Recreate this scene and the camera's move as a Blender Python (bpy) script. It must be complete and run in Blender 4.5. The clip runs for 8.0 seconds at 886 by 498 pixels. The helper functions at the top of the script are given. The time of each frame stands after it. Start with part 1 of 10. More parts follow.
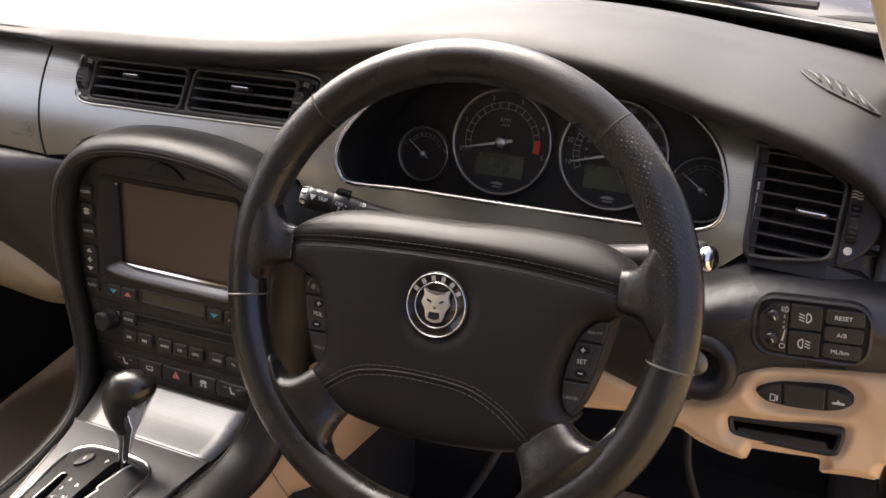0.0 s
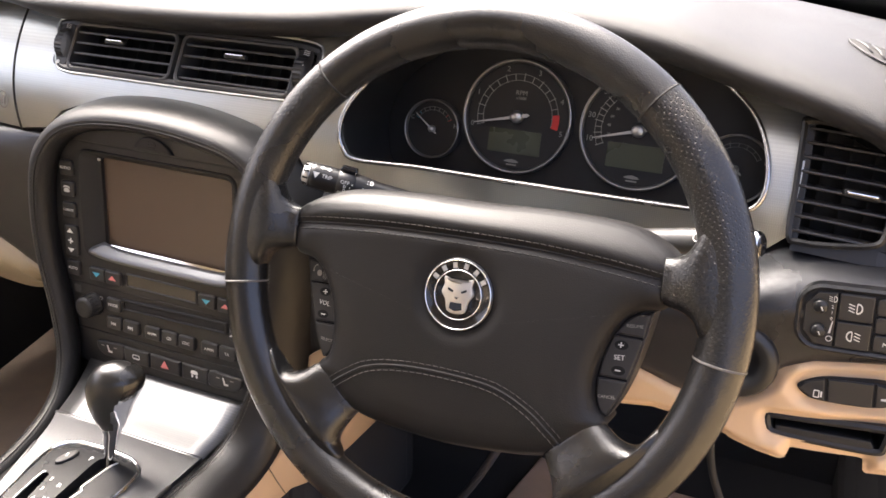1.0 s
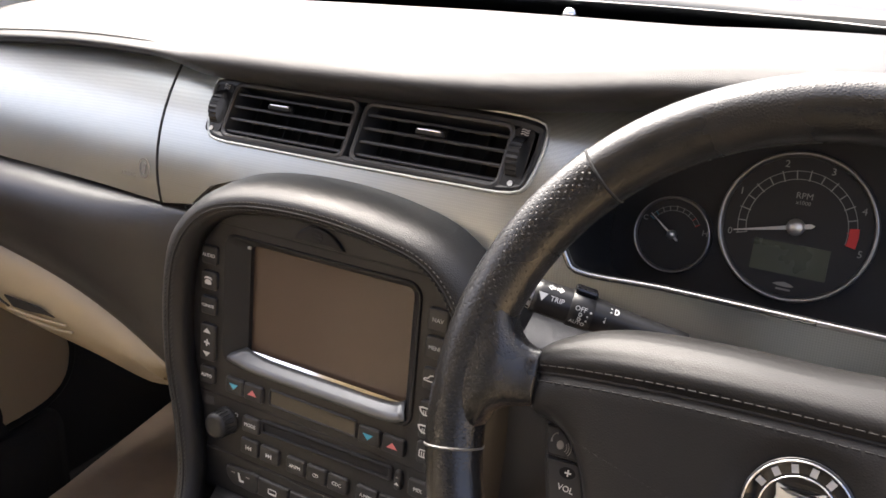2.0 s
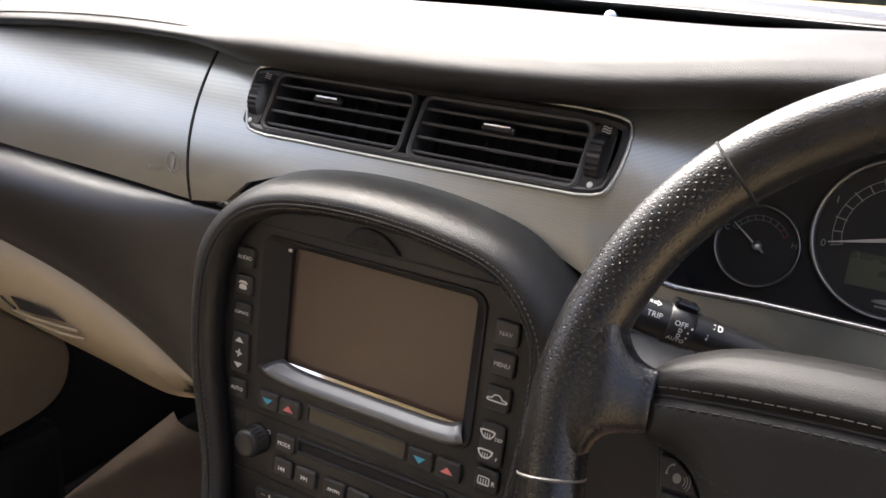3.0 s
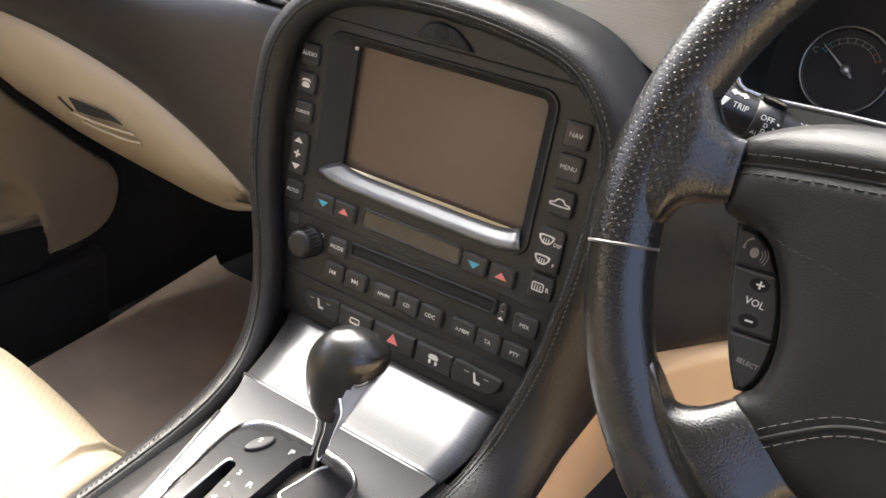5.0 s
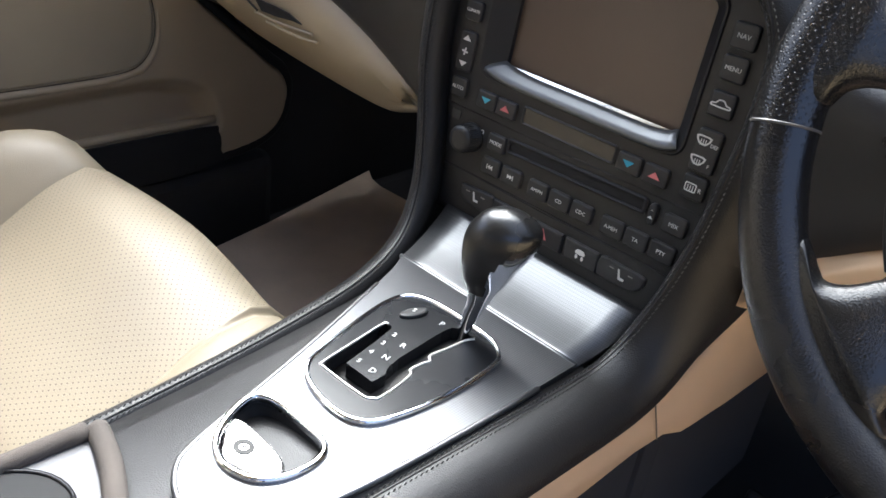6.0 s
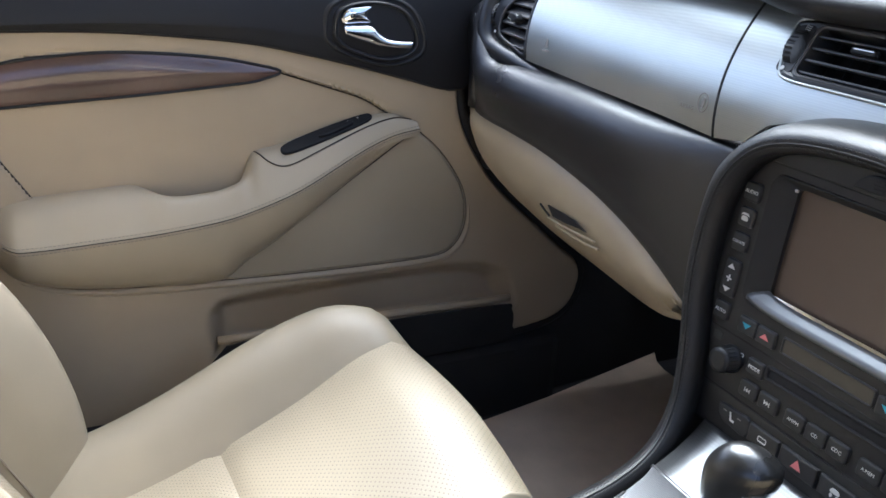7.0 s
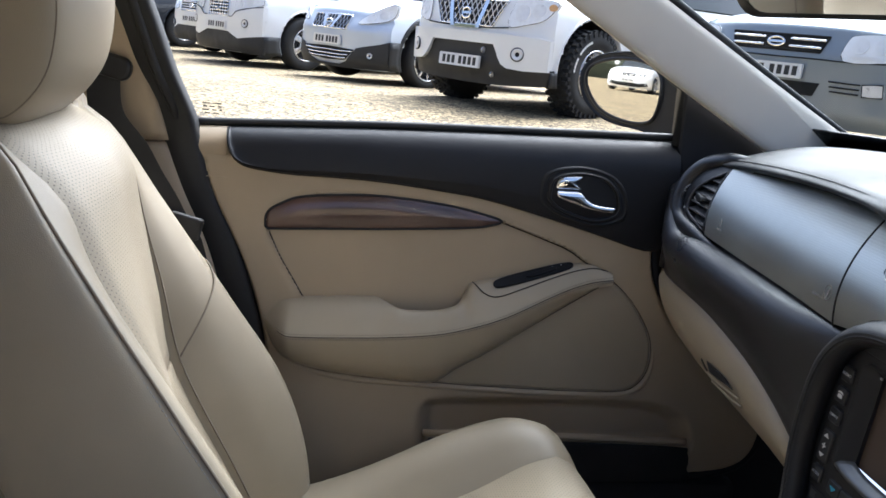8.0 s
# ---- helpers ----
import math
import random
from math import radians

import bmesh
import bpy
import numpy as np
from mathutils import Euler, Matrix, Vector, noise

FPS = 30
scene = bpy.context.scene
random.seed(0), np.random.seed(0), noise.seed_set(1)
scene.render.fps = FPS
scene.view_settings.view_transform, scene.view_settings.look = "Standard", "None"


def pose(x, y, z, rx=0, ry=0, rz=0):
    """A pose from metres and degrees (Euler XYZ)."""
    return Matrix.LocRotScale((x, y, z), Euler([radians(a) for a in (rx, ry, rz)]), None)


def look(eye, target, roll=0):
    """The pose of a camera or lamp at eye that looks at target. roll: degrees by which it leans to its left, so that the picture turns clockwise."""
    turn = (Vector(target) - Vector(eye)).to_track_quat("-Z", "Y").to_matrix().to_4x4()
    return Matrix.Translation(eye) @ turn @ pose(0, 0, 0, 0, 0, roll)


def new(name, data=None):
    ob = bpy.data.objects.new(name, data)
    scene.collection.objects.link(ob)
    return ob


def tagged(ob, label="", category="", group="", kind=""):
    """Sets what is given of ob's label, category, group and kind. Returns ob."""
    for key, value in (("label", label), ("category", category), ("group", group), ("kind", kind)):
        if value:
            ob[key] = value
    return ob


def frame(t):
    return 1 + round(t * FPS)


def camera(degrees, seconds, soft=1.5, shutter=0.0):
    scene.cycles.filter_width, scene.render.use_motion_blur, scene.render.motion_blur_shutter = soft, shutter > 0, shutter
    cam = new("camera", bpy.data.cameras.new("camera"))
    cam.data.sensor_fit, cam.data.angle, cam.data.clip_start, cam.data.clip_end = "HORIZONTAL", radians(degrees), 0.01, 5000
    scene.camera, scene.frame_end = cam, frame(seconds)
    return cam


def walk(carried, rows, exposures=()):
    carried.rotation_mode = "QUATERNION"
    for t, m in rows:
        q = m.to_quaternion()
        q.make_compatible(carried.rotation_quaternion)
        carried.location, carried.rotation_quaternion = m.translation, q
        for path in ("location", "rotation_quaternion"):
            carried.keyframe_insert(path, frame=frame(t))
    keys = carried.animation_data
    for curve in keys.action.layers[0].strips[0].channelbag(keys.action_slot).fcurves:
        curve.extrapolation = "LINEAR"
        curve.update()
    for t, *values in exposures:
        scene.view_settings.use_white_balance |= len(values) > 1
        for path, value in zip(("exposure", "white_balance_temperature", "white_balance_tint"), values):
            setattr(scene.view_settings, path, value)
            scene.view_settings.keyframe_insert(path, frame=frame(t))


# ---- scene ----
# The place is the front cabin of a parked right-hand-drive saloon car, seen from the driver's side.
# x to the car's right, y to its nose, z up; the console face stands at the middle, x = 0.
cam = camera(53.97, 8.0, soft=1.6)
ROWS = [
    (0.0, 0.6332, 0.0285, 1.1130, 67.75, -0.46, 25.21),
    (0.5, 0.6310, 0.0293, 1.1060, 66.61, -0.97, 23.14),
    (1.0, 0.5824, 0.0679, 1.0938, 66.31, -1.16, 24.05),
    (1.5, 0.4926, 0.1385, 1.0699, 67.42, -2.39, 28.15),
    (2.0, 0.4071, 0.1948, 1.0611, 70.55, -2.13, 31.21),
    (2.2, 0.3773, 0.2067, 1.0603, 71.82, -1.93, 31.11),
    (3.3, 0.3324, 0.2103, 1.0186, 71.28, -4.67, 31.05),
    (3.5, 0.3329, 0.2083, 1.0085, 70.34, -4.97, 31.66),
    (4.0, 0.3290, 0.2026, 0.9870, 68.57, -5.75, 32.46),
    (4.2, 0.3266, 0.2003, 0.9829, 67.52, -6.15, 32.70),
    (5.3, 0.3323, 0.1811, 0.9543, 63.72, -7.58, 35.72),
    (5.5, 0.3353, 0.1728, 0.9497, 62.67, -7.66, 37.15),
    (6.0, 0.3528, 0.1446, 0.9376, 60.25, -7.11, 44.58),
    (6.5, 0.3759, 0.1345, 0.9609, 62.21, -5.38, 54.20),
    (7.0, 0.4067, 0.1411, 1.0177, 68.32, -2.98, 64.73),
    (7.5, 0.4859, 0.1523, 1.0867, 73.87, -4.22, 74.68),
    (8.0, 0.6412, 0.1669, 1.1075, 75.30, -5.20, 83.46),
]
EXPOSURES = [(0.0, 2.15, 6700, 16), (0.5, 2.68, 6600, 16), (1.0, 3.1, 6650, 16), (2.0, 2.82, 6550, 14), (3.5, 2.48, 6450, 13), (4.2, 3.33, 6450, 12), (5.5, 2.92, 6150, 11), (6.0, 2.5, 5600, 8), (6.5, 2.36, 5330, 7), (7.0, 2.68, 5270, 7), (7.5, 2.5, 5300, 7), (8.0, 1.77, 5300, 7)]
walk(cam, [(t, pose(x, y, z, rx, ry, rz)) for t, x, y, z, rx, ry, rz in ROWS], EXPOSURES)

# ---- light: a bright, thinly clouded sky with a broad, soft sun ----
SUN_AZ, SUN_EL = -55.0, 54.0          # degrees from +y towards +x, and above the horizon
world = bpy.data.worlds.new("sky")
scene.world = world
world.use_nodes = True
wn = world.node_tree.nodes
sky = wn.new("ShaderNodeTexSky")
sky.sky_type = "NISHITA"
sky.sun_disc = False
sky.sun_elevation, sky.sun_rotation = radians(SUN_EL), radians(SUN_AZ)
sky.air_density, sky.dust_density, sky.ozone_density = 0.5, 10.0, 0.5
wn["Background"].inputs["Strength"].default_value = 0.15
world.node_tree.links.new(sky.outputs[0], wn["Background"].inputs["Color"])
sun_data = bpy.data.lights.new("sun", "SUN")
sun_data.energy, sun_data.angle, sun_data.color = 1.3, radians(60), (1.0, 0.96, 0.9)
sun = new("sun", sun_data)
az, el = radians(SUN_AZ), radians(SUN_EL)
sun.matrix_world = look(Vector((math.sin(az) * math.cos(el), math.cos(az) * math.cos(el), math.sin(el))) * 30, (0, 0, 0))

# ---- materials ----
MATS = {}


def mat(name, color, rough=0.5, metal=0.0, vary=0.12, grain=0.0, scale=400.0, big=6.0, rvar=0.1, kind="noise", coat=0.0, spec=0.5, stretch=(1, 1, 1), per_object=0.0):
    """A surface with fine relief (grain, at `scale` per metre) and slow changes of tone and gloss (big)."""
    m = bpy.data.materials.new(name)
    m.use_nodes = True
    nt = m.node_tree
    n, ln = nt.nodes, nt.links.new
    b = n["Principled BSDF"]
    b.inputs["Metallic"].default_value = metal
    b.inputs["Coat Weight"].default_value = coat
    b.inputs["Specular IOR Level"].default_value = spec
    tc = n.new("ShaderNodeTexCoord")
    mp = n.new("ShaderNodeMapping")
    mp.inputs["Scale"].default_value = stretch
    ln(tc.outputs["Object"], mp.inputs["Vector"])
    slow = n.new("ShaderNodeTexNoise")
    slow.inputs["Scale"].default_value, slow.inputs["Detail"].default_value = big, 5
    ln(tc.outputs["Object"], slow.inputs["Vector"])
    ramp = n.new("ShaderNodeMapRange")
    ramp.inputs["From Min"].default_value, ramp.inputs["From Max"].default_value = 0.3, 0.7
    ramp.inputs["To Min"].default_value, ramp.inputs["To Max"].default_value = 1 - vary, 1 + vary
    ln(slow.outputs["Fac"], ramp.inputs["Value"])
    mul = n.new("ShaderNodeMix")
    mul.data_type, mul.blend_type = "RGBA", "MULTIPLY"
    mul.inputs["Factor"].default_value = 1.0
    mul.inputs["A"].default_value = (*color, 1)
    ln(ramp.outputs["Result"], mul.inputs["B"])
    col = mul.outputs["Result"]
    if per_object:
        oi = n.new("ShaderNodeObjectInfo")
        hs = n.new("ShaderNodeHueSaturation")
        mr = n.new("ShaderNodeMapRange")
        mr.inputs["To Min"].default_value, mr.inputs["To Max"].default_value = 1 - per_object, 1 + per_object
        ln(oi.outputs["Random"], mr.inputs["Value"])
        ln(mr.outputs["Result"], hs.inputs["Value"])
        ln(col, hs.inputs["Color"])
        col = hs.outputs["Color"]
    ln(col, b.inputs["Base Color"])
    rr = n.new("ShaderNodeMapRange")
    rr.inputs["From Min"].default_value, rr.inputs["From Max"].default_value = 0.3, 0.7
    rr.inputs["To Min"].default_value, rr.inputs["To Max"].default_value = max(rough - rvar, 0.02), min(rough + rvar, 1)
    ln(slow.outputs["Fac"], rr.inputs["Value"])
    ln(rr.outputs["Result"], b.inputs["Roughness"])
    if grain:
        if kind == "cells":
            f = n.new("ShaderNodeTexVoronoi")
            f.feature = "DISTANCE_TO_EDGE"
            f.inputs["Scale"].default_value = scale
            out = f.outputs["Distance"]
        else:
            f = n.new("ShaderNodeTexNoise")
            f.inputs["Scale"].default_value, f.inputs["Detail"].default_value = scale, 4
            out = f.outputs["Fac"]
        ln(mp.outputs["Vector"], f.inputs["Vector"])
        bump = n.new("ShaderNodeBump")
        bump.inputs["Strength"].default_value, bump.inputs["Distance"].default_value = grain, 0.001
        ln(out, bump.inputs["Height"])
        ln(bump.outputs["Normal"], b.inputs["Normal"])
    MATS[name] = m
    return m


def dotted(name, base, pitch, radius, dark=0.25, depth=0.5, diagonal=True):
    """A copy of a material with a grid of small punched holes, laid out in the mesh's UV metres."""
    m = MATS[base].copy()
    m.name = name
    nt = m.node_tree
    n, ln = nt.nodes, nt.links.new
    b = n["Principled BSDF"]
    tc = n.new("ShaderNodeTexCoord")
    mp = n.new("ShaderNodeMapping")
    mp.inputs["Scale"].default_value = (1 / pitch, 1 / pitch, 1)
    mp.inputs["Rotation"].default_value = (0, 0, radians(45 if diagonal else 0))
    fr = n.new("ShaderNodeVectorMath")
    fr.operation = "FRACTION"
    sub = n.new("ShaderNodeVectorMath")
    sub.operation = "SUBTRACT"
    sub.inputs[1].default_value = (0.5, 0.5, 0)
    ln_ = n.new("ShaderNodeVectorMath")
    ln_.operation = "LENGTH"
    ln(tc.outputs["UV"], mp.inputs["Vector"])
    ln(mp.outputs["Vector"], fr.inputs[0])
    ln(fr.outputs["Vector"], sub.inputs[0])
    flat = n.new("ShaderNodeVectorMath")
    flat.operation = "MULTIPLY"
    flat.inputs[1].default_value = (1, 1, 0)
    ln(sub.outputs["Vector"], flat.inputs[0])
    ln(flat.outputs["Vector"], ln_.inputs[0])
    hole = n.new("ShaderNodeMapRange")
    hole.inputs["From Min"].default_value, hole.inputs["From Max"].default_value = radius / pitch * 0.75, radius / pitch * 1.1
    ln(ln_.outputs["Value"], hole.inputs["Value"])
    mix = n.new("ShaderNodeMix")
    mix.data_type, mix.blend_type = "RGBA", "MULTIPLY"
    mix.inputs["Factor"].default_value = 1
    old = b.inputs["Base Color"].links[0].from_socket
    shade = n.new("ShaderNodeMapRange")
    shade.inputs["To Min"].default_value = dark
    ln(hole.outputs["Result"], shade.inputs["Value"])
    ln(old, mix.inputs["A"])
    ln(shade.outputs["Result"], mix.inputs["B"])
    ln(mix.outputs["Result"], b.inputs["Base Color"])
    bump = n.new("ShaderNodeBump")
    bump.inputs["Strength"].default_value, bump.inputs["Distance"].default_value = depth, 0.0012
    ln(hole.outputs["Result"], bump.inputs["Height"])
    if b.inputs["Normal"].links:
        ln(b.inputs["Normal"].links[0].from_socket, bump.inputs["Normal"])
    ln(bump.outputs["Normal"], b.inputs["Normal"])
    MATS[name] = m
    return m


def woven(name, color, pitch, rough, metal, dark=0.86, turn=(0, 45, 0)):
    """Fine diagonal weave pressed into satin grey plastic."""
    m = mat(name, color, rough, metal, vary=0.05, rvar=0.04)
    nt = m.node_tree
    n, ln = nt.nodes, nt.links.new
    tc = n.new("ShaderNodeTexCoord")
    mp = n.new("ShaderNodeMapping")
    mp.inputs["Rotation"].default_value = [radians(a) for a in turn]
    ck = n.new("ShaderNodeTexChecker")
    ck.inputs["Scale"].default_value = 1 / pitch
    ln(tc.outputs["Object"], mp.inputs["Vector"])
    ln(mp.outputs["Vector"], ck.inputs["Vector"])
    ck.inputs["Color1"].default_value, ck.inputs["Color2"].default_value = (1, 1, 1, 1), (dark, dark, dark, 1)
    b = n["Principled BSDF"]
    mix = n.new("ShaderNodeMix")
    mix.data_type, mix.blend_type = "RGBA", "MULTIPLY"
    mix.inputs["Factor"].default_value = 1
    ln(b.inputs["Base Color"].links[0].from_socket, mix.inputs["A"])
    ln(ck.outputs["Color"], mix.inputs["B"])
    ln(mix.outputs["Result"], b.inputs["Base Color"])
    bump = n.new("ShaderNodeBump")
    bump.inputs["Strength"].default_value, bump.inputs["Distance"].default_value = 0.2, 0.0006
    ln(ck.outputs["Fac"], bump.inputs["Height"])
    ln(bump.outputs["Normal"], b.inputs["Normal"])
    return m


def glass(name, tint=(1, 1, 1), rough=0.0):
    m = bpy.data.materials.new(name)
    m.use_nodes = True
    nt = m.node_tree
    n, ln = nt.nodes, nt.links.new
    out = n["Material Output"]
    tr, gl, mx, fr = n.new("ShaderNodeBsdfTransparent"), n.new("ShaderNodeBsdfGlossy"), n.new("ShaderNodeMixShader"), n.new("ShaderNodeMath")
    lw = n.new("ShaderNodeLayerWeight")
    lw.inputs["Blend"].default_value = 0.5
    fr.operation = "POWER"
    fr.inputs[1].default_value = 5.0
    ln(lw.outputs["Facing"], fr.inputs[0])
    tr.inputs["Color"].default_value = (*tint, 1)
    gl.inputs["Roughness"].default_value = rough
    ln(fr.outputs[0], mx.inputs[0])
    ln(tr.outputs[0], mx.inputs[1])
    ln(gl.outputs[0], mx.inputs[2])
    ln(mx.outputs[0], out.inputs["Surface"])
    MATS[name] = m
    return m


black_pad = mat("black_grained_vinyl", (0.013, 0.0135, 0.016), 0.33, spec=0.72, vary=0.1, grain=0.24, scale=900, kind="cells")
door_vinyl = mat("black_door_vinyl", (0.008, 0.0085, 0.011), 0.40, vary=0.1, grain=0.3, scale=900, kind="cells", spec=0.38)
dash_pad = mat("matt_black_dash_top", (0.016, 0.016, 0.017), 0.52, vary=0.1, grain=0.5, scale=900, kind="cells", spec=0.45)
black_leather = mat("black_leather", (0.016, 0.0155, 0.0155), 0.38, spec=0.36, vary=0.16, grain=0.30, scale=620, kind="cells", rvar=0.08)
wheel_leather = mat("worn_black_leather", (0.009, 0.0088, 0.009), 0.25, spec=0.60, vary=0.15, grain=0.22, scale=600, kind="cells", rvar=0.10, big=14)
pad_leather = mat("soft_black_pad_leather", (0.013, 0.0125, 0.0125), 0.42, spec=0.24, vary=0.12, grain=0.14, scale=700, kind="cells", rvar=0.06)
wheel_perforated = dotted("perforated_black_leather", "worn_black_leather", 0.0033, 0.00062, 0.36, 0.40)
black_plastic = mat("black_satin_plastic", (0.016, 0.016, 0.0165), 0.38, spec=0.40, vary=0.08, grain=0.08, scale=1500)
black_gloss = mat("black_gloss_plastic", (0.010, 0.010, 0.011), 0.12, vary=0.05, rvar=0.04)
button_black = mat("soft_black_button", (0.020, 0.020, 0.021), 0.38, spec=0.45, vary=0.08, grain=0.06, scale=1800)
# Near-black for gaps, slots and wells: their shade is put into the colour.
dark_void = mat("dark_recess_shade", (0.010, 0.010, 0.010), 0.8, vary=0.1)
silver_weave = woven("silver_woven_fascia", (0.51, 0.535, 0.515), 0.0012, 0.31, 0.88)
silver_plain = mat("brushed_satin_metal", (0.155, 0.155, 0.158), 0.40, metal=0.92, vary=0.04, grain=0.08, scale=900, rvar=0.05, stretch=(0.06, 1, 1))
pale_metal = mat("pale_satin_metal", (0.62, 0.61, 0.59), 0.35, metal=0.85, vary=0.04)
seam_worn = mat("worn_pale_seam", (0.085, 0.080, 0.076), 0.5, vary=0.3, big=60)
gap_brown = mat("dark_brown_panel_gap", (0.030, 0.022, 0.015), 0.9, vary=0.1)
silver_trim = mat("bright_silver_trim", (0.50, 0.49, 0.48), 0.25, metal=1.0, vary=0.04)
chrome = mat("chrome", (0.88, 0.88, 0.88), 0.06, metal=1.0, vary=0.03, rvar=0.03)
beige_leather = mat("beige_leather", (0.352, 0.292, 0.198), 0.42, vary=0.07, grain=0.28, scale=650, kind="cells", rvar=0.07)
seat_leather = mat("beige_seat_leather", (0.280, 0.236, 0.165), 0.47, vary=0.09, grain=0.28, scale=650, kind="cells", rvar=0.09)
beige_perforated = dotted("perforated_beige_leather", "beige_seat_leather", 0.0052, 0.00078, 0.42, 0.6)
beige_plastic = mat("beige_moulded_plastic", (0.388, 0.309, 0.203), 0.50, vary=0.06, grain=0.15, scale=1100, kind="cells")
# Mat colour of the driver's side, made warmer: sunlight is put into the tan.
sunlit_mat = mat("sunlit_tan_carpet", (0.66, 0.46, 0.32), 0.95, vary=0.14, grain=0.9, scale=1600, big=10)
tan_plastic = mat("tan_moulded_plastic", (0.66, 0.465, 0.285), 0.45, vary=0.05, grain=0.12, scale=1100, kind="cells")
beige_dark = mat("beige_carpet_mat", (0.63, 0.51, 0.385), 0.95, vary=0.14, grain=0.9, scale=1600, big=10)
carpet = mat("black_carpet", (0.024, 0.024, 0.025), 0.95, vary=0.2, grain=0.9, scale=1500)
headlining = mat("cream_headlining", (0.46, 0.42, 0.35), 0.95, vary=0.05, grain=0.4, scale=1400)
pillar_trim = mat("grained_beige_pillar_trim", (0.70, 0.645, 0.55), 0.55, vary=0.05, grain=0.25, scale=1200, kind="cells")
wood = mat("dark_stained_walnut_veneer", (0.095, 0.056, 0.044), 0.24, vary=0.22, rvar=0.04, coat=0.5, spec=0.5, big=9)
rubber = mat("black_rubber_seal", (0.012, 0.012, 0.012), 0.6, vary=0.1)
screen_mat = mat("switched_off_brown_screen", (0.095, 0.068, 0.050), 0.25, spec=0.4, vary=0.015, rvar=0.01)
bezel_satin = mat("satin_charcoal_bezel", (0.014, 0.014, 0.015), 0.48, spec=0.3, vary=0.06, grain=0.05, scale=1500)
lip_satin = mat("satin_grey_bezel_lip", (0.15, 0.155, 0.16), 0.34, metal=0.7, vary=0.05)
lcd_mat = mat("grey_green_lcd", (0.060, 0.065, 0.040), 0.3, vary=0.05)
dial_black = mat("matt_black_dial", (0.008, 0.008, 0.009), 0.5, vary=0.05)
blue_print = mat("dim_blue_print", (0.10, 0.16, 0.30), 0.6, vary=0.05)
needle_white = mat("pale_needle", (0.55, 0.54, 0.52), 0.4, vary=0.03)
dial_ring = mat("satin_dial_ring", (0.30, 0.295, 0.29), 0.36, metal=0.9, vary=0.04)
dial_print = mat("dim_dial_print", (0.30, 0.30, 0.29), 0.6, vary=0.05, spec=0.2)
white_print = mat("white_print", (0.62, 0.62, 0.60), 0.5, vary=0.03)
red_print = mat("red_print", (0.55, 0.03, 0.03), 0.45, vary=0.05)
blue_print = mat("blue_print", (0.05, 0.32, 0.45), 0.45, vary=0.05)
pink_print = mat("faded_red_print", (0.60, 0.17, 0.17), 0.45, vary=0.05)
thread_black = mat("charcoal_thread", (0.019, 0.0185, 0.018), 0.8, vary=0.1)
thread_dim = mat("dim_grey_thread", (0.050, 0.048, 0.045), 0.8, vary=0.15)
thread_grey = mat("grey_thread", (0.26, 0.25, 0.23), 0.8, vary=0.1)
thread_beige = mat("beige_thread", (0.20, 0.165, 0.12), 0.8, vary=0.1)
suede = mat("worn_brown_edging", (0.085, 0.072, 0.062), 0.95, vary=0.3, grain=0.8, scale=1500)
screen_glass = glass("windscreen_glass", (0.84, 0.88, 0.87))
# Made-up tint for the unseen rear panes; it dims light from behind.
dimming_glass = glass("light_cutting_glass", (0.42, 0.43, 0.43))
cabin_glass = glass("clear_glass", (0.94, 0.96, 0.95))
door_mirror_mat = mat("dimmed_mirror_silvering", (0.66, 0.64, 0.58), 0.0, metal=1.0, vary=0.0, rvar=0.0)
mirror_mat = mat("mirror_silvering", (0.9, 0.92, 0.93), 0.02, metal=1.0, vary=0.01, rvar=0.01)
switch_black = mat("matt_black_switch", (0.008, 0.008, 0.009), 0.55, spec=0.2, vary=0.08)

# ---- building tools ----
def part(name, bm, material, parent, label="", smooth=False, angle=None):
    """Link a bmesh as one mesh object under a thing or a part."""
    me = bpy.data.meshes.new(name)
    bmesh.ops.recalc_face_normals(bm, faces=bm.faces)
    bm.to_mesh(me)
    bm.free()
    me.materials.append(material)
    if smooth or angle:
        me.shade_smooth()
        if angle:
            me.set_sharp_from_angle(angle=radians(angle))
    ob = new(name, me)
    if parent is not None:
        ob.parent = parent
        ob.matrix_parent_inverse = base_of(parent).inverted()
    if label:
        ob["label"] = label
    return ob


def base_of(ob):
    m = ob.matrix_basis.copy()
    while ob.parent:
        m = ob.matrix_parent_inverse @ m
        ob = ob.parent
        m = ob.matrix_basis @ m
    return m


def thing(name, at, label, category, group="", kind=""):
    ob = new(name)
    ob.empty_display_size = 0.05
    ob.matrix_basis = Matrix.Translation(at)
    return tagged(ob, label, category, group, kind)


def frame_at(origin, xaxis, normal):
    """A local frame: its z along normal, its x as near xaxis as may be."""
    z = Vector(normal).normalized()
    x = Vector(xaxis)
    x = (x - x.dot(z) * z).normalized()
    y = z.cross(x)
    m = Matrix((x, y, z)).transposed().to_4x4()
    m.translation = Vector(origin)
    return m


def spline(pts, n=8, closed=False):
    """A smooth line through the points (Catmull-Rom)."""
    p = [Vector(q) for q in pts]
    out, k = [], len(p)
    for i in range(k if closed else k - 1):
        if closed:
            a, b, c, d = p[i - 1], p[i], p[(i + 1) % k], p[(i + 2) % k]
        else:
            a, b, c, d = p[max(i - 1, 0)], p[i], p[i + 1], p[min(i + 2, k - 1)]
        for s in range(n):
            t = s / n
            out.append(0.5 * (2 * b + (c - a) * t + (2 * a - 5 * b + 4 * c - d) * t * t + (3 * b - a - 3 * c + d) * t ** 3))
    if not closed:
        out.append(p[-1].copy())
    return out


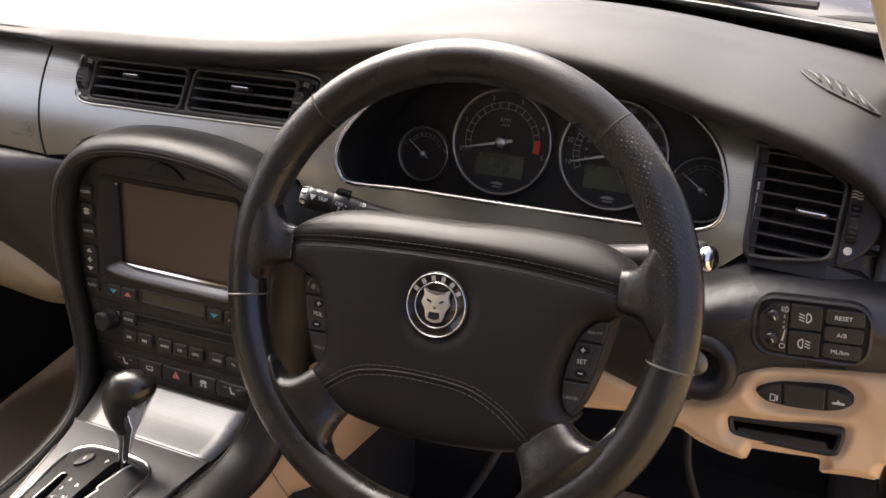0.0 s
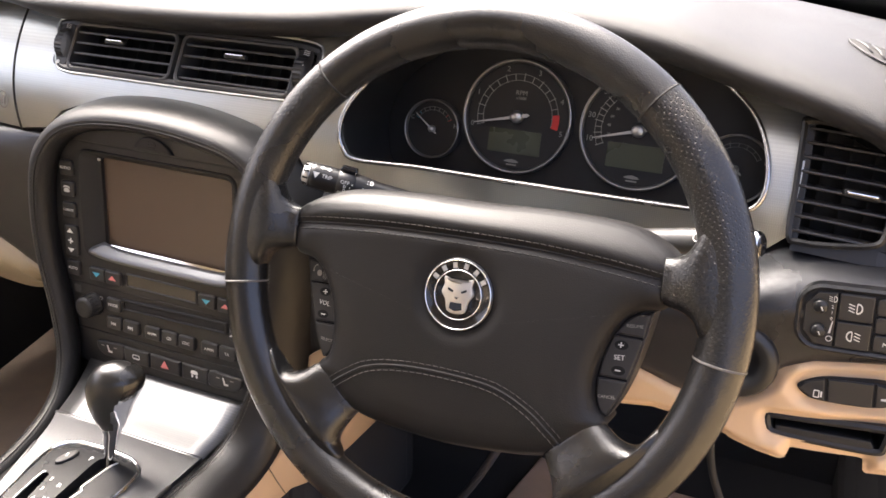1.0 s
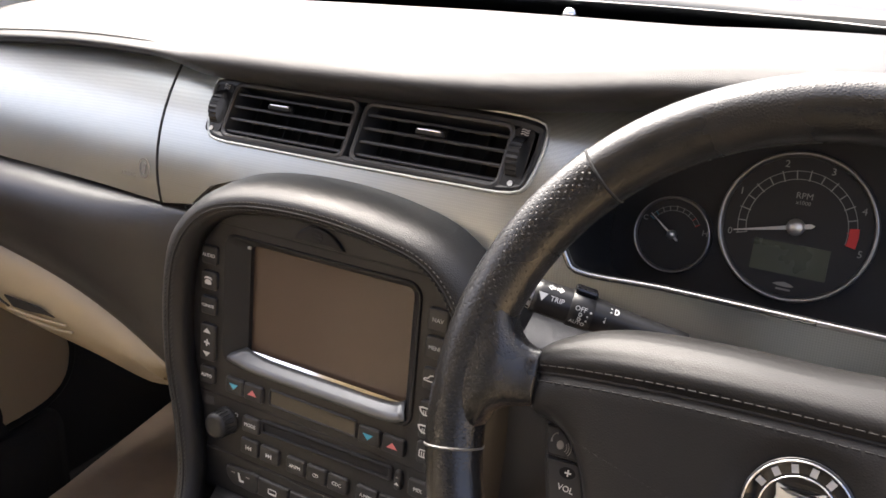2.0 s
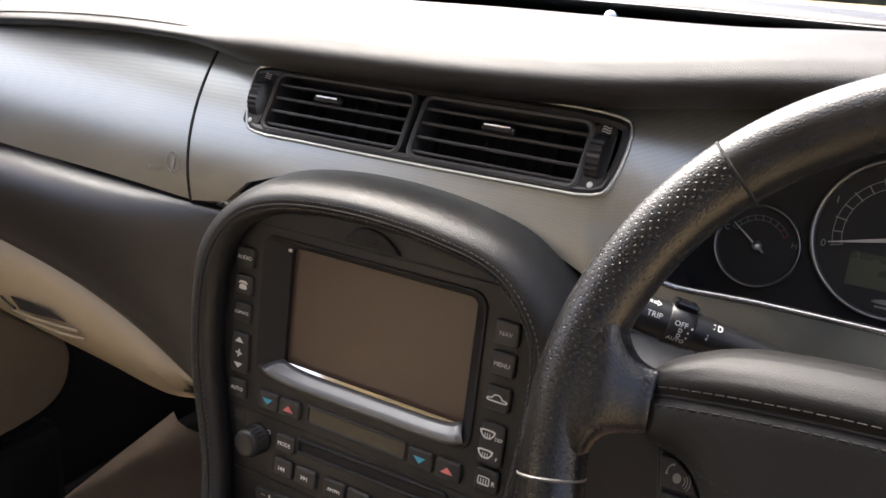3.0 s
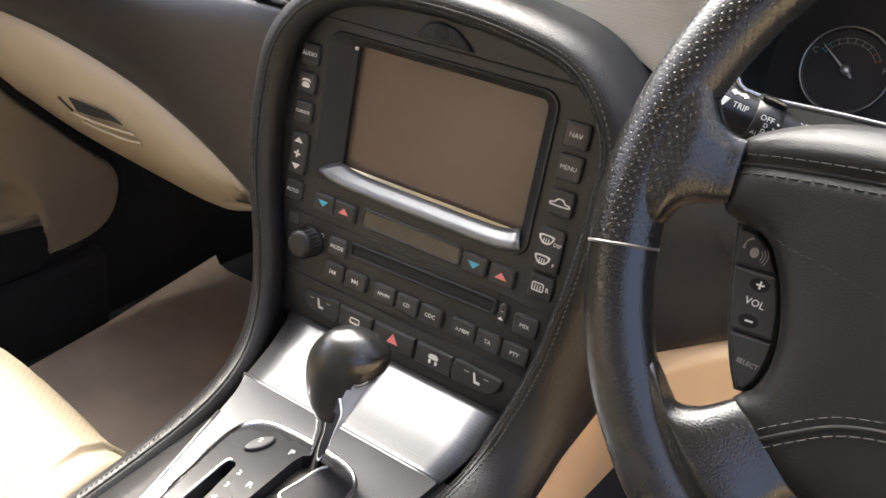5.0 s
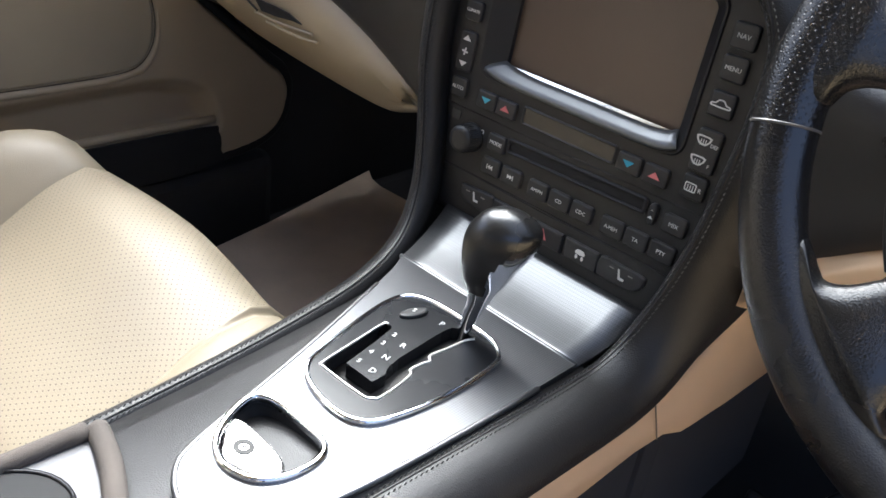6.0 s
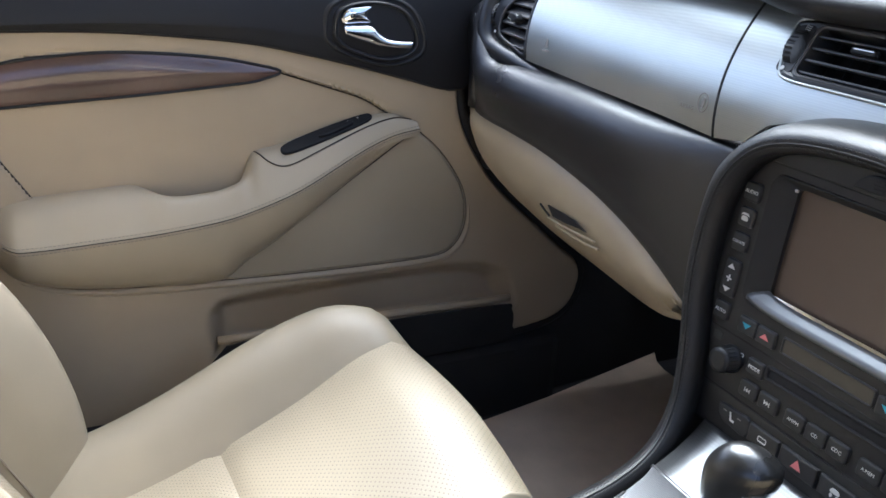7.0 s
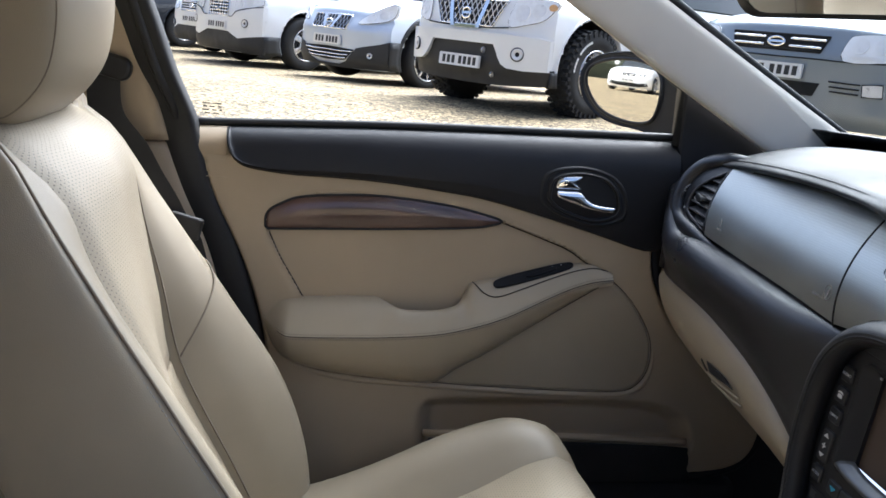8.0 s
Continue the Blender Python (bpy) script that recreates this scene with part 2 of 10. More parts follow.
def table(x, rows):
    """A smooth value between the rows (place, value)."""
    if x <= rows[0][0]:
        return rows[0][1]
    if x >= rows[-1][0]:
        return rows[-1][1]
    for i in range(len(rows) - 1):
        if x <= rows[i + 1][0]:
            x0, v0 = rows[i]
            x1, v1 = rows[i + 1]
            s0 = (v1 - rows[i - 1][1]) / (x1 - rows[i - 1][0]) if i else (v1 - v0) / (x1 - x0)
            s1 = (rows[i + 2][1] - v0) / (rows[i + 2][0] - x0) if i + 2 < len(rows) else (v1 - v0) / (x1 - x0)
            h = x1 - x0
            t = (x - x0) / h
            return (2 * t ** 3 - 3 * t * t + 1) * v0 + (t ** 3 - 2 * t * t + t) * h * s0 + (3 * t * t - 2 * t ** 3) * v1 + (t ** 3 - t * t) * h * s1


def ease(a, b, x):
    t = min(max((x - a) / (b - a), 0), 1)
    return t * t * (3 - 2 * t)


def rrect(w, h, r, n=4, cx=0.0, cy=0.0):
    out = []
    r = min(r, w / 2 - 1e-5, h / 2 - 1e-5)
    for sx, sy, a0 in ((1, -1, -90), (1, 1, 0), (-1, 1, 90), (-1, -1, 180)):
        for i in range(n + 1):
            a = radians(a0 + 90 * i / n)
            out.append(Vector((cx + sx * (w / 2 - r) + r * math.cos(a), cy + sy * (h / 2 - r) + r * math.sin(a))))
    return out


def oval(w, h, n=28, cx=0.0, cy=0.0):
    return [Vector((cx + w / 2 * math.cos(2 * math.pi * i / n), cy + h / 2 * math.sin(2 * math.pi * i / n))) for i in range(n)]


def prism(outline, depth, m=Matrix(), bev=0.0, bm=None, seg=2, base=0.0):
    """A plate: the outline in x, y raised from base to depth along z, with its upper edge rounded by bev."""
    bm = bm or bmesh.new()
    pts = [Vector(p).to_2d() for p in outline]
    area = sum(pts[i - 1].x * pts[i].y - pts[i].x * pts[i - 1].y for i in range(len(pts)))
    if area < 0:
        pts.reverse()
    n = len(pts)
    rows = [(0.0, base)]
    if bev:
        rows += [(bev * (1 - math.cos(a)), depth - bev + bev * math.sin(a)) for a in (math.pi / 2 * i / seg for i in range(seg + 1))]
    else:
        rows.append((0.0, depth))
    norm = []
    for i in range(n):
        a, b, c = pts[i - 1], pts[i], pts[(i + 1) % n]
        d1 = (b - a).normalized() if (b - a).length > 1e-9 else Vector((1, 0))
        d2 = (c - b).normalized() if (c - b).length > 1e-9 else d1
        q = Vector((-d1.y - d2.y, d1.x + d2.x))
        q = q / max(q.length_squared / 2, 0.4) if q.length > 1e-6 else Vector((0, 0))
        norm.append(q)
    grid = [[bm.verts.new(m @ Vector((p.x + q.x * ins, p.y + q.y * ins, z))) for p, q in zip(pts, norm)] for ins, z in rows]
    for r0, r1 in zip(grid, grid[1:]):
        for i in range(n):
            bm.faces.new((r0[i - 1], r0[i], r1[i], r1[i - 1]))
    bm.faces.new(grid[-1])
    bm.faces.new(grid[0][::-1])
    return bm


def ring(outer, inner, depth, m=Matrix(), bm=None, base=0.0, bev=0.0):
    """A frame between two outlines of the same number of points, raised along z, its upper edges slightly rounded."""
    bm = bm or bmesh.new()
    n = len(outer)
    rows = []
    mid = [(Vector(a).to_2d() * 0.5 + Vector(b).to_2d() * 0.5) for a, b in zip(outer, inner)]
    levels = [(outer, base), (outer, depth - bev), (mid, depth), (inner, depth - bev), (inner, base)] if bev else [(outer, base), (outer, depth), (inner, depth), (inner, base)]
    for o, z in levels:
        rows.append([bm.verts.new(m @ Vector((p[0], p[1], z))) for p in o])
    for k in range(len(rows)):
        r0, r1 = rows[k], rows[(k + 1) % len(rows)]
        for i in range(n):
            bm.faces.new((r0[i - 1], r0[i], r1[i], r1[i - 1]))
    return bm


def box(w, h, d, m=Matrix(), bev=0.0, bm=None, seg=2):
    """A box with rounded edges, its middle at the frame's origin."""
    own = bmesh.new()
    bmesh.ops.create_cube(own, size=1.0, matrix=Matrix.Diagonal((w, h, d, 1)))
    if bev:
        bmesh.ops.bevel(own, geom=own.edges[:], offset=bev, segments=seg, affect="EDGES", profile=0.5)
    bmesh.ops.transform(own, matrix=m, verts=own.verts)
    if bm is None:
        return own
    join(bm, own)
    return bm


def join(bm, other):
    me = bpy.data.meshes.new("tmp")
    other.to_mesh(me)
    other.free()
    bm.from_mesh(me)
    bpy.data.meshes.remove(me)
    return bm


def loft(rows, bm=None, closed=False, cap=False, uv=True):
    """A sheet through rows of points, all of one length; UVs in metres along and across."""
    bm = bm or bmesh.new()
    lay = bm.loops.layers.uv.verify() if uv else None
    grid = [[bm.verts.new(p) for p in r] for r in rows]
    n = len(rows[0])
    us, vs = [[0.0] * n for _ in rows], [[0.0] * n for _ in rows]
    midr, midc = len(rows) // 2, n // 2
    acc = [0.0]
    for j in range(1, n):
        acc.append(acc[-1] + (Vector(rows[midr][j]) - Vector(rows[midr][j - 1])).length)
    acr = [0.0]
    for i in range(1, len(rows)):
        acr.append(acr[-1] + (Vector(rows[i][midc]) - Vector(rows[i - 1][midc])).length)
    for i in range(len(rows) - 1):
        for j in range(n if closed else n - 1):
            k = (j + 1) % n
            f = bm.faces.new((grid[i][j], grid[i][k], grid[i + 1][k], grid[i + 1][j]))
            if uv:
                uk = acc[k] if k else acc[-1] + (Vector(rows[midr][0]) - Vector(rows[midr][-1])).length
                for loop, (a, b) in zip(f.loops, ((acc[j], acr[i]), (uk, acr[i]), (uk, acr[i + 1]), (acc[j], acr[i + 1]))):
                    loop[lay].uv = (a, b)
    if cap and closed:
        bm.faces.new(grid[0][::-1])
        bm.faces.new(grid[-1])
    return bm


def shell(bm, t):
    """Give a sheet thickness t, away from its normals."""
    bmesh.ops.recalc_face_normals(bm, faces=bm.faces)
    bmesh.ops.solidify(bm, geom=bm.faces[:], thickness=t)
    return bm


def tube(path, radius, n=10, closed=False, bm=None, up=Vector((0, 0, 1)), flat=1.0):
    """A round bar along the path; radius is a number or a list."""
    p = [Vector(q) for q in path]
    k = len(p)
    rows = []
    side = None
    for i in range(k):
        d = (p[(i + 1) % k] - p[i - 1]) if closed else (p[min(i + 1, k - 1)] - p[max(i - 1, 0)])
        d.normalize()
        if side is None:
            side = d.cross(up)
            if side.length < 1e-4:
                side = d.cross(Vector((1, 0, 0)))
        side = (side - side.dot(d) * d).normalized()
        v = d.cross(side)
        r = radius[i] if isinstance(radius, (list, tuple)) else radius
        rows.append([p[i] + r * (math.cos(a) * side + flat * math.sin(a) * v) for a in (2 * math.pi * j / n for j in range(n))])
    if closed:
        rows.append(rows[0])
        bm = loft(rows, bm, closed=True)
        bmesh.ops.remove_doubles(bm, verts=bm.verts, dist=1e-6)
        return bm
    return loft(rows, bm, closed=True, cap=True)


def lathe(profile, m=Matrix(), n=32, bm=None):
    """Turn a profile of (radius, height) about z."""
    bm = bm or bmesh.new()
    rows = [[bm.verts.new(m @ Vector((max(r, 1e-5) * math.cos(2 * math.pi * j / n), max(r, 1e-5) * math.sin(2 * math.pi * j / n), z))) for j in range(n)] for r, z in profile]
    for a, b in zip(rows, rows[1:]):
        for j in range(n):
            bm.faces.new((a[j - 1], a[j], b[j], b[j - 1]))
    bm.faces.new(rows[-1])
    bm.faces.new(rows[0][::-1])
    return bm


def write(body, size, m, material, parent, name="lettering", thick=0.00015):
    """Lettering with the built-in font, centred on the frame's origin in its x, y plane."""
    cu = bpy.data.curves.new(name, "FONT")
    cu.body, cu.size, cu.align_x, cu.align_y, cu.extrude = body, size, "CENTER", "CENTER", thick
    cu.resolution_u = 2
    tmp = bpy.data.objects.new(name, cu)
    me = bpy.data.meshes.new_from_object(tmp)
    bpy.data.objects.remove(tmp)
    bpy.data.curves.remove(cu)
    me.transform(m)
    me.name = name
    me.materials.clear()
    me.materials.append(material)
    ob = new(name, me)
    ob.parent = parent
    ob.matrix_parent_inverse = base_of(parent).inverted()
    return ob


def move(x, y, z=0.0):
    return Matrix.Translation((x, y, z))


def spin(deg, axis="Z"):
    return Matrix.Rotation(radians(deg), 4, axis)


def stitches(path, length, gap, width, lift, up):
    """A row of raised thread dashes along a line."""
    bm = bmesh.new()
    p = [Vector(q) for q in path]
    want, travelled = 0.0, 0.0
    for a, b in zip(p, p[1:]):
        seg = (b - a).length
        d = (b - a).normalized() if seg > 1e-9 else Vector((1, 0, 0))
        while want <= travelled + seg:
            c = a + d * (want - travelled)
            u = up(c) if callable(up) else Vector(up)
            m = frame_at(c + u * lift, d, u)
            s = [m @ Vector(v) for v in ((-length / 2, -width / 2, 0), (length / 2, -width / 2, 0), (length / 2, width / 2, 0), (-length / 2, width / 2, 0), (-length / 3, 0, width * 0.6), (length / 3, 0, width * 0.6))]
            v = [bm.verts.new(q) for q in s]
            for f in ((0, 1, 5, 4), (2, 3, 4, 5), (1, 2, 5), (3, 0, 4)):
                bm.faces.new([v[i] for i in f])
            want += length + gap
        travelled += seg
    return bm

def inside_dist(poly, yy, zz):
    """Signed distance to a closed outline on a grid; positive inside."""
    p = np.array([[q[0], q[1]] for q in poly])
    d = np.full(yy.shape, 9.0)
    ins = np.zeros(yy.shape, bool)
    for a, b in zip(p, np.roll(p, -1, 0)):
        e = b - a
        t = np.clip(((yy - a[0]) * e[0] + (zz - a[1]) * e[1]) / max(e @ e, 1e-12), 0, 1)
        d = np.minimum(d, np.hypot(yy - a[0] - t * e[0], zz - a[1] - t * e[1]))
        cross = ((a[1] > zz) != (b[1] > zz)) & (yy < (b[0] - a[0]) * (zz - a[1]) / (b[1] - a[1] + 1e-12) + a[0])
        ins ^= cross
    return np.where(ins, d, -d)


def sstep(a, b, v):
    t = np.clip((v - a) / (b - a), 0, 1)
    return t * t * (3 - 2 * t)


def snap(line, inside, yy, zz, reach, lo, hi):
    """Draw the grid points next to a closed outline on to it."""
    a, e = line, np.roll(line, -1, 0) - line
    for i, j in zip(*np.where((inside > lo) & (inside < hi))):
        q = np.array([yy[i, j], zz[i, j]])
        t = np.clip(((q - a) * e).sum(1) / np.maximum((e * e).sum(1), 1e-12), 0, 1)
        n = a + e * t[:, None]
        d = ((n - q) ** 2).sum(1)
        k = d.argmin()
        if d[k] < reach * reach:
            yy[i, j], zz[i, j] = n[k]


# ---- the setting: gravel yard and the car's cabin shell ----
def ground_z(x, y):
    return table(math.hypot(x, y), [(0.0, -0.015), (1.6, -0.01), (4.0, 0.17), (6.5, 0.32), (8.0, 0.345), (10.3, 0.29), (12.7, 0.206), (20.0, 0.14), (60.0, 0.10), (900.0, 0.10)])


gravel = mat("pale_gravel", (0.300, 0.231, 0.126), 0.9, vary=0.16, grain=1.0, scale=30, kind="cells", big=0.9)


def gravel_nodes(m):
    """Stones of several tones, some dark, over the slow change of tone."""
    nt = m.node_tree
    n, ln = nt.nodes, nt.links.new
    b = n["Principled BSDF"]
    tc = n.new("ShaderNodeTexCoord")
    mix = None
    old = b.inputs["Base Color"].links[0].from_socket
    for scale, lo, hi in ((26.0, 0.35, 1.50), (60.0, 0.15, 1.65), (2.2, 0.82, 1.16)):
        v = n.new("ShaderNodeTexVoronoi")
        v.inputs["Scale"].default_value = scale
        ln(tc.outputs["Object"], v.inputs["Vector"])
        sep = n.new("ShaderNodeSeparateColor")
        ln(v.outputs["Color"], sep.inputs[0])
        mr = n.new("ShaderNodeMapRange")
        mr.inputs["To Min"].default_value, mr.inputs["To Max"].default_value = lo, hi
        ln(sep.outputs[0], mr.inputs["Value"])
        mix = n.new("ShaderNodeMix")
        mix.data_type, mix.blend_type = "RGBA", "MULTIPLY"
        mix.inputs["Factor"].default_value = 1
        ln(old, mix.inputs["A"])
        ln(mr.outputs["Result"], mix.inputs["B"])
        old = mix.outputs["Result"]
    ln(old, b.inputs["Base Color"])


gravel_nodes(gravel)


def build_ground():
    radii = [0.3, 1.0, 1.6, 2.2, 3.0, 4.0, 5.0, 6.0, 7.0, 8.0, 9.0, 10.0, 11.5, 13, 16, 20, 30, 60, 150, 700]
    rows = [[Vector((r * math.cos(a), r * math.sin(a), ground_z(r, 0))) for a in (2 * math.pi * k / 96 for k in range(96))] for r in radii]
    ob = part("ground", loft(rows, closed=True, cap=False), gravel, None, smooth=True)
    tagged(ob, "pale loose gravel of a car sales yard", "ground", kind="structure")


build_ground()

def build_backdrop():
    """A dark, uneven line of hedges and trees round the yard."""
    rnd = random.Random(5)
    far = []
    for k in range(180):
        a = 2 * math.pi * k / 180
        far.append((60 * math.sin(a), 60 * math.cos(a), 4.6 + 1.3 * math.sin(3 * a) + rnd.uniform(-0.5, 0.5)))
    far.append(far[0])
    bm = loft([[Vector((x * s, y * s, z * h + 0.5 * (h > 0.4) * math.sin(k * 1.7))) for k, (x, y, z) in enumerate(far)] for s, h in ((1.0, -0.5), (0.99, 0.3), (1.0, 0.75), (1.03, 1.0))])
    ob = part("backdrop", bm, mat("dark_far_hedge", (0.035, 0.042, 0.026), 0.95, vary=0.5, grain=1.0, scale=3, big=0.8), None, smooth=False)
    tagged(ob, "dark line of far hedges round the yard", "hedge", kind="structure")


build_backdrop()

shell_thing = thing("car_shell", (0, 0, 0.2), "cabin shell of a parked car, cream headlining and beige pillars", "car body", kind="structure")


def strip(p0, p1, w_dir, w, n_dir, t, bend=(0, 0, 0), taper=1.0, n=10):
    """A pillar: a rounded bar between two points, w wide and t deep."""
    rows = []
    p0, p1, w_dir, n_dir, bend = Vector(p0), Vector(p1), Vector(w_dir).normalized(), Vector(n_dir).normalized(), Vector(bend)
    for i in range(n + 1):
        f = i / n
        c = p0.lerp(p1, f) + bend * (4 * f * (1 - f))
        ww = w * (1 + (taper - 1) * f) / 2
        rows.append([c + w_dir * q.x * ww + n_dir * q.y * t / 2 for q in [Vector((math.copysign(abs(math.cos(a)) ** 0.5, math.cos(a)), math.copysign(abs(math.sin(a)) ** 0.5, math.sin(a)))) for a in (2 * math.pi * k / 20 for k in range(20))]])
    return loft(rows, closed=True, cap=True)


# floor pan, bulkhead and closed rear, dark carpet
part("floor_carpet", box(1.50, 2.6, 0.04, move(0, 0.1, 0.18), 0.01), carpet, shell_thing, "black carpet")
part("bulkhead", box(1.50, 0.05, 0.80, move(0, 1.38, 0.56), 0.01), carpet, shell_thing)
# Rear bench stays out of view; added for its effect on the cabin's light.
rear_rows = []
for y, z in ((-0.30, 0.22), (-0.32, 0.38), (-0.36, 0.44), (-0.50, 0.46), (-0.72, 0.43), (-0.80, 0.48), (-0.86, 0.66), (-0.93, 0.86), (-0.97, 0.95), (-1.04, 0.97), (-1.25, 0.97), (-1.27, 0.20)):
    rear_rows.append([Vector((0.70 * k / 12, y + 0.02 * math.cos(k * 1.05) ** 2, z)) for k in range(-12, 13)])
part("rear_bulkhead", shell(loft(rear_rows), 0.02), beige_leather, shell_thing, "unseen beige rear bench, added to close the cabin and shape its light", smooth=True)
part("sill_trim", box(0.07, 2.04, 0.16, move(-0.745, -0.08, 0.26), 0.02), carpet, shell_thing)
part("sill_trim", box(0.07, 0.70, 0.34, move(-0.800, 1.27, 0.27), 0.02), carpet, shell_thing)
part("floor_edge", box(0.20, 0.75, 0.02, move(-0.78, 1.25, 0.188), 0.002), carpet, shell_thing)
part("sill_trim", box(0.07, 2.5, 0.10, move(0.745, 0.15, 0.23), 0.02), carpet, shell_thing)
# roof with headlining under it
roof_rows = []
for y, zc, half in ((-1.05, 1.30, 0.50), (-0.7, 1.36, 0.53), (-0.2, 1.395, 0.55), (0.12, 1.39, 0.545), (0.34, 1.365, 0.53)):
    roof_rows.append([Vector((half * s, y - 0.03 * abs(s), zc - 0.05 * s * s)) for s in (k / 8 for k in range(-8, 9))])
part("headlining", shell(loft(roof_rows), 0.02), headlining, shell_thing, "cream cloth headlining", smooth=True)
paint_dark = mat("dark_blue_car_paint", (0.012, 0.016, 0.024), 0.30, vary=0.1, coat=0.0, spec=0.22)
part("roof_panel", shell(loft([[p + Vector((0, 0, 0.045)) for p in r] for r in roof_rows]), 0.01), paint_dark, shell_thing, smooth=True)
for s in (-1, 1):
    a_pillar = part("a_pillar", strip((s * 0.714, 1.064, 0.898), (s * 0.545, 0.235, 1.333), (0.1 * s, 0.55, 0.82), 0.102, (s, 0.12, 0.1), 0.035, bend=(s * 0.012, -0.01, 0.002), taper=0.82, n=16), pillar_trim, shell_thing, "grained beige windscreen pillar trim", smooth=True)
    part("pillar_seal", tube([Vector((s * (0.716 - 0.172 * f), 1.090 - 0.835 * f, 0.940 + 0.440 * f)) + Vector((s * 0.012, -0.01, 0.002)) * 4 * f * (1 - f) for f in (k / 12 for k in range(13))], 0.006, 8), rubber, a_pillar, "black glass seal", smooth=True)
    if s < 0:
        part("trim_clip", prism(oval(0.030, 0.018, 20), 0.003, frame_at((-0.668, 0.806, 0.997), (0, 0.85, -0.5), (1, 0.14, 0.10)), 0.002), pillar_trim, a_pillar, "small beige trim clip", smooth=False)
    part("roof_rail", strip((s * 0.545, 0.235, 1.345), (s * 0.50, -1.05, 1.26), (0, 0, 1), 0.07, (s, 0, 0.3), 0.05, bend=(s * 0.03, 0, 0.06)), headlining, shell_thing, smooth=True)
    part("c_pillar", strip((s * 0.70, -1.15, 0.92), (s * 0.50, -0.95, 1.28), (0, 1, 0.2), 0.24, (s, 0, 0.2), 0.05), pillar_trim, shell_thing, smooth=True)
# driver's-side B pillar stays behind the view; the passenger's one carries the belt


def post(points, w, t):
    """An upright trim piece: a rounded section, w along the car and t deep, led through points."""
    rows = []
    for p in spline([Vector(q) for q in points], 5):
        rows.append([p + Vector((math.copysign(abs(math.sin(a)) ** 0.5, math.sin(a)) * t / 2, math.copysign(abs(math.cos(a)) ** 0.5, math.cos(a)) * w / 2, 0)) for a in (2 * math.pi * k / 20 for k in range(20))])
    return loft(rows, closed=True, cap=True)


part("b_pillar_lower", post([(-0.730, 0.005, 0.28), (-0.730, -0.020, 0.50), (-0.728, -0.048, 0.62), (-0.725, -0.078, 0.735), (-0.725, -0.114, 0.822), (-0.725, -0.144, 0.893)], 0.130, 0.05), beige_plastic, shell_thing, "beige foot of the door pillar", smooth=True)
part("b_pillar_upper", post([(-0.717, -0.133, 0.897), (-0.690, -0.156, 0.9976), (-0.660, -0.179, 1.079), (-0.56, -0.254, 1.345)], 0.114, 0.045), beige_plastic, shell_thing, "beige door pillar trim", smooth=True)
part("b_pillar_seal", post([(-0.735, 0.085, 0.28), (-0.735, 0.070, 0.42), (-0.735, 0.055, 0.53), (-0.735, 0.038, 0.62), (-0.732, 0.006, 0.7256), (-0.730, -0.034, 0.8147), (-0.730, -0.058, 0.895), (-0.720, -0.070, 0.94), (-0.692, -0.0925, 1.003), (-0.657, -0.119, 1.095), (-0.565, -0.196, 1.34)], 0.056, 0.05), rubber, shell_thing, "black door seal", smooth=True)
part("b_pillar_seal", tube([Vector(p) for p in ((-0.722, -0.058, 0.905), (-0.697, -0.068, 0.945), (-0.665, -0.089, 1.003), (-0.632, -0.114, 1.095), (-0.54, -0.190, 1.34))], 0.007, 8), rubber, shell_thing, smooth=True)
part("b_pillar", strip((0.735, -0.40, 0.30), (0.70, -0.40, 0.93), (0, 1, 0), 0.15, (1, 0, 0), 0.06), pillar_trim, shell_thing, smooth=True)
part("b_pillar", strip((0.70, -0.40, 0.93), (0.54, -0.45, 1.34), (0, 1, 0.25), 0.11, (1, 0, 0.3), 0.05), pillar_trim, shell_thing, smooth=True)
for y0, z0 in ((-0.62, 0.6),):
    part("rear_door_inner", box(0.05, 0.80, 0.62, move(-0.745, y0, z0), 0.02), beige_plastic, shell_thing, "beige rear door panel")
    part("rear_door_inner", box(0.05, 0.80, 0.62, move(0.745, y0, z0), 0.02), beige_plastic, shell_thing, "beige rear door panel")

# unseen outer skin beside the pillars, and tinted panes closing the rear, to cut light
for s in (-1, 1):
    part("body_side", box(0.03, 0.95, 0.66, move(s * 0.80, -0.62, 0.60), 0.01), paint_dark, shell_thing)
    part("rear_pane", loft([[Vector((s * (0.765 - 0.215 * f), y - 0.04 * f, 0.91 + 0.43 * f)) for y in (-1.12, -0.7, -0.28, -0.155 if s < 0 else -0.28)] for f in (0, 0.5, 1.0)]), dimming_glass, shell_thing, "unseen rear side pane, tinted to cut light")
part("rear_pane", loft([[Vector((0.62 * x, -1.30 + 0.28 * f, 0.96 + 0.34 * f)) for x in (-1, -0.5, 0, 0.5, 1)] for f in (0, 0.5, 1.0)]), dimming_glass, shell_thing, "unseen rear pane, tinted to cut light")
part("body_side", box(0.03, 0.30, 0.62, move(-0.80, -0.10, 0.60), 0.01), paint_dark, shell_thing)

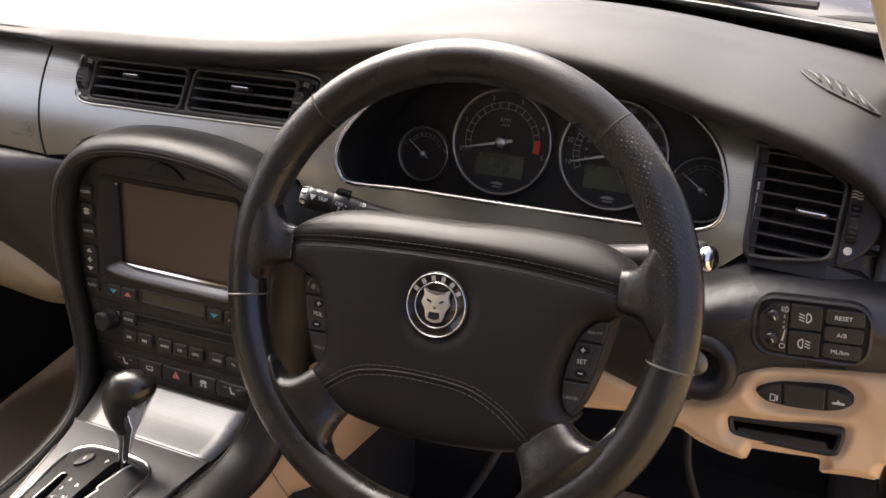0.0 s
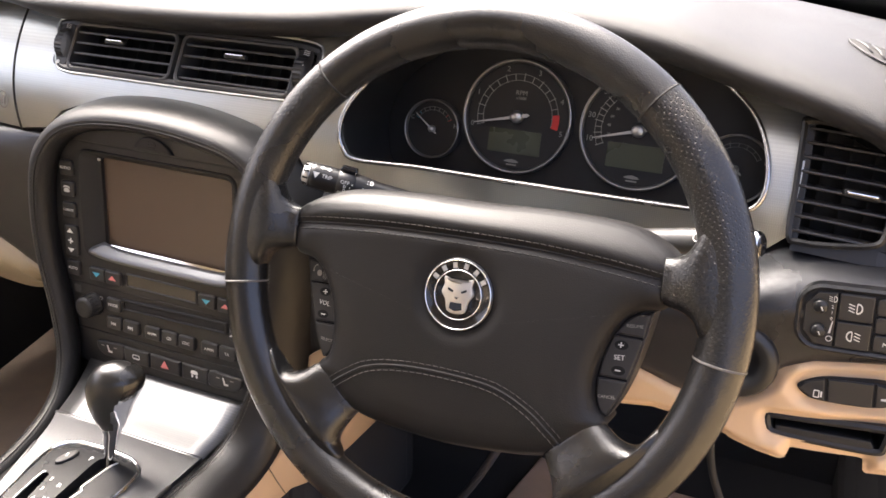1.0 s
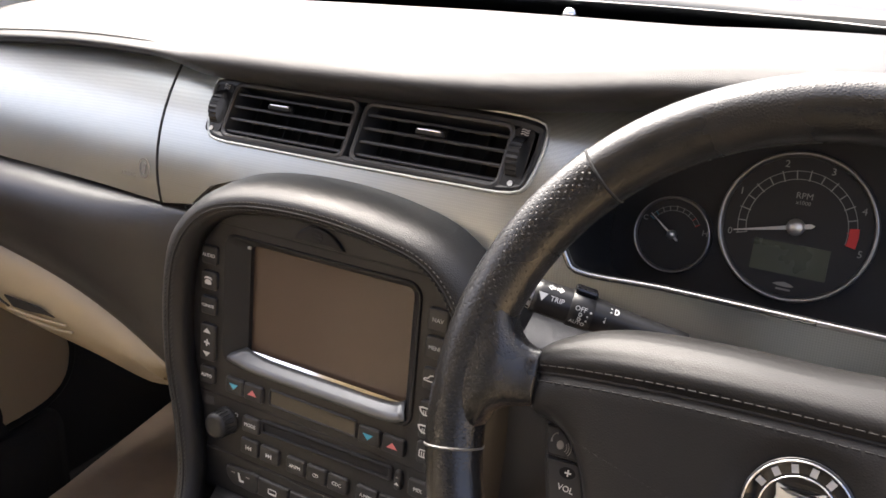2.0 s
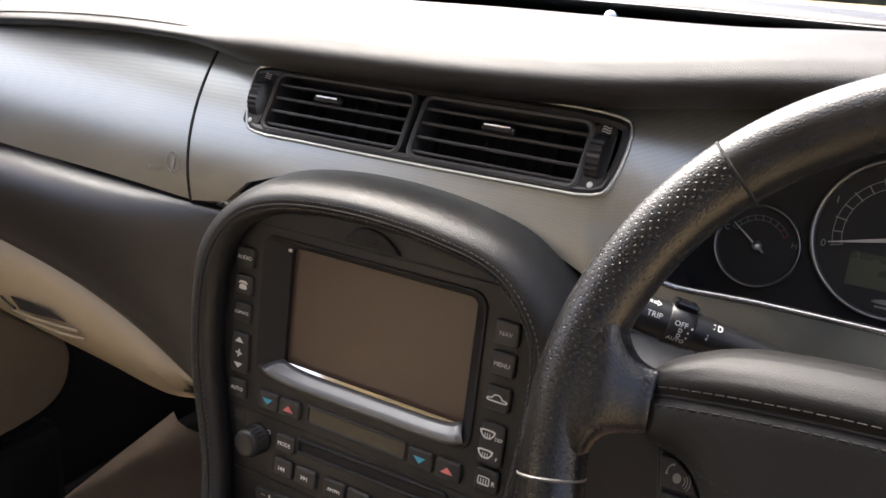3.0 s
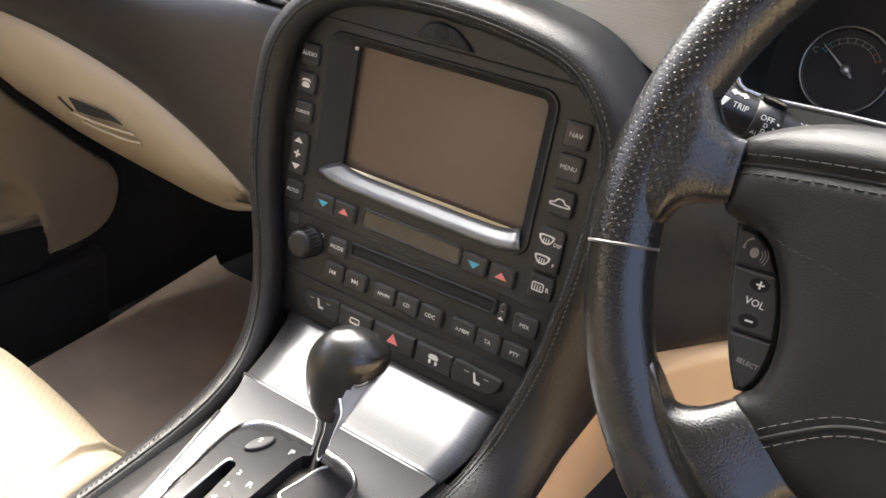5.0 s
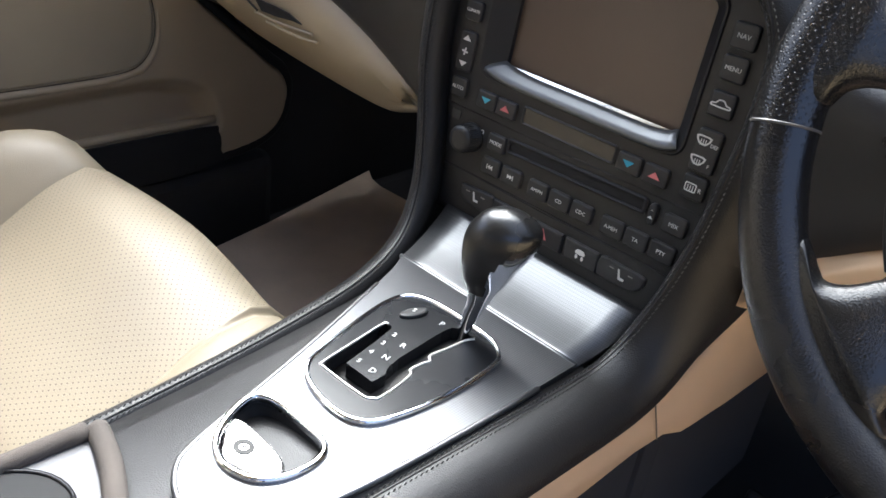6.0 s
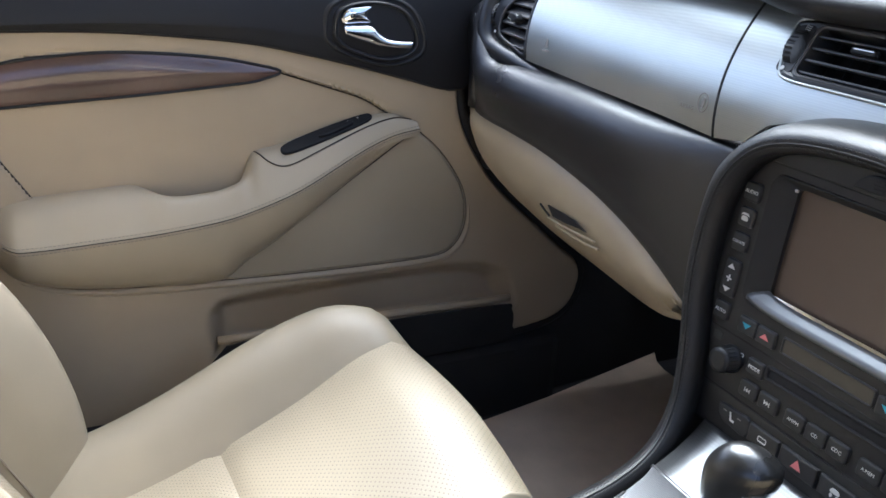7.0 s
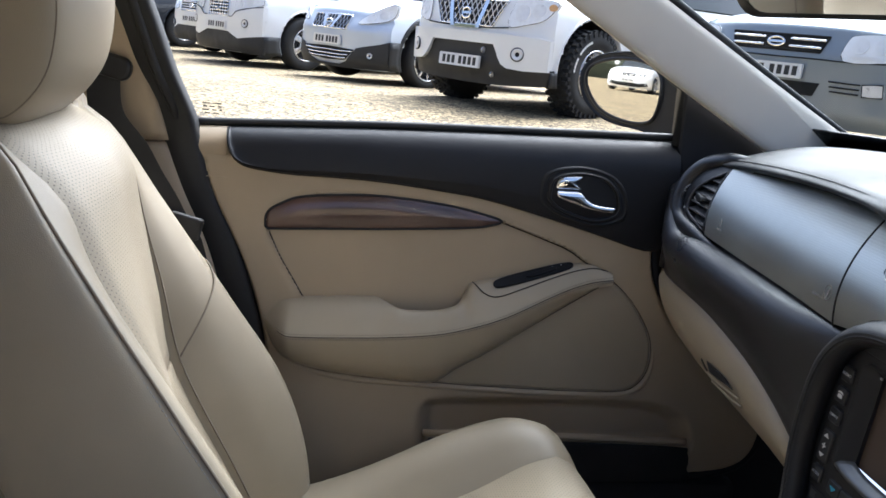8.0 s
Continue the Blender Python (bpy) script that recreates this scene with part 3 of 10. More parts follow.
# windscreen: base curve bowed forwards, top at the header rail
ws_rows = []
for i in range(9):
    f = i / 8
    row = []
    for k in range(-10, 11):
        s = k / 10
        base = Vector((0.70 * s, 1.345 - 0.40 * s * s, 0.965))
        top = Vector((0.545 * s, 0.36 - 0.12 * s * s, 1.37 - 0.03 * s * s))
        row.append(base.lerp(top, f) + Vector((0, 0.05, 0.05)) * (4 * f * (1 - f)) * 0.6)
    ws_rows.append(row)
windscreen = part("windscreen", loft(ws_rows), screen_glass, shell_thing, "clear windscreen glass", smooth=True)
part("windscreen_border", shell(loft([[a.lerp(b, f) + Vector((0, 0.002, 0.003)) for a, b in zip(ws_rows[0], ws_rows[1])] for f in (-0.4, -0.1, 0.1, 0.28, 0.45)]), 0.003), black_gloss, shell_thing, "black ceramic border of the windscreen", smooth=True)
part("header_rail", tube([Vector((0.545 * s, 0.35 - 0.12 * s * s, 1.36 - 0.03 * s * s)) for s in (k / 8 for k in range(-8, 9))], 0.025, 8), headlining, shell_thing, smooth=True)
# scuttle, wiper and bonnet
part("scuttle", shell(loft([[Vector((0.72 * s, 1.345 - 0.40 * s * s + d, z)) for s in (k / 10 for k in range(-10, 11))] for d, z in ((-0.03, 0.955), (0.03, 0.962), (0.10, 0.955), (0.16, 0.965))]), 0.01), rubber, shell_thing, "black plastic scuttle", smooth=True)
bon = []
for d, z in ((0.15, 0.985), (0.35, 1.004), (0.7, 0.985), (1.0, 0.92), (1.2, 0.80), (1.25, 0.6)):
    bon.append([Vector((0.76 * s, 1.36 - 0.34 * s * s * (1 - d / 1.6) + d, z - 0.05 * s * s + 0.012 * math.exp(-((abs(s) - 0.55) / 0.12) ** 2))) for s in (k / 14 for k in range(-14, 15))])
part("bonnet", shell(loft(bon), 0.01), paint_dark, shell_thing, "dark polished bonnet", smooth=True)
for x0, x1 in ((-0.55, 0.02), (0.05, 0.58)):
    part("wiper_blade", tube([Vector((x0 + (x1 - x0) * f, 1.33 - 0.28 * (x0 + (x1 - x0) * f) ** 2 + 0.02, 0.985 + 0.006 * math.sin(math.pi * f))) for f in (k / 8 for k in range(9))], 0.006, 6), rubber, shell_thing, "black wiper blade")
part("body_side", box(0.02, 1.30, 0.42, move(0.795, 1.45, 0.19), 0.006), paint_dark, shell_thing)
# outer skin under the windows keeps daylight out of the foot wells
for s in (-1, 1):
    part("body_side", box(0.03, 1.10, 0.62, move(s * 0.80, 1.47, 0.62), 0.01), paint_dark, shell_thing)
part("body_side", box(0.05, 0.12, 0.62, move(-0.835, 0.945, 0.60), 0.004), paint_dark, shell_thing)
part("kick_panel", loft([[Vector((-0.745 - 0.04 * f, 0.90 + 0.45 * f, z)) for z in (0.2, 0.35, 0.5, 0.65, 0.75)] for f in (0, 0.3, 0.6, 1.0)]), carpet, shell_thing)
floor_mat_bm = prism([(-0.640, 0.42), (-0.645, 0.70), (-0.655, 0.765), (-0.680, 0.90), (-0.713, 1.035), (-0.748, 1.185), (-0.715, 1.165), (-0.685, 1.158), (-0.62, 1.16), (-0.30, 1.15), (-0.16, 1.10), (-0.14, 0.42)], 0.035, move(0, 0, 0.200), 0.004)
mat_thing = part("floor_mat", floor_mat_bm, beige_dark, None)
tagged(mat_thing, "plain beige-brown carpet mat on the passenger floor", "floor mat")
mat_r = part("floor_mat", prism([(0.24, 0.38), (0.245, 0.95), (0.252, 1.10), (0.268, 1.21), (0.64, 1.22), (0.68, 1.15), (0.68, 0.38)], 0.012, move(0, 0, 0.200), 0.004), sunlit_mat, None)
tagged(mat_r, "carpet mat in the driver's foot well, sunlight painted into its tan", "floor mat")

# ---- dashboard ----
vent_satin = mat("satin_charcoal_vent", (0.050, 0.050, 0.051), 0.42, vary=0.06, grain=0.06, scale=1500)
slat_black = mat("satin_black_slat", (0.030, 0.030, 0.031), 0.30, vary=0.06)
dash = thing("dashboard", (0, 0.9, 0.5), "black grained dashboard with silver woven fascia, beige below", "dashboard")

LIP_Z = [(-0.70, 0.885), (-0.66, 0.918), (-0.60, 0.942), (-0.50, 0.956), (-0.34, 0.966), (-0.15, 0.967), (0.02, 0.969), (0.15, 0.974), (0.25, 0.986), (0.36, 0.992), (0.46, 0.982), (0.53, 0.966), (0.60, 0.950), (0.66, 0.926), (0.70, 0.88)]
LIP_Y = [(-0.70, 0.755), (-0.60, 0.743), (-0.45, 0.742), (-0.30, 0.743), (-0.22, 0.738), (-0.15, 0.722), (0.05, 0.722), (0.20, 0.735), (0.35, 0.748), (0.50, 0.738), (0.60, 0.722), (0.70, 0.705)]


def fascia_y(x, z):
    y = 0.7185 + 0.40 * (z - 0.85) + 4.1 * ((z - 0.893) ** 2 - 0.0012)
    if x < -0.2:
        y -= 0.10 * (x + 0.2) ** 2
    return y + ease(0.14, 0.26, x) * (0.022 + 0.09 * (z - 0.85))


def build_dash_top():
    rows = []
    for i in range(71):
        x = -0.70 + 1.40 * i / 70
        y0, z0 = table(x, LIP_Y), table(x, LIP_Z)
        yb = 1.345 - 0.82 * x * x
        th = 0.45 + 0.55 * ease(-0.24, -0.12, x)
        z0 -= 0.004 * (1 - ease(-0.24, -0.12, x))
        prof = [(y0 + 0.055, z0 - 0.026 * th), (y0 + 0.022, z0 - 0.024 * th), (y0 + 0.006, z0 - 0.017 * th), (y0, z0 - 0.007 * th), (y0 + 0.007, z0 + 0.002), (y0 + 0.025, z0 + 0.009)]
        for f in (0.12, 0.25, 0.45, 0.7, 1.0):
            zz = (z0 + 0.012) * (1 - f) + 0.968 * f + 0.016 * math.sin(math.pi * f)
            prof.append((y0 + 0.03 + (yb - y0 - 0.03) * f, zz))
        rows.append(spline([Vector((x, a, b)) for a, b in prof], 4))
    return shell(loft(rows), 0.012)


part("dash_top", build_dash_top(), dash_pad, dash, "soft black grained dash top", smooth=True)
part("light_sensor", lathe([(0.011, 0), (0.011, 0.004), (0.007, 0.010), (0.001, 0.012)], move(-0.058, 1.29, 0.975), 16), chrome, dash, "small domed light sensor", smooth=True)
# demister slot on the driver's side
def on_dash(p, lift):
    """The plan point (x, y) laid on the driver's end of the dash top."""
    u = p.x - 0.625
    return Vector((p.x, p.y, 0.9661 - 0.2338 * u + 0.1859 * (p.y - 0.80) - 2.75 * u * u + lift))


leaf_a, leaf_b = Vector((0.5935, 0.8275)), Vector((0.6585, 0.7850))
leaf_u = (leaf_b - leaf_a).normalized()
leaf_v = Vector((-leaf_u.y, leaf_u.x))
leaf_l = (leaf_b - leaf_a).length


def leaf_at(f, g, lift):
    """A place in the leaf-shaped slot: f along it, g across."""
    return on_dash(leaf_a + leaf_u * (leaf_l * f) + leaf_v * (g * 0.0105 * math.sin(math.pi * min(max(f, 0.01), 0.99)) ** 0.8 * (1.0 if g > 0 else 1.25)), lift)


grille = part("demister_grille", loft([[leaf_at(k / 16, g, 0.0016) for g in (-1, -0.5, 0, 0.5, 1)] for k in range(17)]), dark_void, dash, "leaf-shaped demister slot")
part("grille_rim", tube([leaf_at(k / 16, 1, 0.0012) for k in range(17)] + [leaf_at(k / 16, -1, 0.0012) for k in range(15, 0, -1)], 0.0008, 6, closed=True), dash_pad, grille, smooth=True)
for k in range(5):
    f = 0.20 + 0.15 * k
    part("grille_slat", tube([leaf_at(f - 0.13, 0.70, 0.0016), leaf_at(f, 0.05, 0.0019), leaf_at(f + 0.14, -0.65, 0.0016)], 0.0010, 6), button_black, grille, smooth=True)


def sheet(outline, holes, ymap, thick):
    """A sheet in x, z with holes, bent to ymap and given thickness."""
    bm = bmesh.new()
    edges = []
    for o in [outline] + holes:
        vs = [bm.verts.new((p[0], 0, p[1])) for p in o]
        edges += [bm.edges.new((vs[i - 1], vs[i])) for i in range(len(vs))]
    bmesh.ops.triangle_fill(bm, use_beauty=True, use_dissolve=False, edges=edges)
    zs_ = [p[1] for p in outline]
    xs_ = [p[0] for p in outline]
    for lo, hi, axis in ((min(zs_), max(zs_), Vector((0, 0, 1))), (min(xs_), max(xs_), Vector((1, 0, 0)))):
        step = 0.011 if axis.z else 0.030
        for k in range(1, int((hi - lo) / step)):
            bmesh.ops.bisect_plane(bm, geom=bm.verts[:] + bm.edges[:] + bm.faces[:], plane_co=axis * (lo + k * step), plane_no=axis)
    for v in bm.verts:
        v.co.y = ymap(v.co.x, v.co.z)
    front = bm.faces[:]
    back = bmesh.ops.extrude_face_region(bm, geom=front)
    bmesh.ops.translate(bm, vec=(0, thick, 0), verts=[g for g in back["geom"] if isinstance(g, bmesh.types.BMVert)])
    return bm


VENT_OUT = spline([(-0.160, 0.932), (-0.152, 0.9405), (-0.10, 0.9425), (0.0, 0.9440), (0.10, 0.9445), (0.150, 0.942), (0.160, 0.932), (0.157, 0.905), (0.146, 0.895), (0.10, 0.8935), (0.0, 0.8925), (-0.09, 0.8925), (-0.138, 0.893), (-0.151, 0.902)], 3, True)
CLUSTER = spline([(0.188, 0.878), (0.192, 0.858), (0.208, 0.847), (0.28, 0.8465), (0.40, 0.8470), (0.50, 0.8485), (0.540, 0.852), (0.555, 0.866), (0.553, 0.895), (0.535, 0.925), (0.49, 0.951), (0.42, 0.968), (0.34, 0.970), (0.27, 0.958), (0.22, 0.930), (0.196, 0.902)], 4, True)
FASCIA = [(-0.2112, 0.960), (-0.1, 0.962), (0.05, 0.963), (0.15, 0.968), (0.25, 0.980), (0.36, 0.986), (0.46, 0.976), (0.53, 0.960), (0.583, 0.946), (0.580, 0.90), (0.579, 0.840), (0.55, 0.812), (0.45, 0.803), (0.30, 0.800), (0.18, 0.801), (0.165, 0.815), (0.150, 0.845), (0.10, 0.868), (0.0, 0.874), (-0.09, 0.870), (-0.14, 0.853), (-0.165, 0.832), (-0.2035, 0.826)]
part("fascia_panel", sheet(FASCIA, [[p for p in VENT_OUT], [p for p in CLUSTER]], fascia_y, 0.006), silver_weave, dash, "satin silver woven-pattern fascia", angle=40)


def build_airbag_cover():
    rows = []
    for i in range(25):
        f = i / 24
        x = -0.2047 - 0.3300 * f
        zb = table(x, [(-0.54, 0.842), (-0.42, 0.835), (-0.31, 0.831), (-0.2065, 0.826)])
        row = []
        for k in range(9):
            g = k / 8
            xx = x - 0.0180 * g * max(f - 0.5, 0) * 2 - 0.0077 * g * max(0.5 - f, 0) * 2
            z = zb + (table(xx, LIP_Z) - 0.012 - zb) * g
            row.append(Vector((xx, fascia_y(xx, z) + 0.0005, z)))
        rows.append(row)
    bm = loft(rows)
    ext = bmesh.ops.extrude_face_region(bm, geom=bm.faces[:])
    bmesh.ops.translate(bm, vec=(0, 0.008, 0), verts=[g for g in ext["geom"] if isinstance(g, bmesh.types.BMVert)])
    return bm


part("airbag_cover", build_airbag_cover(), silver_weave, dash, "satin silver woven-pattern airbag cover", angle=35)
part("cover_seam", tube([Vector((-0.2053 - 0.0075 * k / 12, fascia_y(-0.203, 0.824 + 0.132 * k / 12) + 0.0002, 0.824 + 0.132 * k / 12)) for k in range(13)], 0.0013, 6), dark_void, dash, smooth=True)
ab = frame_at((-0.224, fascia_y(-0.224, 0.855) + 0.0001, 0.855), (1, 0, 0), (0, -1, 0.09))
part("airbag_mark", ring(oval(0.0145, 0.019), oval(0.0125, 0.017), 0.0004, ab), thread_grey, dash)
part("airbag_mark", prism([(-0.003, -0.005), (0.001, -0.005), (0.003, 0.004), (0.0, 0.005), (-0.002, 0.0)], 0.0004, ab), thread_grey, dash)
write("AIRBAG", 0.0058, ab @ move(-0.021, -0.0085), thread_grey, dash)
cm = frame_at((-0.497, fascia_y(-0.497, 0.862) + 0.0001, 0.862), (1, 0.06, 0), (-0.06, -1, 0.15))
part("maker_mark", prism([(-0.010, -0.004), (0.010, -0.004), (0.010, -0.0015), (-0.010, -0.0015)], 0.0004, cm), thread_grey, dash)
part("maker_mark", prism([(-0.004, 0.001), (0.004, 0.001), (0.002, 0.010), (-0.001, 0.012)], 0.0004, cm), thread_grey, dash)


def fm(x, z, off=0.0):
    """A frame on the fascia, z towards the cabin."""
    slope = (fascia_y(x, z + 0.01) - fascia_y(x, z - 0.01)) / 0.02
    side = (fascia_y(x + 0.01, z) - fascia_y(x - 0.01, z)) / 0.02
    n = Vector((side, -1, slope)).normalized()
    return frame_at(Vector((x, fascia_y(x, z), z)) + n * off, (1, 0, 0), n)


def flatten(pts, m):
    inv = m.inverted()
    return [(inv @ Vector((p[0], fascia_y(p[0], p[1]), p[1]))).to_2d() for p in pts]


def scaled(pts, d):
    """The outline drawn in by d."""
    c = sum((Vector(p) for p in pts), Vector((0, 0))) / len(pts)
    out = []
    for i in range(len(pts)):
        a, b = Vector(pts[i - 1]), Vector(pts[(i + 1) % len(pts)])
        t = (b - a).normalized()
        nrm = Vector((-t.y, t.x))
        if nrm.dot(c - Vector(pts[i])) < 0:
            nrm = -nrm
        out.append(Vector(pts[i]) + nrm * d)
    return out


def vent_slats(parent, m, x0, x1, y0, y1, count, tilt=18):
    for k in range(count):
        y = y0 + (y1 - y0) * (k + 0.5) / count
        part("slat", box(x1 - x0, 0.0026, 0.013, m @ move((x0 + x1) / 2, y, -0.008) @ spin(tilt, "X"), 0.0009), slat_black, parent)


def thumb_wheel(parent, m, h, w=0.009):
    bm = bmesh.new()
    n = 18
    rows = []
    for i in range(n + 1):
        a = radians(-62 + 124 * i / n)
        r = h / 2 / math.sin(radians(62)) + (0.0006 if i % 2 else 0)
        rows.append([Vector((s * w / 2, r * math.sin(a), r * math.cos(a) - h / 2 / math.tan(radians(62)) * 1.02)) for s in (-1, 1)])
    loft([[m @ p for p in r] for r in rows], bm)
    return part("thumb_wheel", bm, black_plastic, parent, "ribbed black thumb wheel")


def waves(parent, m, s):
    for k in range(3):
        part("airflow_mark", tube([m @ Vector((s * (-0.5 + f), s * (0.28 * (k - 1) + 0.08 * math.sin(f * 6.28)), 0)) for f in (j / 6 for j in range(7))], s * 0.06, 4), white_print, parent)


# centre air vents
vm = fm(0.0, 0.918)
centre_vent = part("air_vent", ring(flatten(VENT_OUT, vm), [p for p in flatten(scaled(VENT_OUT, 0.006), vm)], 0.0005, vm, base=-0.012, bev=0.001), black_plastic, dash, "black twin air vent with chrome tabs")
part("vent_rim", ring(flatten(scaled(VENT_OUT, -0.0016), vm), flatten(scaled(VENT_OUT, 0.0006), vm), 0.0010, vm, base=-0.002, bev=0.0006), silver_weave, centre_vent, "thin bright silver rim", smooth=True)
part("vent_back", prism(flatten(scaled(VENT_OUT, 0.001), vm), 0.001, vm @ move(0, 0, -0.034)), dark_void, centre_vent)
for sx, xa, xb in ((-1, -0.133, -0.007), (1, 0.005, 0.132)):
    cxx, w = (xa + xb) / 2, xb - xa
    o = rrect(w + 0.007, 0.051, 0.008, 4, cxx, 0)
    i_ = rrect(w, 0.044, 0.006, 4, cxx, 0)
    part("vent_frame", ring(o, i_, 0.0012, vm, base=-0.03, bev=0.0008), vent_satin, centre_vent)
    vent_slats(centre_vent, vm, xa, xb, -0.0225, 0.0225, 4)
    for k in range(7):
        part("vane", box(0.0016, 0.046, 0.010, vm @ move(xa + w * (k + 0.5) / 7, 0, -0.027), 0.0004), dark_void, centre_vent)
    tx = -0.079 if sx < 0 else 0.068
    tab = part("vent_tab", box(0.026, 0.0060, 0.006, vm @ move(tx, 0.0075, 0.001), 0.0024), black_plastic, centre_vent)
    part("tab_inlay", box(0.021, 0.0022, 0.0024, vm @ move(tx, 0.0083, 0.0037), 0.0009), chrome, tab, "chrome tab")
for sx in (-1, 1):
    wx = -0.1465 if sx < 0 else 0.1425
    part("wheel_pad", prism(rrect(0.018, 0.046, 0.006, 4, wx, 0.0), 0.0004, vm @ move(0, 0, -0.0004)), black_plastic, centre_vent)
    thumb_wheel(centre_vent, vm @ move(wx, 0.001, 0), 0.030)
    part("open_mark", lathe([(0.0021, 0), (0.0021, 0.0005)], vm @ move(wx + 0.001 * sx, -0.0195, 0.0004), 14), white_print, centre_vent)
    waves(centre_vent, vm @ move(wx + 0.001, 0.0195, 0.0006), 0.0062)
part("wheel_marker", box(0.005, 0.0016, 0.0008, vm @ move(0.1425, 0.007, 0.0045), 0.0002), white_print, centre_vent)

# driver's outer vent on a black pod
rv_o = Vector((0.619, 0.752, 0.888))
rvm = frame_at(rv_o, (1, -0.02, 0), (0.0, -1, 0.40))
RV_O = spline([(-0.0446, 0.0400), (-0.0217, 0.0410), (0.0014, 0.0335), (0.0210, 0.0225), (0.0285, 0.0130), (0.0280, -0.0116), (0.0268, -0.0385), (0.0180, -0.0485), (-0.010, -0.0535), (-0.0300, -0.0548), (-0.0422, -0.0500), (-0.0442, -0.0126), (-0.0462, 0.0300)], 4, True)
right_vent = part("air_vent", ring(RV_O, scaled(RV_O, 0.0045), 0.0035, rvm, base=-0.03, bev=0.0015), black_plastic, dash, "tall black air vent with chrome tab")
part("vent_back", prism(scaled(RV_O, 0.002), 0.001, rvm @ move(0, 0, -0.036)), dark_void, right_vent)
for k in range(8):
    y = 0.0345 - 0.0112 * k
    x1 = table(y, [(-0.055, 0.014), (-0.038, 0.0245), (0.012, 0.026), (0.022, 0.016), (0.034, -0.004)])
    part("slat", box(x1 + 0.0405, 0.0022, 0.013, rvm @ move((x1 - 0.0405) / 2, y, -0.007) @ spin(-2.5) @ spin(14, "X"), 0.0008), slat_black, right_vent)
for k in range(3):
    part("vane", box(0.0016, 0.086, 0.010, rvm @ move(-0.026 + 0.018 * k, -0.008, -0.026), 0.0004), dark_void, right_vent)
tab = part("vent_tab", box(0.027, 0.0066, 0.006, rvm @ move(0.0040, -0.0110, 0.002) @ spin(-2.5), 0.0026), black_plastic, right_vent)
part("tab_inlay", box(0.0215, 0.0026, 0.0024, rvm @ move(0.0042, -0.0106, 0.0048) @ spin(-2.5), 0.0010), chrome, tab, "chrome tab")
CHEEK = spline([(0.0290, 0.0235), (0.0385, 0.0150), (0.0528, -0.0028), (0.0552, -0.0182), (0.0471, -0.0353), (0.0300, -0.0490), (0.0275, -0.0385), (0.0290, -0.0116), (0.0290, 0.0130)], 4, True)
part("vent_cheek", prism(CHEEK, 0.0032, rvm, 0.0015, base=-0.02), black_plastic, right_vent)
part("wheel_slot", prism(rrect(0.0088, 0.035, 0.0030, 4, 0.0352, -0.0140), 0.0006, rvm @ move(0, 0, 0.0030)), dark_void, right_vent)
thumb_wheel(right_vent, rvm @ move(0.0352, -0.0140, 0.0034), 0.031, 0.0070)
part("wheel_marker", box(0.0050, 0.0014, 0.0008, rvm @ move(0.0350, -0.0030, 0.0085), 0.0003), white_print, right_vent)
part("open_mark", lathe([(0.0032, 0), (0.0032, 0.0006)], rvm @ move(0.0347, -0.0361, 0.0034), 16), white_print, right_vent)
waves(right_vent, rvm @ move(0.0345, 0.0085, 0.0036), 0.0085)
# the pod round it, part of the black dash
POD = [(0.582, 0.946), (0.61, 0.938), (0.645, 0.922), (0.675, 0.900), (0.692, 0.872), (0.690, 0.845), (0.676, 0.832), (0.63, 0.830), (0.581, 0.832)]
part("vent_pod", sheet([Vector(p) for p in POD], [[Vector((0.619 + p.x, 0.888 + p.y * 0.93)) for p in RV_O]], lambda x, z: 0.755 + 0.40 * (z - 0.888) + 0.03 * ease(0.665, 0.70, x), 0.006), black_plastic, dash, "black vent surround")

SHOULDER = [(0.676, 0.80), (0.735, 0.80), (0.735, 0.855), (0.712, 0.868), (0.692, 0.885), (0.676, 0.895)]
part("dash_shoulder", sheet([Vector(p) for p in SHOULDER], [], lambda x, z: 0.7585 + 0.40 * (z - 0.888) + 0.012 * ease(0.66, 0.74, x), 0.006), black_pad, dash, smooth=True)
part("cable", tube(spline([(0.545, 0.82, 0.66), (0.544, 0.82, 0.590), (0.553, 0.82, 0.545), (0.575, 0.82, 0.495), (0.60, 0.84, 0.42)], 6), 0.004, 8), rubber, dash, "thin black hanging cable", smooth=True)

# passenger's end vent, wedge-shaped
PV_IN = spline([(-0.522, 0.949), (-0.560, 0.945), (-0.592, 0.938), (-0.6130, 0.927), (-0.6250, 0.914), (-0.6290, 0.897), (-0.6250, 0.879), (-0.6160, 0.863), (-0.6000, 0.854), (-0.5735, 0.848), (-0.5300, 0.841)], 4)
PV_GRID = spline([(-0.5565, 0.9310), (-0.5680, 0.9255), (-0.5840, 0.9165), (-0.6000, 0.9030), (-0.6080, 0.8880), (-0.6070, 0.8720), (-0.5985, 0.8615), (-0.5700, 0.8535), (-0.5420, 0.8480), (-0.5450, 0.8750), (-0.5500, 0.9020)], 3, True)
left_vent = part("air_vent", sheet([p.to_2d() for p in PV_IN], [[p.to_2d() for p in PV_GRID]], lambda x, z: fascia_y(x, z) + 0.003, 0.020), black_plastic, dash, "wedge-shaped black air vent", angle=40)
part("vent_frame", tube([Vector((p.x, fascia_y(p.x, p.y) + 0.0018, p.y)) for p in PV_GRID], 0.0019, 8, closed=True), vent_satin, left_vent, "satin grey vent frame", smooth=True)
part("vent_back", prism([p.to_2d() - Vector((-0.578, 0.892)) for p in PV_GRID], 0.001, frame_at((-0.578, fascia_y(-0.578, 0.892) + 0.040, 0.892), (1, 0, 0), (0, -1, 0.3))), dark_void, left_vent)
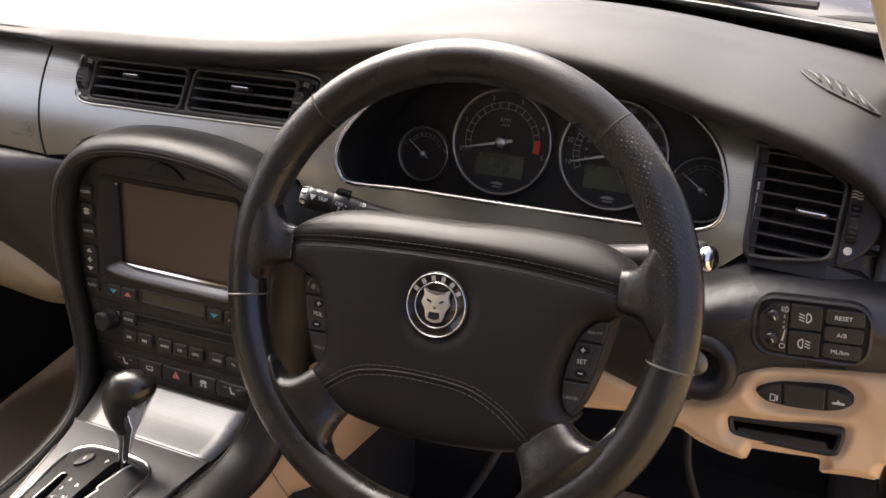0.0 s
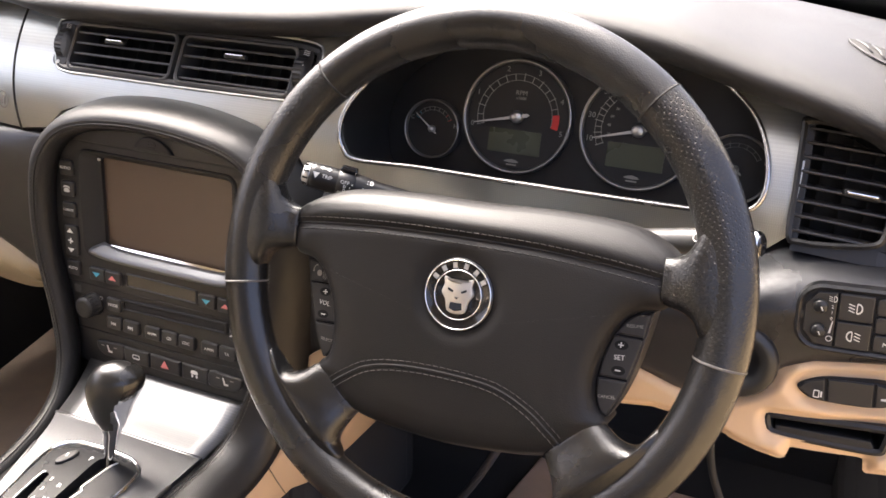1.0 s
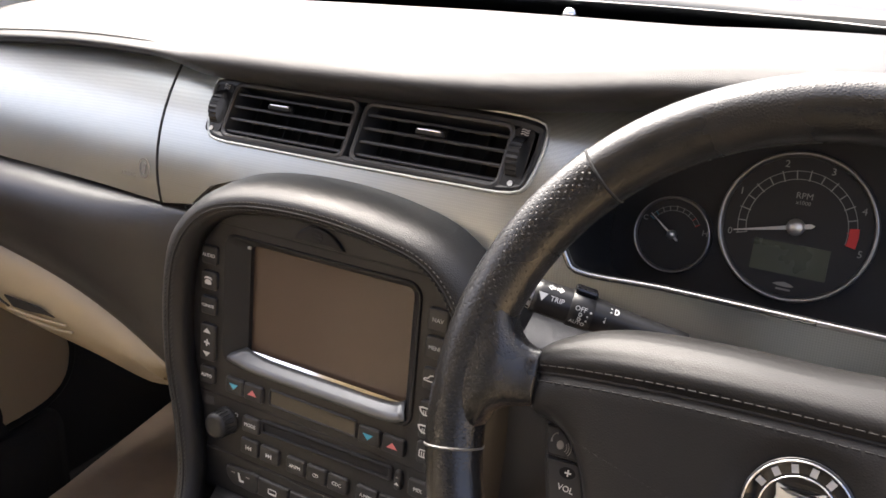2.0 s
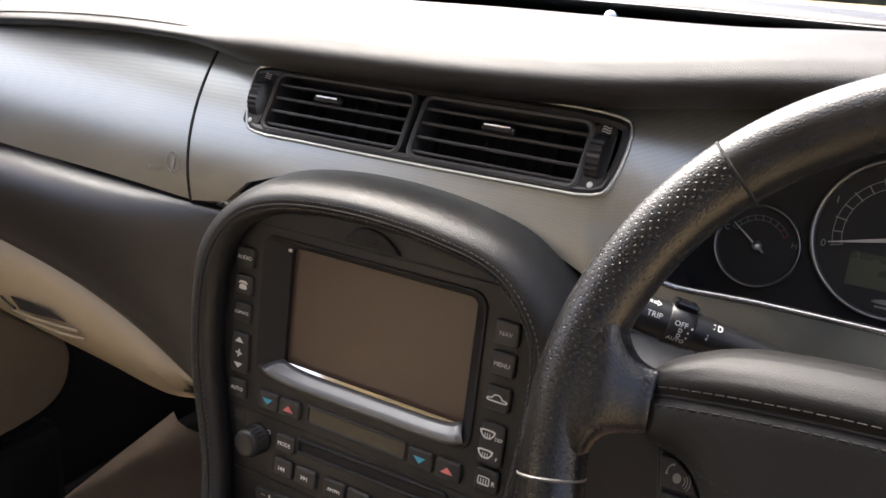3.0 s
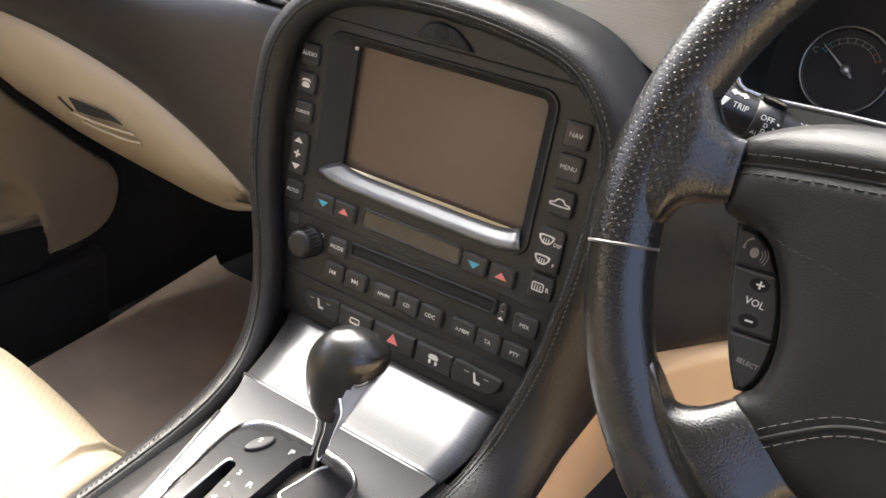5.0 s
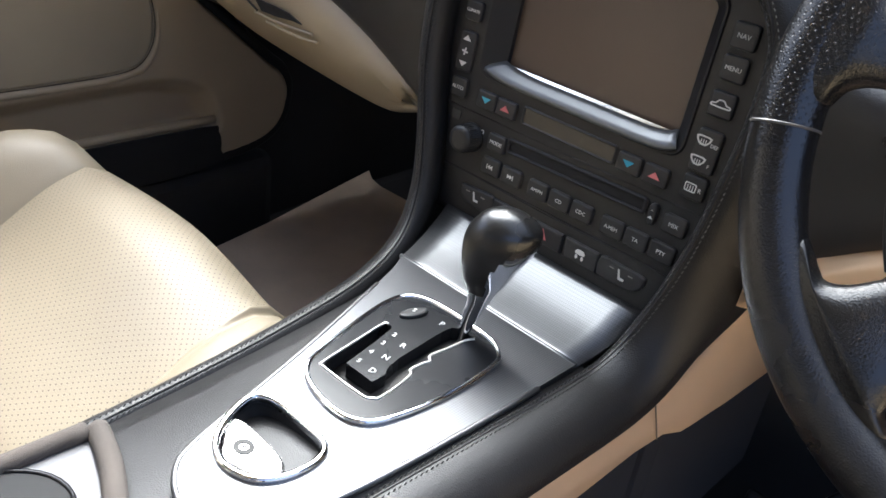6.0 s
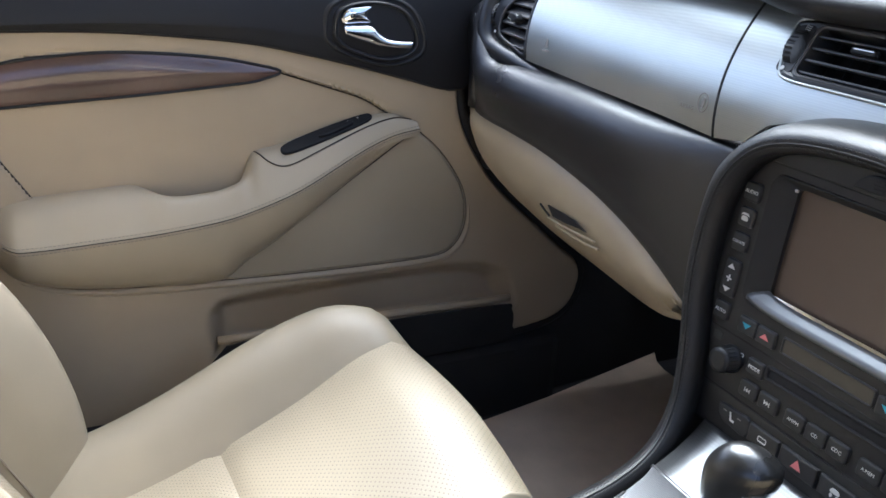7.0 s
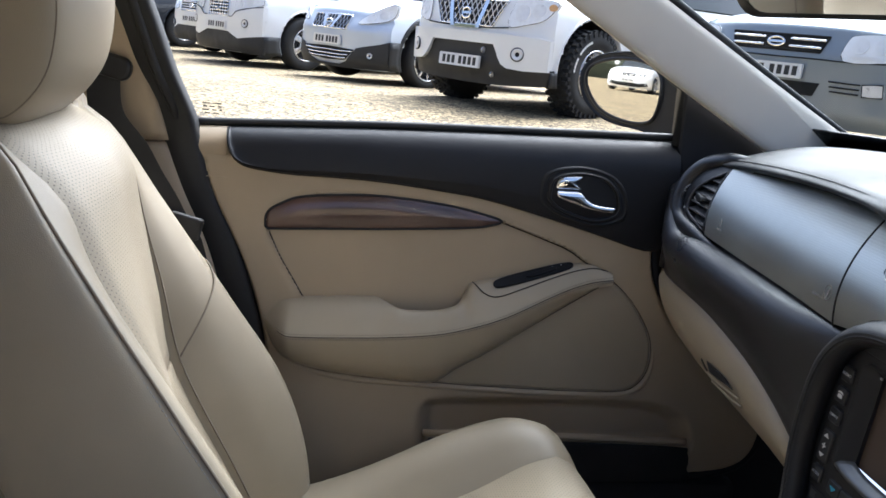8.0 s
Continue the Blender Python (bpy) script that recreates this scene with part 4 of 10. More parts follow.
for k in range(6):
    z = 0.8565 + 0.0122 * k
    ins = [p.x for p in PV_GRID if abs(p.y - z) < 0.006]
    x0, x1 = min(ins) + 0.001, max(ins) - 0.001
    part("slat", box(x1 - x0, 0.0030, 0.016, frame_at(((x0 + x1) / 2, fascia_y((x0 + x1) / 2, z) + 0.0085, z), (1, 0.05, -0.02), (0, -1, 0.10)) @ spin(28, "X"), 0.0010), vent_satin, left_vent)
vt = frame_at((-0.574, fascia_y(-0.574, 0.888) - 0.001, 0.888), (1, 0.05, -0.02), (0, -1, 0.2))
part("vent_tab", prism(spline([(-0.012, -0.001), (-0.006, 0.0055), (0.006, 0.0050), (0.012, 0.0), (0.006, -0.0058), (-0.005, -0.0050)], 2, True), 0.006, vt, 0.002, base=-0.008), black_plastic, left_vent)
part("tab_mark", box(0.0100, 0.0012, 0.0006, vt @ move(-0.0055, -0.0030, 0.0062) @ spin(-14), 0.0002), thread_grey, left_vent)
wt = frame_at((-0.6175, fascia_y(-0.6175, 0.886) + 0.001, 0.886), (1, 0.12, 0.12), (0.1, -1, 0.25))
thumb_wheel(left_vent, wt, 0.030, 0.006)
part("wheel_marker", box(0.0042, 0.0012, 0.0008, wt @ move(0, 0.0030, 0.0060), 0.0003), white_print, left_vent)
part("open_mark", lathe([(0.0020, 0), (0.0020, 0.0006)], frame_at((-0.6150, fascia_y(-0.615, 0.8655) + 0.0025, 0.8655), (1, 0, 0), (0, -1, 0.2)), 12), white_print, left_vent)
hoop = spline([Vector((x, fascia_y(x, z) + 0.004 + 0.026 * ease(-0.605, -0.535, x) * (z > 0.9), z)) for x, z in ((-0.535, 0.9480), (-0.562, 0.9478), (-0.590, 0.9435), (-0.6240, 0.9315), (-0.6390, 0.914), (-0.6435, 0.893), (-0.6390, 0.867), (-0.6250, 0.8485), (-0.595, 0.8395), (-0.55, 0.8330), (-0.49, 0.8270))], 5)
part("pod_hoop", tube(hoop, [0.0128 * min(1.0, 0.25 + i / 12, 0.25 + (len(hoop) - 1 - i) / 9) for i in range(len(hoop))], 14, up=Vector((0, -1, 0.3))), black_pad, dash, "rounded black rim round the end vent", smooth=True)

# black padded roll under the passenger fascia, and round its left end
roll_rows = []
GLOVE_TOP = [(-0.70, 0.752), (-0.655, 0.745), (-0.56, 0.742), (-0.46, 0.732), (-0.36, 0.711), (-0.28, 0.683), (-0.205, 0.645), (-0.13, 0.607)]
for i in range(31):
    x = -0.700 + 0.58 * i / 30
    zt = table(x, [(-0.70, 0.885), (-0.675, 0.90), (-0.64, 0.875), (-0.60, 0.838), (-0.55, 0.836), (-0.42, 0.832), (-0.31, 0.828), (-0.20, 0.824), (-0.12, 0.82)])
    yt = fascia_y(max(x, -0.55), zt) + 0.006
    zb = table(x, GLOVE_TOP)
    bulge = table(x, [(-0.70, 0.010), (-0.62, 0.034), (-0.45, 0.036), (-0.30, 0.030), (-0.20, 0.014), (-0.12, 0.0)])
    yb = table(x, [(-0.70, 0.735), (-0.655, 0.712), (-0.46, 0.716), (-0.36, 0.722), (-0.205, 0.728), (-0.12, 0.73)])
    pr = [(yt + 0.012, zt + 0.002), (yt - 0.004, zt - 0.001), (yt - bulge * 0.72, zt - 0.010), (yt - bulge, zt - 0.032)]
    y3, z3 = pr[-1]
    for f in (0.3, 0.6, 0.85, 1.0):
        pr.append((y3 + (yb - y3) * f ** 1.6, z3 + (zb - z3) * f))
    pr.append((yb + 0.03, zb - 0.006))
    roll_rows.append(spline([Vector((x, a, b)) for a, b in pr], 3))
part("padded_roll", shell(loft(roll_rows), 0.01), black_pad, dash, "black grained padded roll", smooth=True)
cheek = loft([[Vector((x, y, z)) for z in (0.752, 0.77, 0.80, 0.85, 0.880)] for x, y in ((-0.662, 0.712), (-0.676, 0.708), (-0.688, 0.712), (-0.694, 0.74), (-0.696, 0.85), (-0.696, 1.0))])
part("dash_corner", box(0.065, 0.30, 0.26, move(-0.7275, 0.905, 0.775), 0.012), black_plastic, dash)
part("dash_side", box(0.015, 0.32, 0.36, move(-0.757, 0.86, 0.76), 0.002), dark_void, dash)
part("dash_end", shell(cheek, 0.006), black_pad, dash, smooth=True)

# glovebox, beige, bulging below the roll
gl_rows = []
for i in range(29):
    x = -0.703 + 0.497 * i / 28
    zt = table(x, GLOVE_TOP) + 0.002
    yt = table(x, [(-0.70, 0.735), (-0.655, 0.716), (-0.46, 0.720), (-0.36, 0.726), (-0.205, 0.730), (-0.12, 0.735)])
    zb = table(x, [(-0.69, 0.66), (-0.62, 0.62), (-0.50, 0.595), (-0.40, 0.59), (-0.28, 0.605), (-0.205, 0.636), (-0.19, 0.641)])
    d = table(x, [(-0.69, 0.004), (-0.62, 0.016), (-0.45, 0.022), (-0.30, 0.014), (-0.205, 0.002), (-0.19, 0.0)])
    yb = table(x, [(-0.69, 0.80), (-0.55, 0.812), (-0.42, 0.815), (-0.25, 0.770), (-0.19, 0.745)])
    gl_rows.append(spline([Vector((x, yt + 0.012, zt)), Vector((x, yt - d * 0.4, zt - 0.012)), Vector((x, yt + (yb - yt) * 0.22 - d, zt + (zb - zt) * 0.45)), Vector((x, yt + (yb - yt) * 0.60 - d * 0.6, zt + (zb - zt) * 0.80)), Vector((x, yb, zb)), Vector((x, yb + 0.12, zb + 0.01))], 4))
glovebox = part("glovebox", shell(loft(gl_rows), 0.008), beige_leather, dash, "beige closed glovebox lid", smooth=True)
lm = frame_at((-0.4150, 0.7052, 0.6815), (0.105, 0.004, 0.0), (0.03, -0.985, -0.14))
# The latch slot has no depth; a flat near-black plate paints its shade.
part("latch_recess", prism([(-0.0266, 0.0012), (0.0047, 0.0010), (0.0308, 0.0000), (0.0525, -0.0070), (0.0382, -0.0068), (0.0114, -0.0097), (-0.0157, -0.0105)], 0.0016, lm @ move(0, 0, 0.0006)), dark_void, glovebox, "flat dark plate painting the latch slot's shade")
part("latch_gap", tube([lm @ Vector(p) for p in ((-0.0440, -0.0030, 0.0016), (-0.0335, -0.0079, 0.0020), (-0.0234, -0.0120, 0.0020))], 0.0013, 5), dark_void, glovebox)
part("latch", tube([lm @ p for p in spline([(-0.0300, -0.0160, 0.0004), (0.0093, -0.0165, 0.0010), (0.0663, -0.0140, 0.0002)], 6)], 0.0016, 8), beige_leather, glovebox, "beige moulded latch lip", smooth=True)
part("latch", tube([lm @ p for p in spline([(-0.0100, -0.0215, 0.0006), (0.0433, -0.0228, 0.0008), (0.0740, -0.0205, 0.0000)], 6)], 0.0016, 8), beige_leather, glovebox, smooth=True)
# Filler boxes added under the dash, near-black in place of the shade there.
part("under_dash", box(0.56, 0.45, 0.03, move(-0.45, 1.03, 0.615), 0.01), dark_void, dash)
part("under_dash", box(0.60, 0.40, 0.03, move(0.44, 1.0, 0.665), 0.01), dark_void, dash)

# driver's lower dash: black pad above, tan moulding below
lo_rows = []
for i in range(29):
    x = 0.150 + 0.565 * i / 28
    zt = table(x, [(0.15, 0.815), (0.30, 0.806), (0.45, 0.808), (0.55, 0.818), (0.585, 0.832), (0.72, 0.838)])
    yt = fascia_y(min(x, 0.58), zt) + 0.004
    zb = table(x, [(0.15, 0.640), (0.20, 0.674), (0.24, 0.703), (0.30, 0.735), (0.46, 0.725), (0.54, 0.705), (0.57, 0.725), (0.60, 0.752), (0.64, 0.762), (0.72, 0.772)])
    y1 = table(x, [(0.15, 0.70), (0.30, 0.70), (0.50, 0.70), (0.60, 0.702), (0.72, 0.712)])
    lo_rows.append(spline([Vector((x, yt + 0.012, zt + 0.004)), Vector((x, yt, zt)), Vector((x, (yt + y1) / 2 - 0.008, zt - 0.014)), Vector((x, y1 - 0.002, zt - 0.034)), Vector((x, y1, (zt + zb) / 2 - 0.01)), Vector((x, y1 + 0.003, zb)), Vector((x, y1 + 0.03, zb - 0.012))], 4))
part("lower_pad", shell(loft(lo_rows), 0.008), black_pad, dash, "black grained lower dash pad", smooth=True)
TAN = spline([(0.165, 0.648), (0.20, 0.674), (0.24, 0.703), (0.30, 0.735), (0.46, 0.727), (0.530, 0.710), (0.5517, 0.7142), (0.5675, 0.7192), (0.584, 0.7324), (0.5913, 0.7442), (0.5967, 0.7529), (0.6027, 0.7576), (0.611, 0.7606), (0.6364, 0.7645), (0.6611, 0.7669), (0.696, 0.7714), (0.72, 0.773)], 3)
TANB = [Vector(p) for p in ((0.72, 0.690), (0.7105, 0.684), (0.7088, 0.6719), (0.706, 0.6700), (0.6670, 0.6670), (0.6641, 0.6685), (0.6636, 0.6783), (0.6591, 0.6795), (0.6095, 0.6785), (0.6072, 0.6690), (0.6032, 0.6665), (0.585, 0.6685), (0.5647, 0.6733), (0.5492, 0.6807), (0.535, 0.681), (0.50, 0.684), (0.40, 0.668), (0.26, 0.645), (0.165, 0.620))]
TRAY = spline([(0.587, 0.7037), (0.5971, 0.7064), (0.634, 0.7096), (0.6705, 0.7125), (0.6765, 0.7092), (0.6754, 0.6967), (0.6722, 0.6908), (0.6575, 0.6891), (0.628, 0.6884), (0.5999, 0.6882), (0.5903, 0.6908)], 3, True)
KPOD = spline([(0.6053, 0.7351), (0.6097, 0.7411), (0.622, 0.7466), (0.639, 0.7487), (0.6599, 0.75), (0.6705, 0.7487), (0.6775, 0.7443), (0.6775, 0.7396), (0.6711, 0.7335), (0.6592, 0.7296), (0.6425, 0.7277), (0.6252, 0.7272), (0.614, 0.7283)], 3, True)


def tan_y(x, z):
    return 0.700 + 0.16 * (z - 0.72) - 0.006 * math.exp(-((z - 0.745) / 0.02) ** 2) + 0.012 * ease(0.60, 0.70, x)


def build_knee():
    """A moulded sheet: rounded borders, a scoop round the switches, a cut for the tray."""
    xx, zz = np.meshgrid(np.arange(0.163, 0.724, 0.0022), np.arange(0.616, 0.778, 0.0022))
    edge = inside_dist(TAN + TANB, xx, zz)
    tray = inside_dist(TRAY, xx, zz)
    pod = inside_dist(KPOD, xx, zz)
    yy = np.vectorize(tan_y)(xx, zz)
    yy = yy + 0.010 * (1 - sstep(0.0, 0.011, edge)) + 0.005 * (1 - sstep(0.0, 0.008, -tray)) + 0.0065 * (1 - sstep(0.0, 0.013, -pod))
    snap(np.array([[q.x, q.y] for q in TAN + TANB]), edge, xx, zz, 0.004, -0.0023, 0.0)
    snap(np.array([[q.x, q.y] for q in TRAY]), tray, xx, zz, 0.004, 0.0, 0.0023)
    keep = (edge > -0.0023) & (tray < 0.0023)
    bm = bmesh.new()
    idx = {(i, j): bm.verts.new((xx[i, j], yy[i, j], zz[i, j])) for i, j in zip(*np.where(keep))}
    for i in range(xx.shape[0] - 1):
        for j in range(xx.shape[1] - 1):
            q = [(i, j), (i, j + 1), (i + 1, j + 1), (i + 1, j)]
            if all(k in idx for k in q):
                bm.faces.new([idx[k] for k in q])
    border = [e for e in bm.edges if e.is_boundary]
    back = bmesh.ops.extrude_edge_only(bm, edges=border)["geom"]
    bmesh.ops.translate(bm, vec=(0, 0.016, 0), verts=[v for v in back if isinstance(v, bmesh.types.BMVert)])
    return bm


knee = part("knee_panel", build_knee(), tan_plastic, dash, "tan moulded knee panel", angle=50)


def tm(x, z, off=0.0):
    return frame_at((x, tan_y(x, z) - off, z), (1, 0.10, 0.06), (0, -1, 0.16))


def on_knee(pts, m):
    inv = m.inverted()
    return [(inv @ Vector((x, tan_y(x, z), z))).to_2d() for x, z in pts]


km = tm(0.6375, 0.715)
TR2 = on_knee([(p.x, p.y) for p in TRAY], km)
part("coin_tray", prism(TR2, 0.002, km @ move(0, 0, -0.036)), dark_void, knee, "black coin tray")
part("tray_rim", ring(scaled(TR2, -0.001), scaled(TR2, 0.0045), 0.0, km @ move(0, 0, -0.003), base=-0.034, bev=0.0012), black_plastic, knee)
part("tray_lip", prism(on_knee([(0.596, 0.6895), (0.596, 0.6962), (0.664, 0.6995), (0.667, 0.6945), (0.6625, 0.6915)], km), 0.0, km @ move(0, 0, -0.004), 0.0010, base=-0.020), black_plastic, knee)
KP2 = on_knee([(p.x, p.y) for p in KPOD], km)
sp = part("switch_pod", prism(KP2, 0.0, km @ move(0, 0, 0.0038), 0.001, base=-0.020), dark_void, knee, "oval black switch pod")
for pts in ([(0.6065, 0.7352), (0.6105, 0.7405), (0.6165, 0.7436), (0.6232, 0.7458), (0.6258, 0.7283), (0.6155, 0.7292)], [(0.6254, 0.7462), (0.639, 0.7477), (0.6562, 0.7489), (0.6582, 0.7307), (0.6425, 0.7288), (0.6280, 0.7283)], [(0.6582, 0.7490), (0.6700, 0.7477), (0.6745, 0.7453), (0.6765, 0.7422), (0.6750, 0.7385), (0.6705, 0.7345), (0.6602, 0.7308)]):
    part("button", prism(on_knee(pts, km), 0.0058, km, 0.0008, base=-0.010), button_black, sp)
fu = tm(0.6190, 0.7370, 0.0062)
part("fuel_symbol", ring(rrect(0.0042, 0.006, 0.0006, 2), rrect(0.0030, 0.0046, 0.0004, 2), 0.0002, fu), white_print, sp)
part("fuel_symbol", box(0.0012, 0.0045, 0.0002, fu @ move(0.0034, 0, 0)), white_print, sp)
part("boot_symbol", prism([(-0.0045, -0.001), (0.0045, -0.001), (0.0045, 0.0006), (0.0015, 0.0008), (-0.0005, 0.0028), (-0.0015, 0.0008), (-0.0045, 0.0006)], 0.0002, tm(0.6675, 0.7400, 0.0062)), white_print, sp)

# lamp switch panel on the black pad
lpm = frame_at((0.6375, 0.7005, 0.7985), (1, 0.10, 0.06), (0, -1, 0.10))
lamp_panel = part("switch_panel", ring(rrect(0.088, 0.052, 0.018, 6), rrect(0.080, 0.044, 0.014, 6), 0.003, lpm, base=-0.008, bev=0.0015), black_plastic, dash, "black lamp switch panel")
part("panel_base", prism(rrect(0.082, 0.046, 0.015, 6), 0.0006, lpm, base=-0.006), dark_void, lamp_panel)
part("button", prism(spline([(-0.017, -0.0208), (-0.017, 0.0208), (-0.030, 0.0200), (-0.038, 0.010), (-0.038, -0.010), (-0.030, -0.0200)], 1, True), 0.0028, lpm, 0.0008), button_black, lamp_panel)
for x0, x1, y0, y1 in ((-0.0155, 0.0075, 0.0008, 0.0208), (-0.0155, 0.0075, -0.0208, -0.0008)):
    part("button", prism(rrect(x1 - x0, y1 - y0, 0.0015, 3, (x0 + x1) / 2, (y0 + y1) / 2), 0.0034, lpm, 0.0008), button_black, lamp_panel)
for k, body in enumerate(("RESET", "A/B", "ML/km")):
    y = 0.0138 - 0.0138 * k
    part("button", prism(rrect(0.028, 0.0125, 0.003, 3, 0.0235, y), 0.0032, lpm, 0.0008), button_black, lamp_panel)
    write(body, 0.0048, lpm @ move(0.0225, y - 0.0002, 0.0034), white_print, lamp_panel)
for y, s in ((0.010, 1), (-0.009, 1)):
    dial = part("dimmer_wheel", lathe([(0.0050, 0), (0.0050, 0.0035), (0.0042, 0.0048), (0.0001, 0.0048)], lpm @ move(-0.0275, y, 0.0026), 18), black_plastic, lamp_panel, smooth=True)
    part("pointer", box(0.0008, 0.0032, 0.0003, lpm @ move(-0.0265, y - 0.001, 0.0076) @ spin(25)), white_print, dial)
for k, ch in enumerate("210"):
    write(ch, 0.0034, lpm @ move(-0.0195, 0.0098 - 0.0045 * k, 0.0031), white_print, lamp_panel)
for (cx, cy, flip) in ((-0.004, 0.0108, 1), (-0.004, -0.0108, -1), (-0.0195, 0.016, 1)):
    s = 1.0 if cx > -0.01 else 0.6
    part("lamp_symbol", ring([Vector((cx + flip * s * (0.0008 + 0.0036 * math.cos(a)), cy + s * 0.0042 * math.sin(a))) for a in (radians(-90 + 180 * j / 10) for j in range(11))] + [Vector((cx + flip * s * 0.0002, cy + s * 0.0030)), Vector((cx + flip * s * 0.0002, cy - s * 0.0030))], [Vector((cx + flip * s * (0.0011 + 0.0024 * math.cos(a)), cy + s * 0.0031 * math.sin(a))) for a in (radians(-90 + 180 * j / 10) for j in range(11))] + [Vector((cx + flip * s * 0.0009, cy + s * 0.0024)), Vector((cx + flip * s * 0.0009, cy - s * 0.0024))], 0.0002, lpm @ move(0, 0, 0.0034)), white_print, lamp_panel)
    for k in range(3):
        part("lamp_symbol", box(s * 0.0042, s * 0.0007, 0.0002, lpm @ move(cx - flip * s * 0.0030, cy + s * 0.0024 * (k - 1), 0.0035) @ spin(-20)), white_print, lamp_panel)
part("gauge_symbol", ring(oval(0.0046, 0.0046, 14, -0.0195, -0.0148), oval(0.0034, 0.0034, 14, -0.0195, -0.0148), 0.0002, lpm @ move(0, 0, 0.003)), white_print, lamp_panel)
part("gauge_symbol", prism([(-0.0205, -0.0105), (-0.0190, -0.0105), (-0.0180, -0.001), (-0.0186, -0.001)], 0.0002, lpm @ move(0, 0, 0.003)), white_print, lamp_panel)

# ignition barrel
part("ignition_ring", lathe([(0.030, -0.02), (0.030, 0.004), (0.027, 0.009), (0.017, 0.009), (0.015, 0.003)], frame_at((0.560, 0.700, 0.748), (1, 0, 0), (0, -1, 0.15)), 32), black_plastic, dash, "round black ignition surround", smooth=True)
part("ignition_key_slot", lathe([(0.0118, 0), (0.0116, 0.0030), (0.0105, 0.0040), (0.001, 0.0040)], frame_at((0.5545, 0.697, 0.7515), (1, 0, 0), (0, -1, 0.15)), 24), silver_plain, dash, "pale metal lock barrel", smooth=True)

# a pedal hanging over the driver's mat
pedal = thing("brake_pedal", (0.20, 0.92, 0.24), "dark metal pedal arm over the driver's mat", "pedal")
part("arm", tube(spline([(0.31, 1.03, 0.50), (0.285, 0.96, 0.415), (0.262, 0.95, 0.362), (0.238, 0.945, 0.318), (0.215, 0.935, 0.275)], 4), 0.0060, 8), vent_satin, pedal, smooth=True)
part("pad", box(0.085, 0.014, 0.055, move(0.205, 0.925, 0.262) @ spin(-25, "X"), 0.005), rubber, pedal, "black rubber pad")

# ---- instrument cluster ----
cluster = thing("instrument_cluster", (0.37, 0.84, 0.80), "black instrument cluster with four silver-ringed dials", "gauge cluster")
clm = frame_at((0.3805, 0.8345, 0.880), (1, 0, 0), (0, -1, 0.25))
hood_rows = []
for f in (0.0, 0.25, 0.6, 1.0):
    row = []
    for p in CLUSTER + [CLUSTER[0]]:
        front = Vector((p[0], fascia_y(p[0], p[1]) + 0.003, p[1]))
        local = Vector(((p[0] - 0.372) * 1.03, (p[1] - 0.905) * 0.98 + 0.014 - 0.022 * (1 - ease(0.848, 0.890, p[1])), 0.0))
        row.append(front.lerp(clm @ Vector((local.x - 0.004, local.y, -0.004)), f))
    hood_rows.append(row)
part("hood_lining", loft(hood_rows), black_plastic, cluster, "black cluster cowl", smooth=True)
part("cluster_face", prism([(p[0] * 1.05 - 0.372 * 1.05 - 0.008, (p[1] - 0.905) * 1.05 + 0.016 - 0.026 * (1 - ease(0.848, 0.890, p[1]))) for p in CLUSTER], 0.002, clm @ move(0, 0, -0.008)), dial_black, cluster)
rim_pts = [Vector((p[0], fascia_y(p[0], p[1]) - 0.0012, p[1])) for p in CLUSTER]
part("cluster_rim", tube(rim_pts, 0.0022, 8, closed=True), silver_trim, cluster, "bright silver lip round the cluster", smooth=True)


def dial(cx, cz, r, needle, ticks, sweep, numbers, tag, hot=None, cold=None):
    m = clm @ move(cx - 0.3805, (cz - 0.880) / 0.97, 0)
    d = part("dial", lathe([(r * 0.97, -0.004), (r * 0.97, 0.0)], m, 48), dial_black, cluster, tag)
    prof = [(r * 1.02, -0.006), (r * 1.02, 0.003), (r * 1.005, 0.0055), (r * 0.965, 0.0042), (r * 0.945, 0.0005)]
    part("bezel", loft([[m @ Vector((q * math.cos(a), q * math.sin(a), z)) for a in (2 * math.pi * j / 64 for j in range(64))] for q, z in prof], closed=True), dial_ring, d, "satin silver bezel ring", smooth=True)
    a0, a1 = sweep
    for k in range(ticks + 1):
        a = radians(a0 + (a1 - a0) * k / ticks)
        ink = red_print if hot and k >= hot else blue_print if cold and k <= cold else dial_print
        part("tick", box(r * (0.115 if k % 2 else 0.15), r * 0.014, 0.0003, m @ spin(math.degrees(a)) @ move(r * 0.705, 0, 0.0006)), ink, d)
    for q in (0.645, 0.755):
        arc = [m @ Vector((r * q * math.cos(radians(a0 + (a1 - a0) * j / 40)), r * q * math.sin(radians(a0 + (a1 - a0) * j / 40)), 0.0006)) for j in range(41)]
        part("scale_arc", tube(arc, r * 0.006, 4), dial_print, d)
    for body, ang, size in numbers:
        a = radians(ang)
        write(body, r * size, m @ move(r * 0.86 * math.cos(a), r * 0.86 * math.sin(a), 0.0006), dial_print, d)
    nm = m @ spin(needle)
    part("needle", prism([(r * 0.80, -r * 0.007), (r * 0.80, r * 0.007), (0.0, r * 0.030), (-r * 0.20, r * 0.032), (-r * 0.25, 0.0), (-r * 0.20, -r * 0.032), (0.0, -r * 0.030)], 0.0008, nm @ move(0, 0, 0.0035), 0.0002), needle_white, d, "pale needle")
    part("hub", lathe([(r * 0.115, 0), (r * 0.115, 0.0045), (r * 0.09, 0.0064), (0.0002, 0.0072)], nm, 24), pale_metal, d, "silver needle hub", smooth=True)
    return d, m


